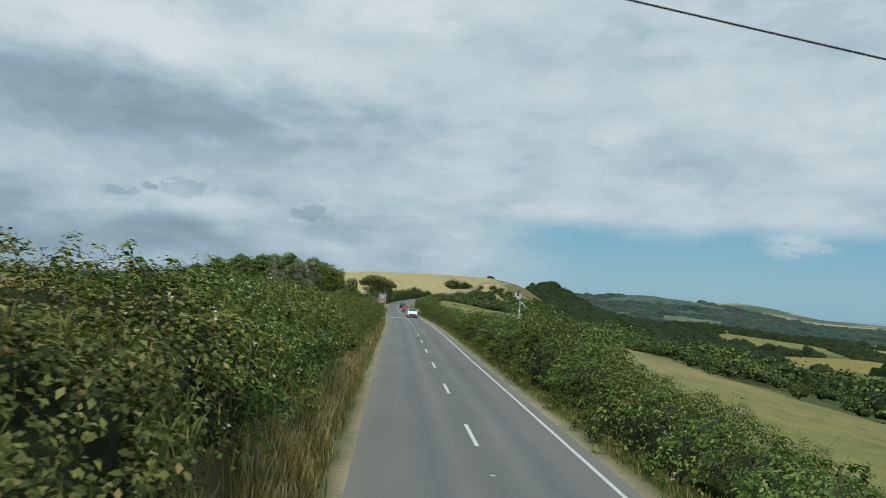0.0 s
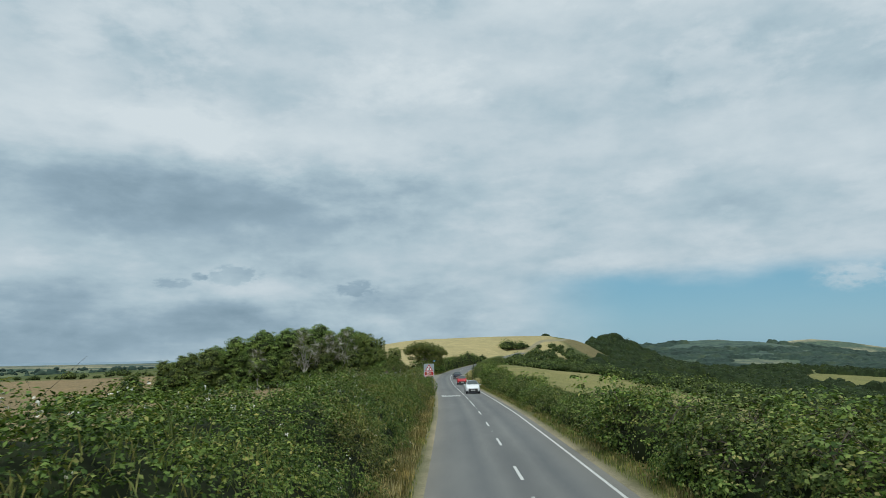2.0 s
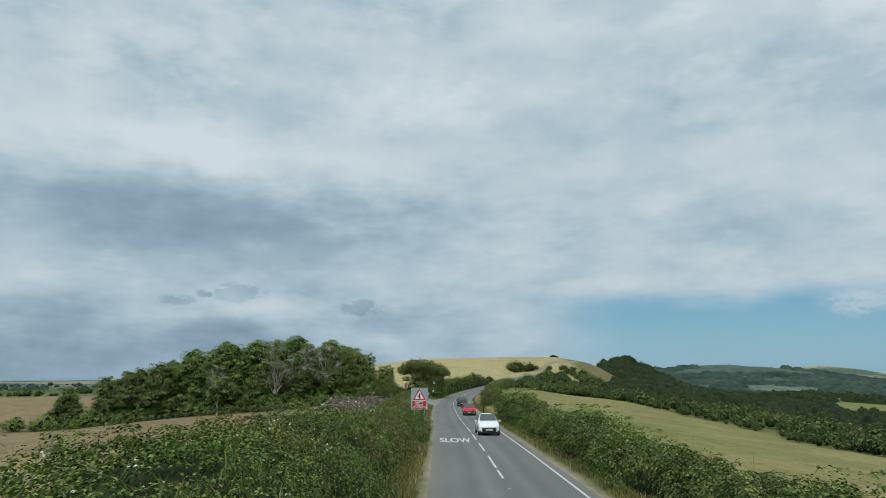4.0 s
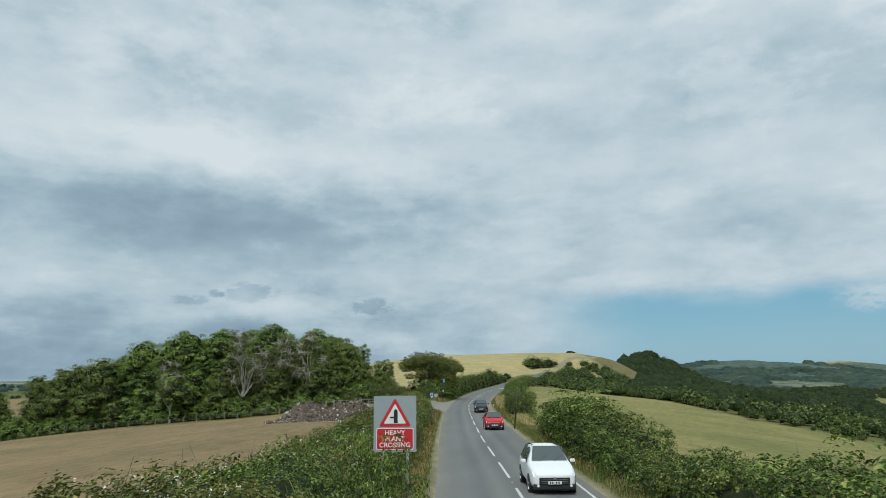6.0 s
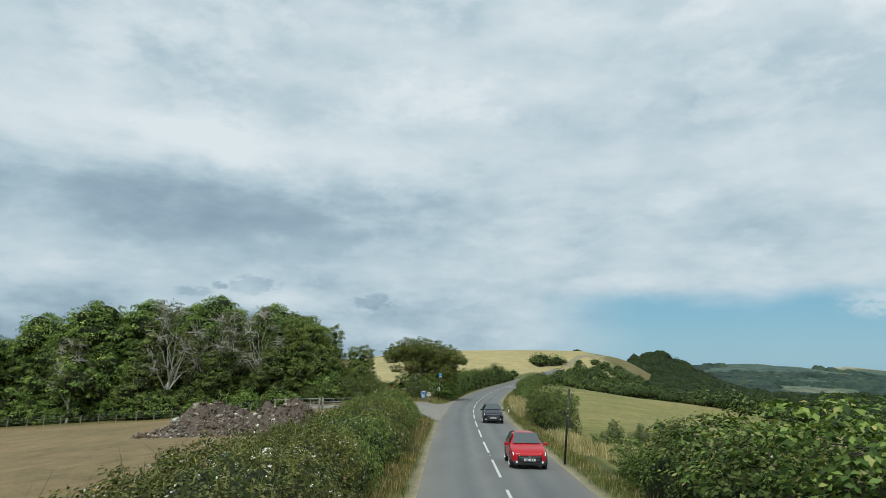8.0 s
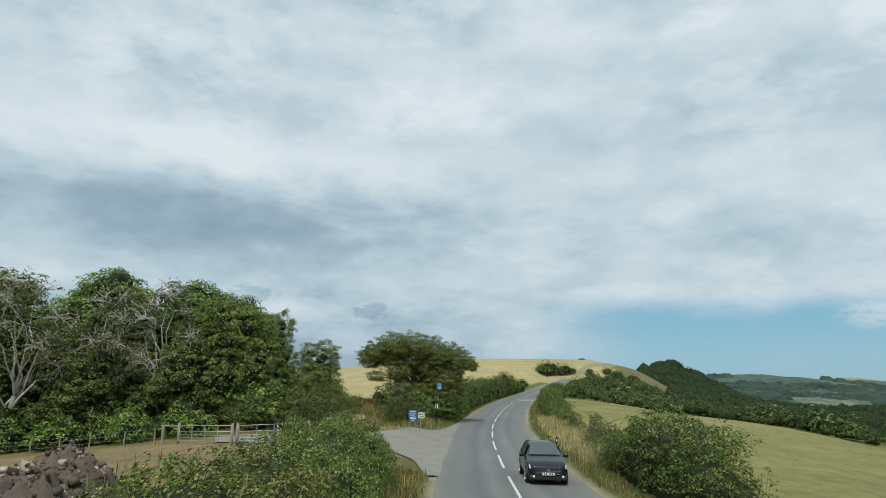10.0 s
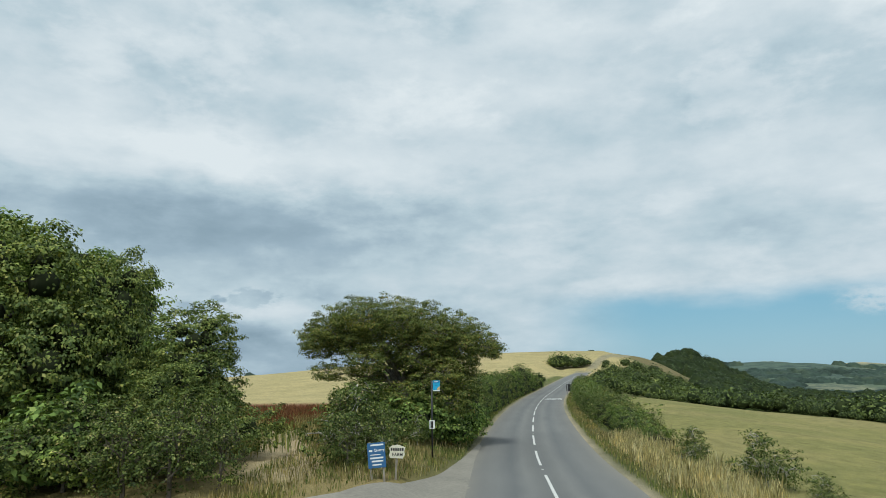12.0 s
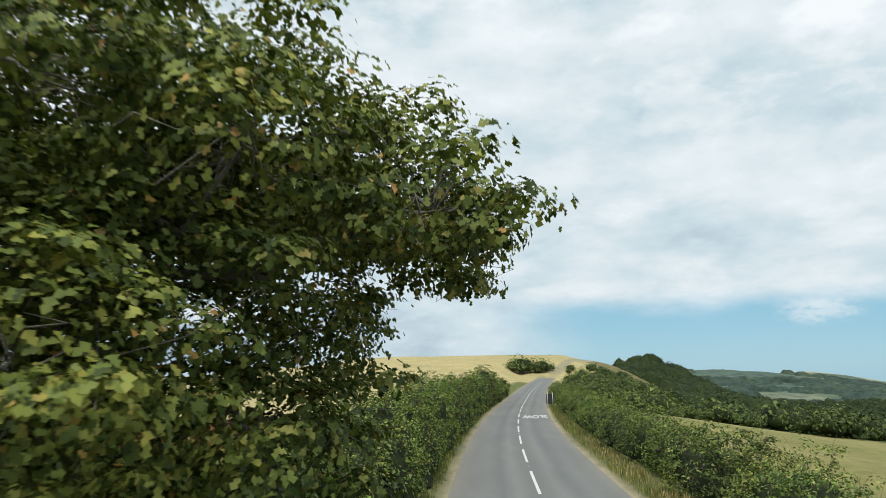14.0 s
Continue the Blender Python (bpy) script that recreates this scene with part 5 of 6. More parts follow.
# ---- far woods and hedgerows: too many to count ----
def canopy(name, spots, radius, label, seed, squash=0.8, quads=46, mat=None, leafy=0.6, mass=0.60, wild=0.7):
    """Many small crowns as one growth: a lumpy mass for each, and tufts of leaves over it."""
    g = np.random.default_rng(seed)
    x, y = spots[:, 0], spots[:, 1]
    base = land_z(x, y)
    n = len(x)
    r = radius * np.clip(g.lognormal(-0.08, 0.36, n), 0.4, 1.8)
    wide = g.uniform(0.85, 1.2, (n, 1, 1)) * np.array([1, 1, squash])
    c = np.stack([x, y, base + r * 0.55], 1)[:, None, :]
    off = np.arange(n)[:, None, None] * 3.3

    def lump(v):
        return 1 + vnoise((v * 1.9 + off).reshape(-1, 3), seed).reshape(v.shape[:2]) * 0.30 + vnoise((v * 4.3 + off).reshape(-1, 3), seed + 1).reshape(v.shape[:2]) * 0.20

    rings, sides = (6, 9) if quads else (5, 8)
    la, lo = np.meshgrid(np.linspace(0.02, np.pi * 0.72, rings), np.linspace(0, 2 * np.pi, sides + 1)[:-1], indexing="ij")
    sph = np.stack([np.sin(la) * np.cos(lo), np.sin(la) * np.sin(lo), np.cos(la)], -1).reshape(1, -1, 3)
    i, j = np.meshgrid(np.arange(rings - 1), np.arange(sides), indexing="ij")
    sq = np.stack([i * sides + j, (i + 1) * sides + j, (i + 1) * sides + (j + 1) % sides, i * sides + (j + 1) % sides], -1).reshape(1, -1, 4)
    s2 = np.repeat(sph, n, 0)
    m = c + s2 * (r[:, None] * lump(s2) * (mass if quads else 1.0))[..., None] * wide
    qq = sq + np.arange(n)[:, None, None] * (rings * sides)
    # under tufts the mass is coloured dark, as the shade within a crown
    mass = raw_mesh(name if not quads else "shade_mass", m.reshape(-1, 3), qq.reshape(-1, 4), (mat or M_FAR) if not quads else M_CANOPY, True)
    if not quads:
        tagged(put(name, mass), label, "woodland", kind="stuff")
        return
    k = quads
    d = g.normal(size=(n, k, 3))
    d[..., 2] = np.abs(d[..., 2]) * 1.15 - 0.3
    d /= np.linalg.norm(d, axis=2)[..., None]
    p = c + d * (r[:, None] * lump(d) * g.uniform(0.62, 1.06, (n, k)))[..., None] * wide
    v, q = leaves(p.reshape(-1, 3), np.repeat(r * (4.2 / math.sqrt(k)) * leafy, k), d.reshape(-1, 3), 0.3, 4, wild)
    ob = tagged(put(name, raw_mesh(name, v, q, mat or M_FAR)), label, "woodland", kind="stuff")
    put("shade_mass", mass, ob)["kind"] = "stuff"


def scatter(n, x0, x1, y0, y1, keep, seed):
    g = np.random.default_rng(seed)
    s = np.stack([g.uniform(x0, x1, n), g.uniform(y0, y1, n)], 1)
    return s[keep(s[:, 0], s[:, 1])]


PATCHES = ((78, 588, 18, 62), (300, 590, 46, 75), (412, 1075, 48, 70), (450, 1490, 140, 75), (255, 405, 52, 66), (330, 300, 60, 30), (150, 150, 40, 26), (215, 215, 55, 24), (190, 330, 32, 47), (300, 520, 46, 62), (470, 1330, 150, 60), (560, 900, 62, 44), (900, 1150, 200, 60), (1000, 1450, 220, 40))


def open_land(x, y):
    o = np.zeros(len(x), bool)
    for cx, cy, rx, ry in PATCHES:
        o |= ((x - cx) / rx) ** 2 + ((y - cy) / ry) ** 2 < 1
    return o


def in_valley(x, y):
    u = x - xc(y)
    return (u > np.maximum(field_edge(y), np.where(y > 277, 9, 0)) + 2) & (x > np.interp(y, [0, 395, 415, 520, 690, 760, 800], [0, 0, 50, 78, 94, 110, -400])) & ~open_land(x, y) & (vnoise(np.stack([x / 26, y / 26, 0 * x], 1), 77) > np.interp(y, [0, 170, 240, 2000], [0.02, 0.0, -0.45, -0.6]))


def woodland(name, xs, ys, cell, height, keep, label, seed, mat, tufts, tuft):
    """Close-grown crowns as one uneven canopy: each cell of the ground bears a rounded crown of its own height, and tufts of leaves lie over it."""
    g = np.random.default_rng(seed)
    X, Y = np.meshgrid(xs, ys)
    x, y = X.ravel(), Y.ravel()
    wx, wy = x + vnoise(np.stack([x, y, 0 * x], 1) / (cell * 0.9), seed + 3) * cell * 0.35, y + vnoise(np.stack([x, y, 0 * x + 9], 1) / (cell * 0.9), seed + 4) * cell * 0.35
    ci, cj = np.floor(wx / cell).astype(int), np.floor(wy / cell).astype(int)

    def chance(a, b, k):
        h = (a * 374761393 + b * 668265263 + (seed + k) * 974711) & 0x7FFFFFFF
        h = ((h ^ (h >> 13)) * 1274126177) & 0x7FFFFFFF
        return ((h ^ (h >> 16)) & 0xFFFF) / 65535.0

    top = np.full(len(x), -1.5)
    for di in (-1, 0, 1):
        for dj in (-1, 0, 1):
            a, b = ci + di, cj + dj
            cx, cy = (a + 0.15 + 0.7 * chance(a, b, 1)) * cell, (b + 0.15 + 0.7 * chance(a, b, 2)) * cell
            r = cell * (0.50 + 0.35 * chance(a, b, 3))
            h = height * (0.45 + 0.75 * chance(a, b, 4) ** 1.5)
            d2 = ((wx - cx) ** 2 + (wy - cy) ** 2) / r ** 2
            ok = keep(cx, cy)
            top = np.where(ok & (d2 < 1), np.maximum(top, h * np.sqrt(np.clip(1 - d2, 0, 1)) ** 0.8), top)
    rim = (x <= xs[0]) | (x >= xs[-1]) | (y <= ys[0]) | (y >= ys[-1])
    top = np.where(rim, -1.5, top)
    P3 = np.stack([x, y, 0 * x], 1)
    top = top + np.where(top > 0, (vnoise(P3 / (cell * 0.22), seed + 5) * 0.16 + vnoise(P3 / (cell * 0.1), seed + 6) * 0.10) * height, 0)
    V = np.stack([x, y, land_z(x, y) + top], 1)
    k = len(xs)
    i, j = np.meshgrid(np.arange(len(ys) - 1), np.arange(k - 1), indexing="ij")
    q = np.stack([i * k + j, i * k + j + 1, (i + 1) * k + j + 1, (i + 1) * k + j], -1).reshape(-1, 4)
    q = q[(top[q] > 0).any(1)]
    used, q2 = np.unique(q, return_inverse=True)
    # with tufts over it, the canopy is coloured dark for shade in the gaps
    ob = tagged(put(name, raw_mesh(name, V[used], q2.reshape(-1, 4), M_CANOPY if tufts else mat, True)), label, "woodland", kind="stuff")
    if not tufts:
        return
    c = V[q]
    n1 = np.cross(c[:, 2] - c[:, 0], c[:, 3] - c[:, 1])
    area = np.linalg.norm(n1, axis=1)
    n1 /= area[:, None] + 1e-9
    ny = np.clip(c[:, 0, 1], 5, 222)
    reach = np.maximum(np.hypot(c[:, 0, 0] - xc(ny), c[:, 0, 1] - ny), 35)
    w = area / reach ** 1.1 * (top[q].min(1) > -0.1) * (0.12 + np.clip(n1[:, 2], 0, 1))
    pick = g.choice(len(q), tufts, p=w / w.sum())
    f = g.random((tufts, 2, 1))
    p = (c[pick, 0] * (1 - f[:, 0]) + c[pick, 1] * f[:, 0]) * (1 - f[:, 1]) + (c[pick, 3] * (1 - f[:, 0]) + c[pick, 2] * f[:, 0]) * f[:, 1]
    size = tuft * (reach[pick] / 100) ** 0.55
    p = p + n1[pick] * (size * g.uniform(-0.2, 0.45, tufts))[:, None]
    v, q = leaves(p, size, n1[pick], 0.1, 4, 0.36)
    put("leaf_tufts", raw_mesh("leaf_tufts", v, q, mat), ob)["kind"] = "stuff"


def on_hillside(x, y):
    u = x - xc(y)
    return (y > 262) & (u > np.maximum(field_edge(y) + 1, 8)) & (u < 66 + (y - 270) * 0.3) & (y < 505) & (x < 66 + (y - 400) * 0.2) & ~open_land(x, y) & (x > np.interp(y, [0, 420, 500, 545], [-50, -50, 31, 46])) & (vnoise(np.stack([x / 14, y / 20, 0 * x], 1), 83) > np.interp(y, [0, 340, 440], [-0.45, -0.45, -0.28]))


def thicket(x, y):
    u = x - xc(y)
    foot_strip = (u > field_edge(y) + 1) & (u < field_edge(y) + 26) & (y < 275) & (vnoise(np.stack([x / 16, y / 16, 0 * x], 1), 84) > np.interp(y, [0, 100, 150], [0.25, -0.1, -0.6]))
    return on_hillside(x, y) | foot_strip | in_valley(x, y)


near_scrub = scatter(9500, -6, 132, 30, 545, thicket, 21)
uphill = on_hillside(near_scrub[:, 0], near_scrub[:, 1])
canopy("hill_scrub", near_scrub[uphill][:1350], 1.6, "dense olive-green scrub above the sloping field", 95, quads=125)
slope_spots = scatter(620, 30, 110, 420, 660, lambda x, y: (x > np.interp(y, [420, 520, 660], [26, 44, 84])) & (vnoise(np.stack([x / 16, y / 30, 0 * x], 1), 87) > 0.05) & ~open_land(x, y), 23)
canopy("slope_scrub", slope_spots, 1.8, "straggling bushes on the slope below the ridge", 97, quads=90)
canopy("valley_scrub", near_scrub[~uphill][:1700], 1.75, "dense green scrub and small trees filling the valley side", 51, quads=100)
woodland("valley_wood", np.arange(122, 430, 1.7), np.arange(40, 500, 1.7), 8.5, 7.5, in_valley, "dark trees in the valley bottom", 61, M_MIDWOOD, 55000, 0.52)
woodland("ridge_wood", np.arange(10, 460, 1.9), np.arange(422, 780, 1.9), 7.0, 6.0, in_valley, "dark green woodland on the ridge and far slope", 52, M_MIDWOOD, 62000, 0.46)
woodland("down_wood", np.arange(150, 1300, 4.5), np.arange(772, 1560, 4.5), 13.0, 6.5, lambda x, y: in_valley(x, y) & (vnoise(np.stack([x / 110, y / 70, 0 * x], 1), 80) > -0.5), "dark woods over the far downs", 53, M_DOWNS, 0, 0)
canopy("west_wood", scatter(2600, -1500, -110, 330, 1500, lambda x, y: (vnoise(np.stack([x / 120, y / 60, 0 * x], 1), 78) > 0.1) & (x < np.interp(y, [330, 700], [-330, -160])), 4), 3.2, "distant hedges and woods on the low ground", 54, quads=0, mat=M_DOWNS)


def along(points, step, jitter, seed):
    g = np.random.default_rng(seed)
    out = []
    for (ax, ay), (bx, by) in zip(points, points[1:]):
        n = max(1, int(math.hypot(bx - ax, by - ay) / step))
        for t in np.arange(n) / n:
            out.append((ax + (bx - ax) * t + g.normal() * jitter, ay + (by - ay) * t + g.normal() * jitter))
    return np.array(out)


edge = [(float(xc(b)) + a, b) for b, a in FIELD_EDGE[1:-1]]
foot = along(edge, 1.7, 1.2, 5)
foot = foot[vnoise(np.stack([foot[:, 0] / 7, foot[:, 1] / 7, 0 * foot[:, 0]], 1), 79) > np.where(foot[:, 1] < 170, -0.1, -0.6)]
canopy("field_hedge", foot, 1.2, "straggling hedge along the foot of the sloping field", 55, quads=200)
canopy("hill_hedge", along([(10, 350), (17, 385), (26, 430)], 2.2, 1.2, 6), 0.8, "straggling hedge climbing the hill", 56, quads=60)
canopy("copse", along([(7.5, 488), (17, 493), (27, 499)], 1.7, 1.3, 7), 3.3, "small copse beside the road on the hill", 57, quads=150)
canopy("hedge_bend", along([(float(xc(b)) - 6.5, b) for b in (346, 352, 358)] + [(float(xc(b)) - 6.0, b) for b in (362, 368)], 1.6, 0.8, 8), 1.7, "hedge and small trees by the upper road", 58, quads=60)
canopy("west_hedge", along([(-92, 214), (-104, 296), (-200, 300), (-420, 302)], 2.2, 1.5, 12), 1.6, "hedge with small trees at the end of the dry field", 62, quads=110)
canopy("hedge_west", along([(-30, 286), (-60, 283), (-110, 286)], 3.0, 1.5, 9), 0.6, "low scrubby strip below the stubble", 59, quads=40)
canopy("ridge_clump", along([(110, 680), (128, 684), (156, 690), (120, 690), (114, 684), (136, 678)], 2.0, 3.6, 10), 2.6, "dark clump of trees on the ridge", 60, quads=150, mat=M_MIDWOOD)


# ---- verges ----
def verge(side, ya, yb, u0, u1, per_m, height, mat, name, label, seed):
    g = np.random.default_rng(seed)
    n = int((yb - ya) * per_m)
    y = g.uniform(ya, yb, n)
    near = u0(y) if callable(u0) else u0
    u = near + np.maximum(u1 - near, 0) * g.beta(1.3, 1.3, n)
    x = xc(y) + side * u
    den = vnoise(np.stack([x / 1.4, y / 1.4, 0 * x], 1), seed)
    k = den + g.normal(size=n) * 0.3 > -0.3
    x, y, den = x[k], y[k], den[k]
    h = height * (0.75 + 0.5 * np.clip(den, -0.5, 1))
    v, q = blades(np.stack([x, y, land_z(x, y) - 0.02], 1), h)
    tagged(put(name, raw_mesh(name, v, q, mat)), label, "grass", kind="stuff")


verge(-1, -10, 187, 3.75, 5.0, 130, 0.48, M_DRYGRASS, "verge_grass", "tall dry straw-coloured grass under the hedge", 61)
verge(-1, -10, 60, 4.0, 5.2, 90, 0.75, M_STRAW, "verge_grass", "long pale grass at the foot of the bank", 70)
verge(-1, -10, 187, 3.6, 4.9, 80, 0.25, M_GREENGRASS, "verge_grass", "short green and brown verge grass", 62)
verge(1, -10, 340, 3.8, 4.9, 45, 0.36, M_DRYGRASS, "verge_grass", "tall dry straw-coloured grass under the hedge", 63)
verge(1, -10, 340, 3.55, 4.9, 70, 0.30, M_GREENGRASS, "verge_grass", "short green and brown verge grass", 64)
verge(1, 164, 178, 4.6, 7.0, 200, 0.7, M_STRAW, "verge_grass", "tufts of bleached grass before the bushes", 69)
verge(1, 192, 228, 4.3, 8.5, 420, 0.85, M_STRAW, "verge_grass", "wide clump of tall bleached grass", 65)
verge(-1, 219, 330, 3.7, 5.4, 130, 0.30, M_GREENGRASS, "verge_grass", "short green verge grass by the oak", 66)


def meadow(x0, x1, y0, y1, n, height, mat, name, label, seed, keep=None):
    g = np.random.default_rng(seed)
    x, y = g.uniform(x0, x1, n), g.uniform(y0, y1, n)
    k = vnoise(np.stack([x / 3, y / 3, 0 * x], 1), seed) + g.normal(size=n) * 0.35 > -0.1
    if keep is not None:
        k &= keep(x, y)
    x, y = x[k], y[k]
    v, q = blades(np.stack([x, y, land_z(x, y) - 0.02], 1), height, 0.4, 0.022)
    tagged(put(name, raw_mesh(name, v, q, mat)), label, "grass", kind="stuff")


meadow(-44, -20, 212, 246, 26000, 0.8, M_DRYGRASS, "rough_grass", "rank straw-coloured grass beside the track", 71, lambda x, y: ~((x > -34) & (x < -20) & (y < 212 + 0.15 * (x + 34))) & (np.abs((x + 21.5) * 34 + (y - 210) * 12) / 36.06 > 1.1))
APRON_RIM = table((203, 14), (205, 10.6), (207, 7.2), (209.4, 5.6), (214, 4.6), (220, 4.0), (223.5, 3.8), (231, 3.8))
verge(-1, 203.5, 231, APRON_RIM, 11.0, 420, 0.30, M_GREENGRASS, "verge_grass", "rough green and straw verge grass round the signs", 67)
verge(-1, 203.5, 231, APRON_RIM, 11.0, 160, 0.45, M_DRYGRASS, "verge_grass", "tall dry grass round the signs", 68)
meadow(-50, -20, 236, 280, 22000, 0.9, M_DOCK, "dock", "rust-red seeding dock plants", 72)
meadow(-40, -20, 216, 262, 9000, 0.7, M_GREENGRASS, "rough_grass", "green weeds among the dry grass", 73)


# ---- the warning sign ----
def warning_sign():
    x, y = -8.85, 116.8
    zb = lz(x, y)
    s = empty("road_sign", pose(x, y, zb, 0, 0, 5), "grey sign board with red warning triangle and red plate", "road sign")
    top = 2.68 - zb
    w, h = 1.22, 1.56
    cz = top - h / 2
    part("board", plate(rounded(w, h, 0.03, 0, cz), 0.012), M_SIGNGREY, s)
    for dx in (-0.36, 0.36):
        part("post", rod((dx, 0.06, -0.3), (dx, 0.06, top - 0.15), 0.038, sides=14), M_STEEL, s, "grey steel post", True)
    for dz in (0.3, -0.4):
        part("rail", box((1.1, 0.03, 0.05), (0, 0.028, cz + dz)), M_STEEL, s)

    def triangle(side, r, z0):
        hgt = side * math.sqrt(3) / 2
        pts = []
        for (px, pz), a0 in (((side / 2, 0), -90), ((0, hgt), 30), ((-side / 2, 0), 150)):
            inx, inz = -px, hgt / 3 - pz
            l = math.hypot(inx, inz)
            cx, cz2 = px + inx / l * 2 * r, pz + inz / l * 2 * r
            for k in range(7):
                a = radians(a0 + 120 * k / 6)
                pts.append((cx + r * math.cos(a), z0 + cz2 + r * math.sin(a)))
        return pts

    zt = top - 0.86
    red = part("triangle", plate(triangle(0.93, 0.035, zt), 0.004), M_SIGNRED, s, "red-bordered warning triangle")
    red.location.y = -0.006
    white = part("triangle_field", plate(triangle(0.64, 0.012, zt + 0.085), 0.003), M_SIGNWHITE, red)
    white.location.y = -0.004
    bm = plate([(-0.055, 0), (0.055, 0), (0.055, 0.34), (0, 0.40), (-0.055, 0.34)], 0.003)
    plate([(-0.16, 0.13), (-0.056, 0.13), (-0.056, 0.18), (-0.16, 0.18)], 0.003, bm)
    sym = part("junction_symbol", bm, M_BLACK, red, "black side-road symbol")
    sym.location = (0.02, -0.008, zt + 0.10)
    zp = top - 1.20
    pl = part("plate", plate(rounded(1.06, 0.60, 0.04, 0, zp), 0.004), M_SIGNWHITE, s, "red plate with white lettering")
    pl.location.y = -0.006
    fld = part("plate_field", plate(rounded(1.02, 0.56, 0.035, 0, zp), 0.003), M_SIGNRED, pl)
    fld.location.y = -0.004
    for k, word in enumerate(("HEAVY", "PLANT", "CROSSING")):
        lettering("lettering", word, 0.185, M_SIGNWHITE, pl, pose(0, -0.009, zp + 0.165 - 0.168 * k, 90), 0.001)


warning_sign()


# ---- cars ----
M_CARWHITE = plain("white_car_paint", (0.80, 0.81, 0.82), 0.28, grime=0.08, scale=2.0)
M_CARRED = plain("red_car_paint", (0.45, 0.012, 0.018), 0.25, grime=0.1, scale=2.0)
M_CARDARK = plain("dark_car_paint", (0.012, 0.014, 0.022), 0.22, grime=0.1, scale=2.0)
M_GLASS = plain("tinted_glass", (0.075, 0.088, 0.088), 0.06, grime=0.05, spec=0.9)
M_TYRE = plain("tyre_rubber", (0.018, 0.018, 0.018), 0.85)
M_RIM = plain("alloy_rim", (0.42, 0.43, 0.44), 0.35, 0.8)
M_TRIM = plain("black_trim", (0.02, 0.02, 0.022), 0.6)
M_LENS = plain("lamp_lens", (0.80, 0.82, 0.84), 0.12, grime=0.05)
M_CHROME = plain("chrome", (0.62, 0.63, 0.65), 0.15, 1.0, 0.1)
M_PLATE = plain("number_plate", (0.72, 0.72, 0.70), 0.5, grime=0.1)


def car(x, y, turn, paint, label, L=4.3, W=1.77, H=1.6):
    """A family car that faces -y. The shell is lofted from cross-sections along its length."""
    zb = float(rz(y)) + 0.03
    thing = empty("car", pose(x, y, zb, 0, 0, turn), label, "car", "cars in the oncoming lane")
    a = L / 4.3
    k = H / 1.6
    # stations: y, half width low, half width belt, height low, belt, roof, half width roof
    st = [(-2.15, 0.62, 0.60, 0.34, 0.66, 0.70, 0.50), (-2.08, 0.78, 0.76, 0.24, 0.74, 0.80, 0.64), (-1.80, 0.86, 0.84, 0.20, 0.86, 0.93, 0.70), (-1.30, 0.885, 0.875, 0.20, 0.94, 1.02, 0.72), (-0.92, 0.885, 0.88, 0.20, 0.98, 1.09, 0.73), (-0.45, 0.885, 0.885, 0.20, 1.00, 1.40, 0.62), (-0.15, 0.885, 0.885, 0.20, 1.01, 1.545, 0.575), (0.35, 0.885, 0.885, 0.20, 1.02, 1.60, 0.56), (1.0, 0.885, 0.88, 0.20, 1.03, 1.58, 0.55), (1.55, 0.88, 0.87, 0.22, 1.04, 1.50, 0.53), (1.90, 0.86, 0.84, 0.26, 1.02, 1.22, 0.56), (2.10, 0.78, 0.78, 0.34, 0.98, 1.04, 0.60), (2.15, 0.66, 0.66, 0.42, 0.86, 0.90, 0.52)]
    V, n = [], 0
    for yy, wl, wb, zl, zbelt, zr, wr in st:
        half = [(0, zl), (wl * 0.7, zl), (wl, zl + 0.08), (wl + 0.012, (zl + zbelt) / 2), (wb, zbelt - 0.06), (wb - 0.03, zbelt), (wb + (wr - wb) * 0.5, zbelt + (zr - zbelt) * 0.52), (wr, zr - (zr - zbelt) * 0.10), (wr * 0.72, zr - 0.01), (0, zr)]
        ring = half + [(-p, q) for p, q in half[-2:0:-1]]
        n = len(ring)
        V += [(p * W / 1.77, yy * a, q * k) for p, q in ring]
    V = np.array(V)
    Q = []
    m = len(st)
    for i in range(m - 1):
        for j in range(n):
            Q.append((i * n + j, i * n + (j + 1) % n, (i + 1) * n + (j + 1) % n, (i + 1) * n + j))
    bm = bmesh.new()
    vs = [bm.verts.new(v) for v in V]
    for q in Q:
        bm.faces.new([vs[c] for c in q])
    bm.faces.new(vs[:n])
    bm.faces.new(vs[-n:][::-1])
    bmesh.ops.recalc_face_normals(bm, faces=bm.faces[:])
    body = part("body", bm, paint, thing, smooth=True)
    rounded_shell = body.modifiers.new("rounded_shell", "SUBSURF")
    rounded_shell.levels = rounded_shell.render_levels = 2

    def at(i, j, t=0.0, s=0.0):
        p = Vector(V[i * n + j]).lerp(Vector(V[(i + 1) * n + j]), t)
        q = Vector(V[i * n + j + 1]).lerp(Vector(V[(i + 1) * n + j + 1]), t)
        return p.lerp(q, s)

    def skin(name, corners, mat, lift=0.012, label2=""):
        b = bmesh.new()
        f = b.faces.new([b.verts.new(c) for c in corners])
        bmesh.ops.recalc_face_normals(b, faces=[f])
        f.normal_update()
        cen = f.calc_center_median()
        if (cen - Vector((0, 0, 0.8 * k))).dot(f.normal) < 0:
            bmesh.ops.reverse_faces(b, faces=[f])
            f.normal_update()
        nn = f.normal.copy()
        for v in b.verts:
            v.co += nn * lift
        return part(name, b, mat, body, label2)

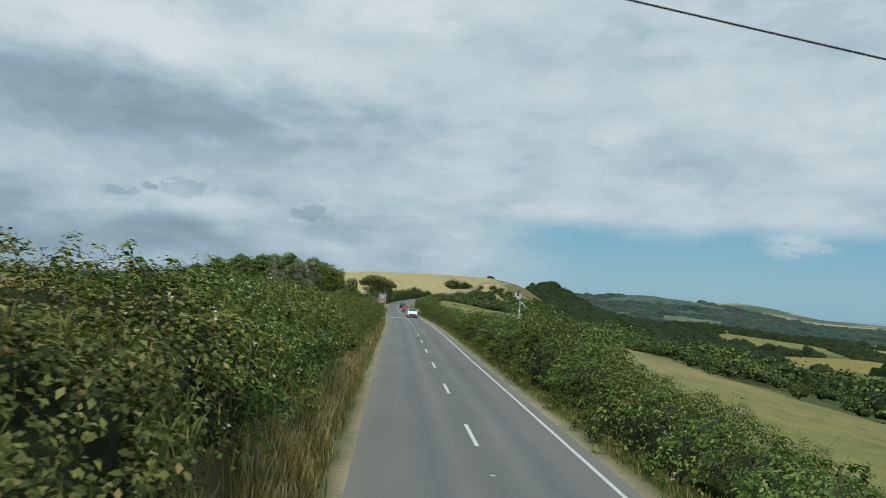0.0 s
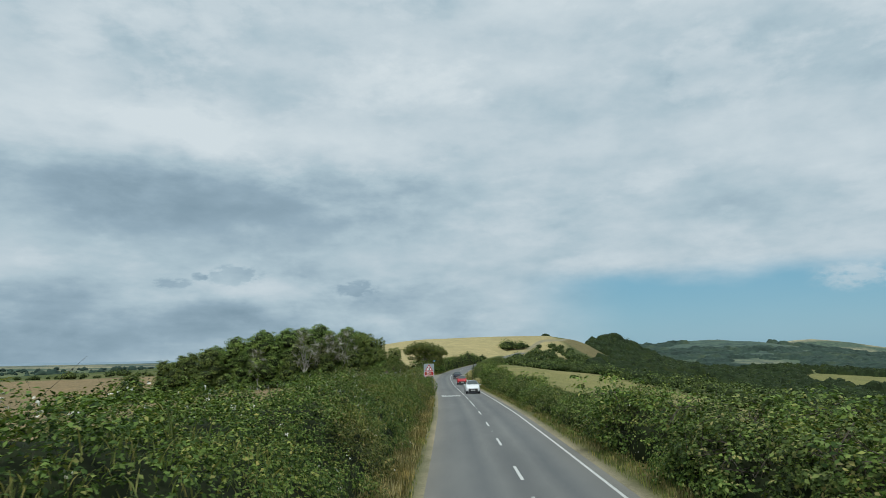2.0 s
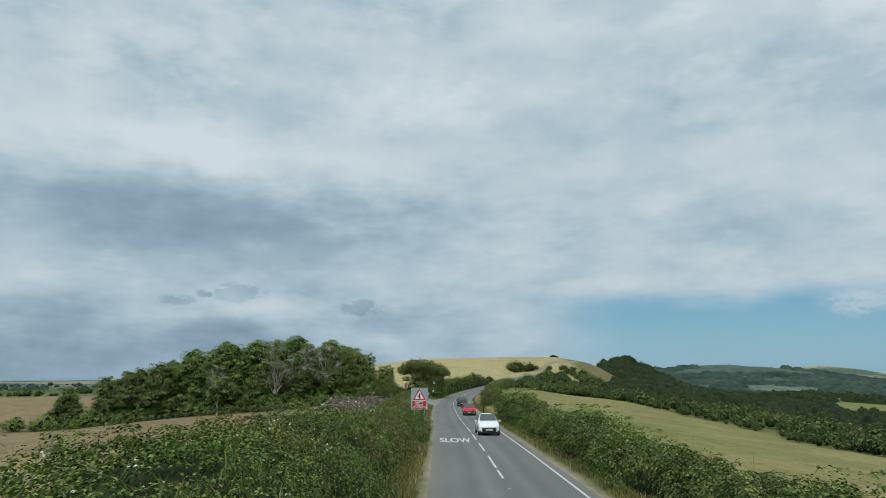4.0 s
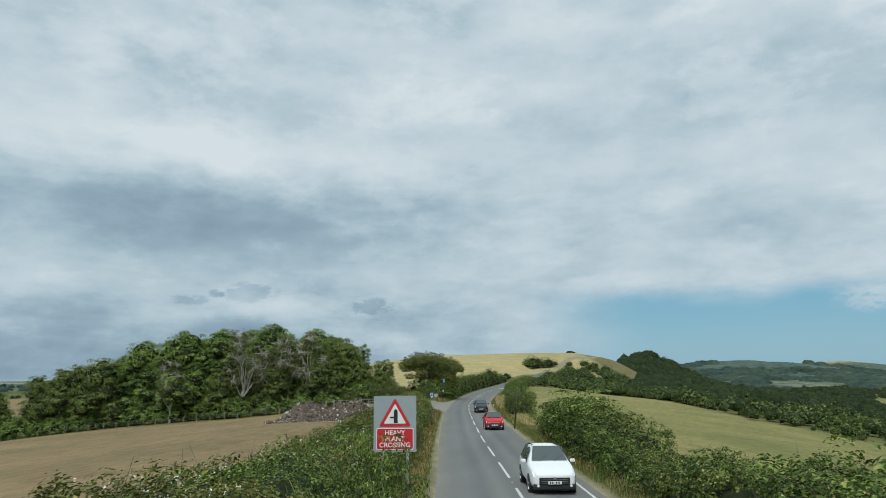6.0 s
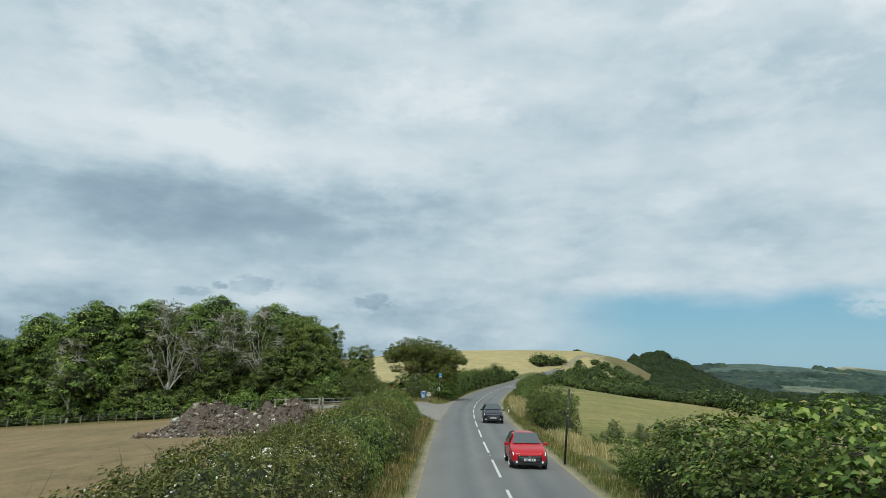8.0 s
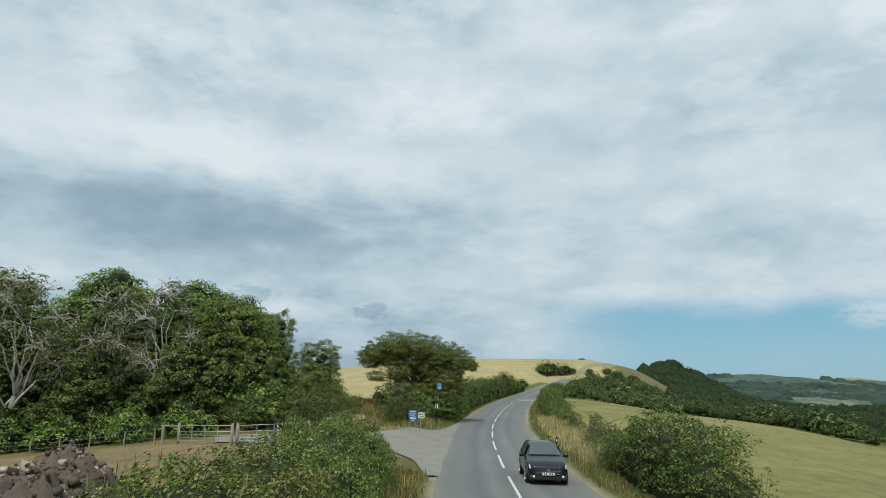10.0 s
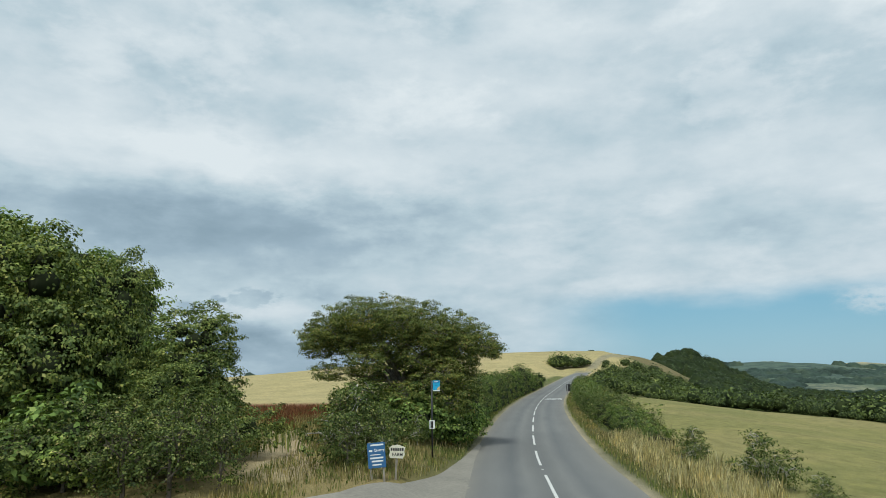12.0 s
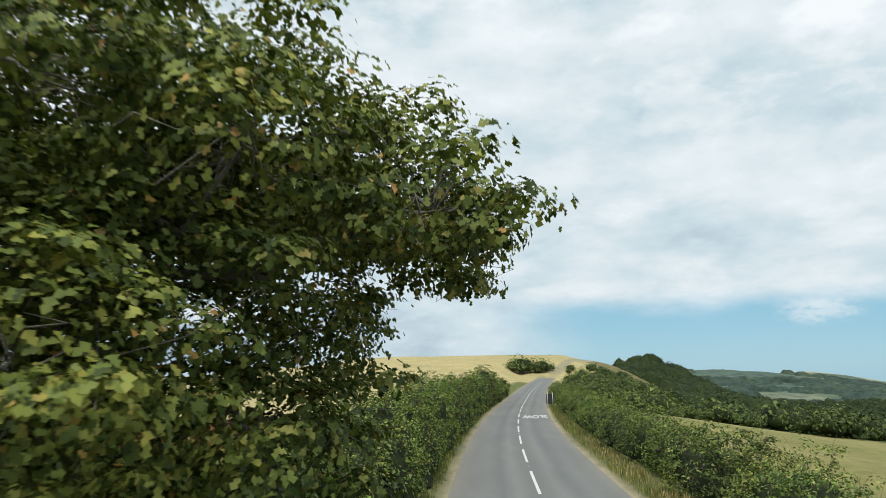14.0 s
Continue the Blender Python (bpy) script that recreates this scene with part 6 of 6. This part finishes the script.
    # windscreen: over the raked front of the cabin
    skin("windscreen", [(-0.70 * W / 1.77, -0.97 * a, 1.10 * k), (0.70 * W / 1.77, -0.97 * a, 1.10 * k), (0.545 * W / 1.77, -0.20 * a, 1.545 * k), (-0.545 * W / 1.77, -0.20 * a, 1.545 * k)], M_GLASS, 0.035)
    skin("rear_window", [(-0.52 * W / 1.77, 1.62 * a, 1.46 * k), (0.52 * W / 1.77, 1.62 * a, 1.46 * k), (0.58 * W / 1.77, 1.97 * a, 1.12 * k), (-0.58 * W / 1.77, 1.97 * a, 1.12 * k)], M_GLASS, 0.05)
    for sx in (-1, 1):
        for y0, y1, z0, z1 in ((-0.62, 0.30, 1.05, 1.50), (0.36, 1.20, 1.06, 1.52)):
            c = [(sx * 0.862 * W / 1.77, y0 * a, z0 * k), (sx * 0.862 * W / 1.77, y1 * a, z0 * k), (sx * 0.615 * W / 1.77, (y1 - 0.05) * a, z1 * k), (sx * 0.615 * W / 1.77, (y0 + (0.42 if y0 < 0 else 0.04)) * a, z1 * k)]
            skin("side_window", c, M_GLASS, 0.03)
        # lamps, mirrors
        skin("headlight", [(sx * 0.46 * W / 1.77, -2.125 * a, 0.60 * k), (sx * 0.77 * W / 1.77, -2.02 * a, 0.66 * k), (sx * 0.80 * W / 1.77, -1.90 * a, 0.80 * k), (sx * 0.50 * W / 1.77, -2.075 * a, 0.745 * k)], M_LENS, 0.03, "clear headlight")
        part("fog_lamp", rod((sx * 0.62 * W / 1.77, -2.17 * a, 0.36 * k), (sx * 0.62 * W / 1.77, -2.08 * a, 0.36 * k), 0.05), M_LENS, body)
        part("wing_mirror", box((0.20, 0.10, 0.13), (sx * 0.99 * W / 1.77, -0.60 * a, 1.06 * k), (0, 0, -sx * 12), 0.03), paint, body, smooth=True)
        part("mirror_arm", box((0.12, 0.05, 0.04), (sx * 0.88 * W / 1.77, -0.58 * a, 1.02 * k)), M_TRIM, body)
    bm = box((1.16 * W / 1.77, 0.06, 0.26 * k), (0, -2.155 * a, 0.52 * k), (8, 0, 0), 0.03)
    grille = part("grille", bm, M_TRIM, body, "dark front grille")
    for dz in (-0.06, 0.0, 0.06):
        part("grille_bar", box((1.0 * W / 1.77, 0.02, 0.014), (0, -2.19 * a, (0.52 + dz) * k)), M_CHROME, grille)
    part("bumper", box((1.60 * W / 1.77, 0.14, 0.20 * k), (0, -2.08 * a, 0.31 * k), (0, 0, 0), 0.04), M_TRIM, body, "dark lower bumper", True)
    pl = part("number_plate", box((0.52, 0.015, 0.11), (0, -2.20 * a, 0.47 * k)), M_PLATE, body, "pale number plate")
    for dx in (-0.17, -0.09, 0.06, 0.15):
        part("plate_bar", box((0.05, 0.004, 0.07), (dx, -2.2105 * a, 0.47 * k)), M_BLACK, pl)
    part("badge", rod((0, -2.20 * a, 0.62 * k), (0, -2.16 * a, 0.62 * k), 0.05), M_CHROME, body)
    for sx in (-1, 1):
        part("wiper", rod((sx * 0.3 - 0.1, -1.03 * a, 1.10 * k), (sx * 0.3 + 0.22, -0.72 * a, 1.285 * k), 0.009, sides=5), M_TRIM, body)
        part("roof_rail", rod((sx * 0.53 * W / 1.77, -0.05 * a, 1.60 * k), (sx * 0.52 * W / 1.77, 1.4 * a, 1.57 * k), 0.016, sides=6), M_TRIM, body)
        for yy in (-1.33, 1.30):
            cx, cy, cz, r = sx * 0.80 * W / 1.77, yy * a, 0.33, 0.33
            part("wheel_arch", rod((sx * 0.70 * W / 1.77, cy, cz + 0.02), (sx * 0.897 * W / 1.77, cy, cz + 0.02), 0.385, sides=24), M_TRIM, body)
            wh = empty("wheel", pose(cx, cy, cz), "", "")
            wh.parent = thing
            b2 = rod((-0.10, 0, 0), (0.115, 0, 0), r, sides=26)
            bmesh.ops.bevel(b2, geom=[e for e in b2.edges if len(e.link_faces) == 2 and any(len(f.verts) > 4 for f in e.link_faces)], offset=0.03, segments=2, affect="EDGES")
            part("tyre", b2, M_TYRE, wh, smooth=True)
            b3 = rod((sx * 0.09, 0, 0), (sx * 0.122, 0, 0), 0.06, sides=12)
            for q in range(5):
                ang = radians(72 * q)
                box((0.03, 0.055, 0.21), (sx * 0.118, -math.sin(ang) * 0.13, math.cos(ang) * 0.13), (math.degrees(ang), 0, 0), 0, b3)
            part("rim", b3, M_RIM, wh)
    return thing


car(float(xc(126.5)) + 1.3, 126.5, 5.5, M_CARWHITE, "white compact crossover car driving in the oncoming lane", 4.3, 1.8, 1.68)
car(float(xc(160)) + 1.5, 160, 5, M_CARRED, "small red hatchback driving in the oncoming lane", 3.9, 1.68, 1.5)
car(float(xc(187.5)) + 1.5, 187.5, 4.0, M_CARDARK, "dark blue-black estate car driving in the oncoming lane", 4.3, 1.75, 1.6)


# ---- gate, fence and rubble by the wood ----
def field_gate(ax, ay, bx, by, label):
    d = math.hypot(bx - ax, by - ay)
    g = empty("field_gate", pose(ax, ay, lz(ax, ay), 0, 0, math.degrees(math.atan2(by - ay, bx - ax))), label, "gate", "field gates")
    drop = lz(bx, by) - lz(ax, ay)
    for k, z in enumerate((0.22, 0.40, 0.58, 0.80, 1.16)):
        part("gate_rail", rod((0.06, 0, z), (d - 0.06, 0, z + drop), 0.022, sides=8), M_STEEL, g, smooth=True)
    for t in (0.02, 0.26, 0.5, 0.74, 0.98):
        part("gate_upright", box((0.045, 0.03, 0.98), (d * t, 0.0, 0.69 + drop * t)), M_STEEL, g)
    for t in (0.0, 1.0):
        part("gate_post", rod((d * t, 0.02, drop * t - 0.3), (d * t, 0.02, 1.32 + drop * t), 0.085, 0.08, 10), M_TIMBER, g, "weathered timber post", True)


field_gate(-31.6, 198.4, -27.3, 196.6, "galvanised steel field gate beside the wood")
field_gate(-27.0, 196.7, -23.4, 199.6, "galvanised steel field gate standing half open")


def side_rail():
    r = empty("rail_fence", pose(-32.9, 198.9, lz(-32.9, 198.9)), "short timber rail beside the gate", "fence")
    part("post", rod((0, 0, -0.3), (0, 0, 1.25), 0.09, sides=8), M_TIMBER, r)
    part("rail", rod((-0.15, 0.03, 1.18), (1.25, -0.45, 1.2), 0.045, sides=8), M_TIMBER, r)
    h = empty("old_hurdle", pose(-24.3, 196.6, lz(-24.3, 196.6), 0, 0, 12), "broken grey timber hurdle leaning by the gate", "hurdle")
    for k in range(4):
        part("slat", box((2.2, 0.03, 0.09), (0.9, 0.1 * k, 0.25 + 0.2 * k), (0, 6 - 3 * k, 0)), M_TIMBER, h)
    for k in (0.1, 1.0, 1.8):
        part("brace", box((0.07, 0.04, 1.0), (k, 0.18, 0.45), (14, 0, 0)), M_TIMBER, h)


side_rail()


def wire_fence():
    f = empty("wire_fence", pose(-33, 199, 0), "low post and wire fence along the wood", "fence")
    pts = [(-33.6 - 2.25 * k, 199.2 + 0.10 * k + 0.2 * math.sin(k * 2.1)) for k in range(22)]
    tops = []
    for k, (x, y) in enumerate(pts):
        z = lz(x, y)
        h = 1.05 + 0.12 * math.sin(k * 3.7)
        part("post", rod((x + 33, y - 199, z - 0.3), (x + 33 + 0.05 * math.sin(k), y - 199, z + h), 0.05, 0.045, 7), M_TIMBER, f)
        tops.append((x + 33, y - 199, z))
    for dz in (0.45, 0.75, 0.98):
        path = np.array([(x, y - 0.05, z + dz) for x, y, z in tops])
        v, q = tubes([(path, [0.006] * len(path))], 4)
        put("wire", raw_mesh("wire", v, q, M_STEEL), f)


wire_fence()
M_RUBBLE = plain("rubble", (0.140, 0.104, 0.080), 0.95, grime=0.9, scale=1.6, fine=9.0)
M_STONE = leaf_material("pale_stone", [(0.0, (0.060, 0.042, 0.034)), (0.5, (0.145, 0.110, 0.088)), (0.80, (0.25, 0.205, 0.175)), (0.93, (0.42, 0.39, 0.34)), (1.0, (0.75, 0.73, 0.68))], 0.3, 0.5, 0.0, 0.9)


def rubble_heap():
    g = np.random.default_rng(91)
    a, b = np.meshgrid(np.linspace(-1, 1, 110), np.linspace(-1, 1, 64), indexing="ij")
    ang = radians(34)
    lx, ly = a * 8.0, b * 4.0
    X, Y = -25.0 + lx * math.cos(ang) - ly * math.sin(ang), 171.6 + lx * math.sin(ang) + ly * math.cos(ang)
    p = np.stack([X.ravel(), Y.ravel(), 0 * X.ravel()], 1)
    r = np.sqrt(a ** 2 + b ** 2)
    lump = (vnoise(p * 0.35, 5) * 0.5 + vnoise(p * 1.1, 6) * 0.30 + vnoise(p * 2.9, 7) * 0.22 + vnoise(p * 6.0, 8) * 0.10).reshape(a.shape)
    Z = land_z(X, Y) - 0.12 + np.clip((1.35 + 0.45 * a) * (1 - sm(r, 0.3, 1.0)) * (1 + 1.25 * lump), 0, 3) + 0.10 * (1 - sm(r, 0.8, 1.0))
    i, j = np.meshgrid(np.arange(109), np.arange(63), indexing="ij")
    q = np.stack([i * 64 + j, (i + 1) * 64 + j, (i + 1) * 64 + j + 1, i * 64 + j + 1], -1).reshape(-1, 4)
    heap = tagged(put("earth_mound", raw_mesh("earth_mound", np.stack([X, Y, Z], -1).reshape(-1, 3), q, M_RUBBLE)), "broad mound of brown earth and broken chalk", "mound")
    # loose stones: small tilted blocks
    n = 11000
    k = g.integers(0, X.size, n)
    c = np.stack([X.ravel()[k], Y.ravel()[k], Z.ravel()[k]], 1) + g.normal(size=(n, 3)) * np.array([0.12, 0.12, 0.02])
    c = c[r.ravel()[k] < 0.95]
    n = len(c)
    s = g.gamma(1.0, 0.040, n)[:, None, None] + 0.014
    cube = np.array([[-1, -1, -1], [1, -1, -1], [1, 1, -1], [-1, 1, -1], [-1, -1, 1], [1, -1, 1], [1, 1, 1], [-1, 1, 1]]) * 0.5
    shape = cube[None] * s * g.uniform(0.6, 1.5, (n, 1, 3)) + g.normal(size=(n, 8, 3)) * s * 0.14
    t = g.uniform(0, 6.28, n)
    ct, sn = np.cos(t)[:, None], np.sin(t)[:, None]
    shape = np.stack([shape[..., 0] * ct - shape[..., 1] * sn, shape[..., 0] * sn + shape[..., 1] * ct, shape[..., 2] + 0.3 * shape[..., 0]], -1)
    v = (shape + c[:, None, :]).reshape(-1, 3)
    f = np.array([[0, 3, 2, 1], [4, 5, 6, 7], [0, 1, 5, 4], [1, 2, 6, 5], [2, 3, 7, 6], [3, 0, 4, 7]])
    q = (np.arange(n)[:, None, None] * 8 + f[None]).reshape(-1, 4)
    st = put("loose_rubble", raw_mesh("loose_rubble", v, q, M_STONE), heap, "pale broken stones and chalk")
    st["kind"] = "stuff"


rubble_heap()


# ---- signs and posts by the road ----
def bus_stop():
    x, y = -16.72, 216.7
    z = lz(x, y)
    b = empty("bus_stop", pose(x, y, z, 0, 0, 8), "black bus stop pole with a blue flag and timetable case", "bus stop")
    top = 1.78 - z
    part("pole", rod((0, 0, -0.3), (0, 0, top), 0.042, sides=14), M_BLACK, b, smooth=True)
    fl = part("flag", plate(rounded(0.33, 0.50, 0.03, 0.22, top - 0.25), 0.012), M_STOPBLUE, b, "blue flag with a sand-coloured corner")
    fl.location.y = -0.03
    hd = part("flag_header", plate(rounded(0.27, 0.07, 0.008, 0.22, top - 0.065), 0.003), M_STOPDEEP, fl)
    hd.location.y = -0.004
    bar = part("flag_bar", plate(rounded(0.19, 0.03, 0.004, 0.22, top - 0.065), 0.003), M_SIGNWHITE, hd)
    bar.location.y = -0.0035
    for dz, w in ((0.16, 0.14), (0.24, 0.10)):
        o = part("flag_bar", plate(rounded(w, 0.015, 0.003, 0.20, top - dz), 0.003), M_STOPDEEP, fl)
        o.location.y = -0.004
    ft = part("flag_foot", plate(rounded(0.31, 0.045, 0.01, 0.22, top - 0.472), 0.003), M_SIGNWHITE, fl)
    ft.location.y = -0.004
    fan = [(0.378, top - 0.445)] + [(0.378 - 0.13 * math.sin(radians(a)), top - 0.445 + 0.16 * math.cos(radians(a))) for a in range(0, 91, 10)]
    o = part("flag_corner", plate(fan, 0.003), M_STOPSAND, fl)
    o.location.y = -0.0045
    for dz in (0.08, 0.42):
        part("bracket", box((0.12, 0.05, 0.03), (0.03, -0.005, top - dz)), M_STEEL, b)
    case = part("timetable_case", box((0.26, 0.05, 0.38), (0.0, -0.065, 1.72), (0, 0, 0), 0.012), M_SIGNWHITE, b, "pale timetable case")
    part("case_sheet", box((0.10, 0.004, 0.30), (0.0, -0.093, 1.72)), M_TRIM, case)
    part("case_sheet", box((0.06, 0.004, 0.30), (-0.09, -0.093, 1.72)), M_SIGNGREY, case)


bus_stop()


def quarry_board():
    x, y = -17.73, 208.7
    z = lz(x, y)
    b = empty("sign_board", pose(x, y, z, 0, -4, 14), "blue information board half hidden in the bush", "sign")
    c = -0.70 - z
    part("board", plate(rounded(0.62, 0.86, 0.015, 0, c), 0.02), M_BOARDBLUE, b)
    for dx in (-0.22, 0.22):
        part("post", box((0.07, 0.07, c + 0.7), (dx, 0.06, (c + 0.7) / 2 - 0.25)), M_TIMBER, b)
    lettering("lettering", "Quarry", 0.125, M_SIGNWHITE, b, pose(0.10, -0.003, c + 0.17, 90), 0.001)
    for dx, dz, w, h in ((0.03, 0.35, 0.46, 0.055), (-0.20, 0.16, 0.12, 0.06), (-0.04, 0.02, 0.36, 0.03), (0.0, -0.09, 0.46, 0.055), (0.02, -0.20, 0.40, 0.055), (0.0, -0.32, 0.32, 0.045)):
        o = part("writing_bar", plate(rounded(w, h, 0.006, dx, c + dz), 0.002), M_SIGNWHITE, b)
        o.location.y = -0.004


quarry_board()


def farm_board():
    x, y = -17.28, 209.7
    z = lz(x, y)
    b = empty("sign_board", pose(x, y, z, 0, 3, 10), "cream shaped farm name board on a post", "sign")
    c = -0.70 - z
    out = [(-0.36, c - 0.15), (-0.30, c - 0.26), (0.28, c - 0.27), (0.36, c - 0.12), (0.33, c + 0.05), (0.37, c + 0.20), (0.22, c + 0.25), (0.0, c + 0.29), (-0.25, c + 0.25), (-0.37, c + 0.15), (-0.32, c)]
    out = [(px * 0.80, c + (pz - c) * 0.85) for px, pz in out]
    part("board", plate(out, 0.025), M_CREAM, b)
    part("post", box((0.08, 0.08, c + 0.6), (0, 0.07, (c + 0.6) / 2 - 0.35)), M_TIMBER, b)
    lettering("lettering", "FARM", 0.155, M_BLACK, b, pose(0.02, -0.003, c - 0.10, 90), 0.001)
    for k in range(6):
        o = part("writing_bar", plate(rounded(0.058, 0.105, 0.006, -0.205 + 0.082 * k, c + 0.085), 0.002), M_BLACK, b)
        o.location.y = -0.004


farm_board()


def marker_post(x, y, h=1.0):
    m = empty("marker_post", pose(x, y, lz(x, y), 2, 3, 8), "black and white roadside marker post with a reflector", "marker post", "marker posts")
    part("lower", box((0.13, 0.05, h * 0.62), (0, 0, h * 0.31 - 0.1), (0, 0, 0), 0.01), M_SIGNWHITE, m)
    part("upper", box((0.132, 0.052, h * 0.42), (0, 0, h * 0.72), (0, 0, 0), 0.01), M_BLACK, m)
    part("reflector", box((0.07, 0.01, 0.13), (0, -0.03, h * 0.74)), M_SIGNWHITE, m)


marker_post(-7.5, 199.0, 1.0)


def dark_pole():
    x, y = -4.92, 160.5
    z = lz(x, y)
    p = empty("pole", pose(x, y, z, 0, 4.5), "dark round steel post with thin yellow bands", "post")
    h = 1.68 - z
    part("shaft", rod((0, 0, -0.4), (0, 0, h), 0.052, 0.05, 14), M_BLACK, p, smooth=True)
    part("cap", rod((0, 0, h), (0, 0, h + 0.02), 0.054, sides=14), M_BLACK, p, smooth=True)
    for dz in (0.95, 1.30):
        part("band", rod((0, 0, h - dz), (0, 0, h - dz + 0.025), 0.0535, sides=14), M_STOPSAND, p)


dark_pole()


def weather_mast():
    """A slim grey mast in the hedge with a solar panel, sensors and a cabinet."""
    x, y = 5.9, 49.6
    z = lz(x, y)
    p = empty("weather_mast", pose(x, y, z, 0, 0, -2), "grey steel weather mast with solar panel and cabinet", "mast")
    h = 4.45 - z
    part("mast", rod((0, 0, -0.3), (0, 0, h), 0.075, 0.055, 14), M_STEEL, p, smooth=True)
    part("crossarm", box((0.66, 0.06, 0.07), (-0.05, -0.05, h - 0.22), (0, 2, 0), 0.01), M_SIGNWHITE, p)
    part("sensor", rod((-0.32, -0.05, h - 0.2), (-0.32, -0.05, h), 0.06, 0.05, 12), M_SIGNWHITE, p, smooth=True)
    part("camera_head", box((0.20, 0.24, 0.17), (-0.13, -0.12, h - 0.36), (0, 0, 0), 0.03), M_SIGNWHITE, p)
    part("lens", rod((-0.13, -0.26, h - 0.42), (-0.13, -0.22, h - 0.40), 0.05), M_TRIM, p)
    part("anemometer_stem", rod((-0.14, -0.03, h - 0.2), (-0.14, -0.03, h + 0.14), 0.03, sides=8), M_TRIM, p)
    part("anemometer_cup", rod((-0.14, -0.03, h + 0.12), (-0.14, -0.03, h + 0.19), 0.09, 0.06, 10), M_TRIM, p)
    pan = part("solar_panel", box((1.18, 0.95, 0.05), (0.52, 0.0, h - 1.0), (0, 45, 0), 0.008), M_SIGNWHITE, p, "pale-framed solar panel")
    part("panel_face", box((1.10, 0.88, 0.012), (0.5415, 0.0, h - 0.9785), (0, 45, 0)), M_PANEL, pan)
    part("strut", rod((0.0, 0, h - 1.42), (0.68, 0, h - 1.28), 0.022, sides=8), M_STEEL, p)
    part("strut", rod((0.0, 0, h - 0.55), (0.22, 0, h - 0.60), 0.022, sides=8), M_STEEL, p)
    cab = part("cabinet", box((0.50, 0.36, 0.86), (-0.17, -0.16, 1.30), (0, 0, 0), 0.02), M_SIGNWHITE, p, "pale metal cabinet")
    part("cabinet_door", box((0.40, 0.012, 0.74), (-0.17, -0.343, 1.30), (0, 0, 0), 0.004), M_SIGNWHITE, cab)


weather_mast()


def bend_board():
    """The back of a dark board on two posts at the bend."""
    x, y = -2.4, 305.5
    z = lz(x, y)
    s = empty("road_sign", pose(x, y, z, 0, 0, -14), "dark back of a road sign on two steel posts", "road sign")
    part("board", plate(rounded(1.0, 1.25, 0.03, 0, 1.15), 0.02), M_TRIM, s)
    for dx in (-0.33, 0.33):
        part("post", rod((dx, -0.05, -0.3), (dx, -0.05, 1.95), 0.05, sides=12), M_STEEL, s, smooth=True)


bend_board()


def overhead_line():
    """Two cables that cross the road, with the poles that carry them."""
    line = empty("power_line", pose(0, 0, 0), "two black overhead cables between timber poles", "power line")
    a, b = Vector((-16.0, 12.9, 11.2)), Vector((46.0, 16.2, 3.4))
    for up, dy in ((0.0, 0.0), (0.18, -1.15)):
        pts = []
        for t in np.linspace(0, 1, 40):
            p = a.lerp(b, t) + Vector((0, dy, up - 0.35 * 4 * t * (1 - t)))
            pts.append(tuple(p))
        v, q = tubes([(np.array(pts), [0.014] * 40)], 6)
        put("cable", raw_mesh("cable", v, q, M_WIRE), line)
    for p in (a, b):
        g = lz(p.x, p.y)
        part("pole", rod((p.x, p.y - 0.45, g - 0.5), (p.x, p.y - 0.45, p.z + 0.4), 0.14, 0.11, 12), M_TIMBER, line, "timber pole", True)
        part("crossarm", box((0.12, 1.7, 0.12), (p.x, p.y - 0.55, p.z - 0.07)), M_TIMBER, line)


overhead_line()
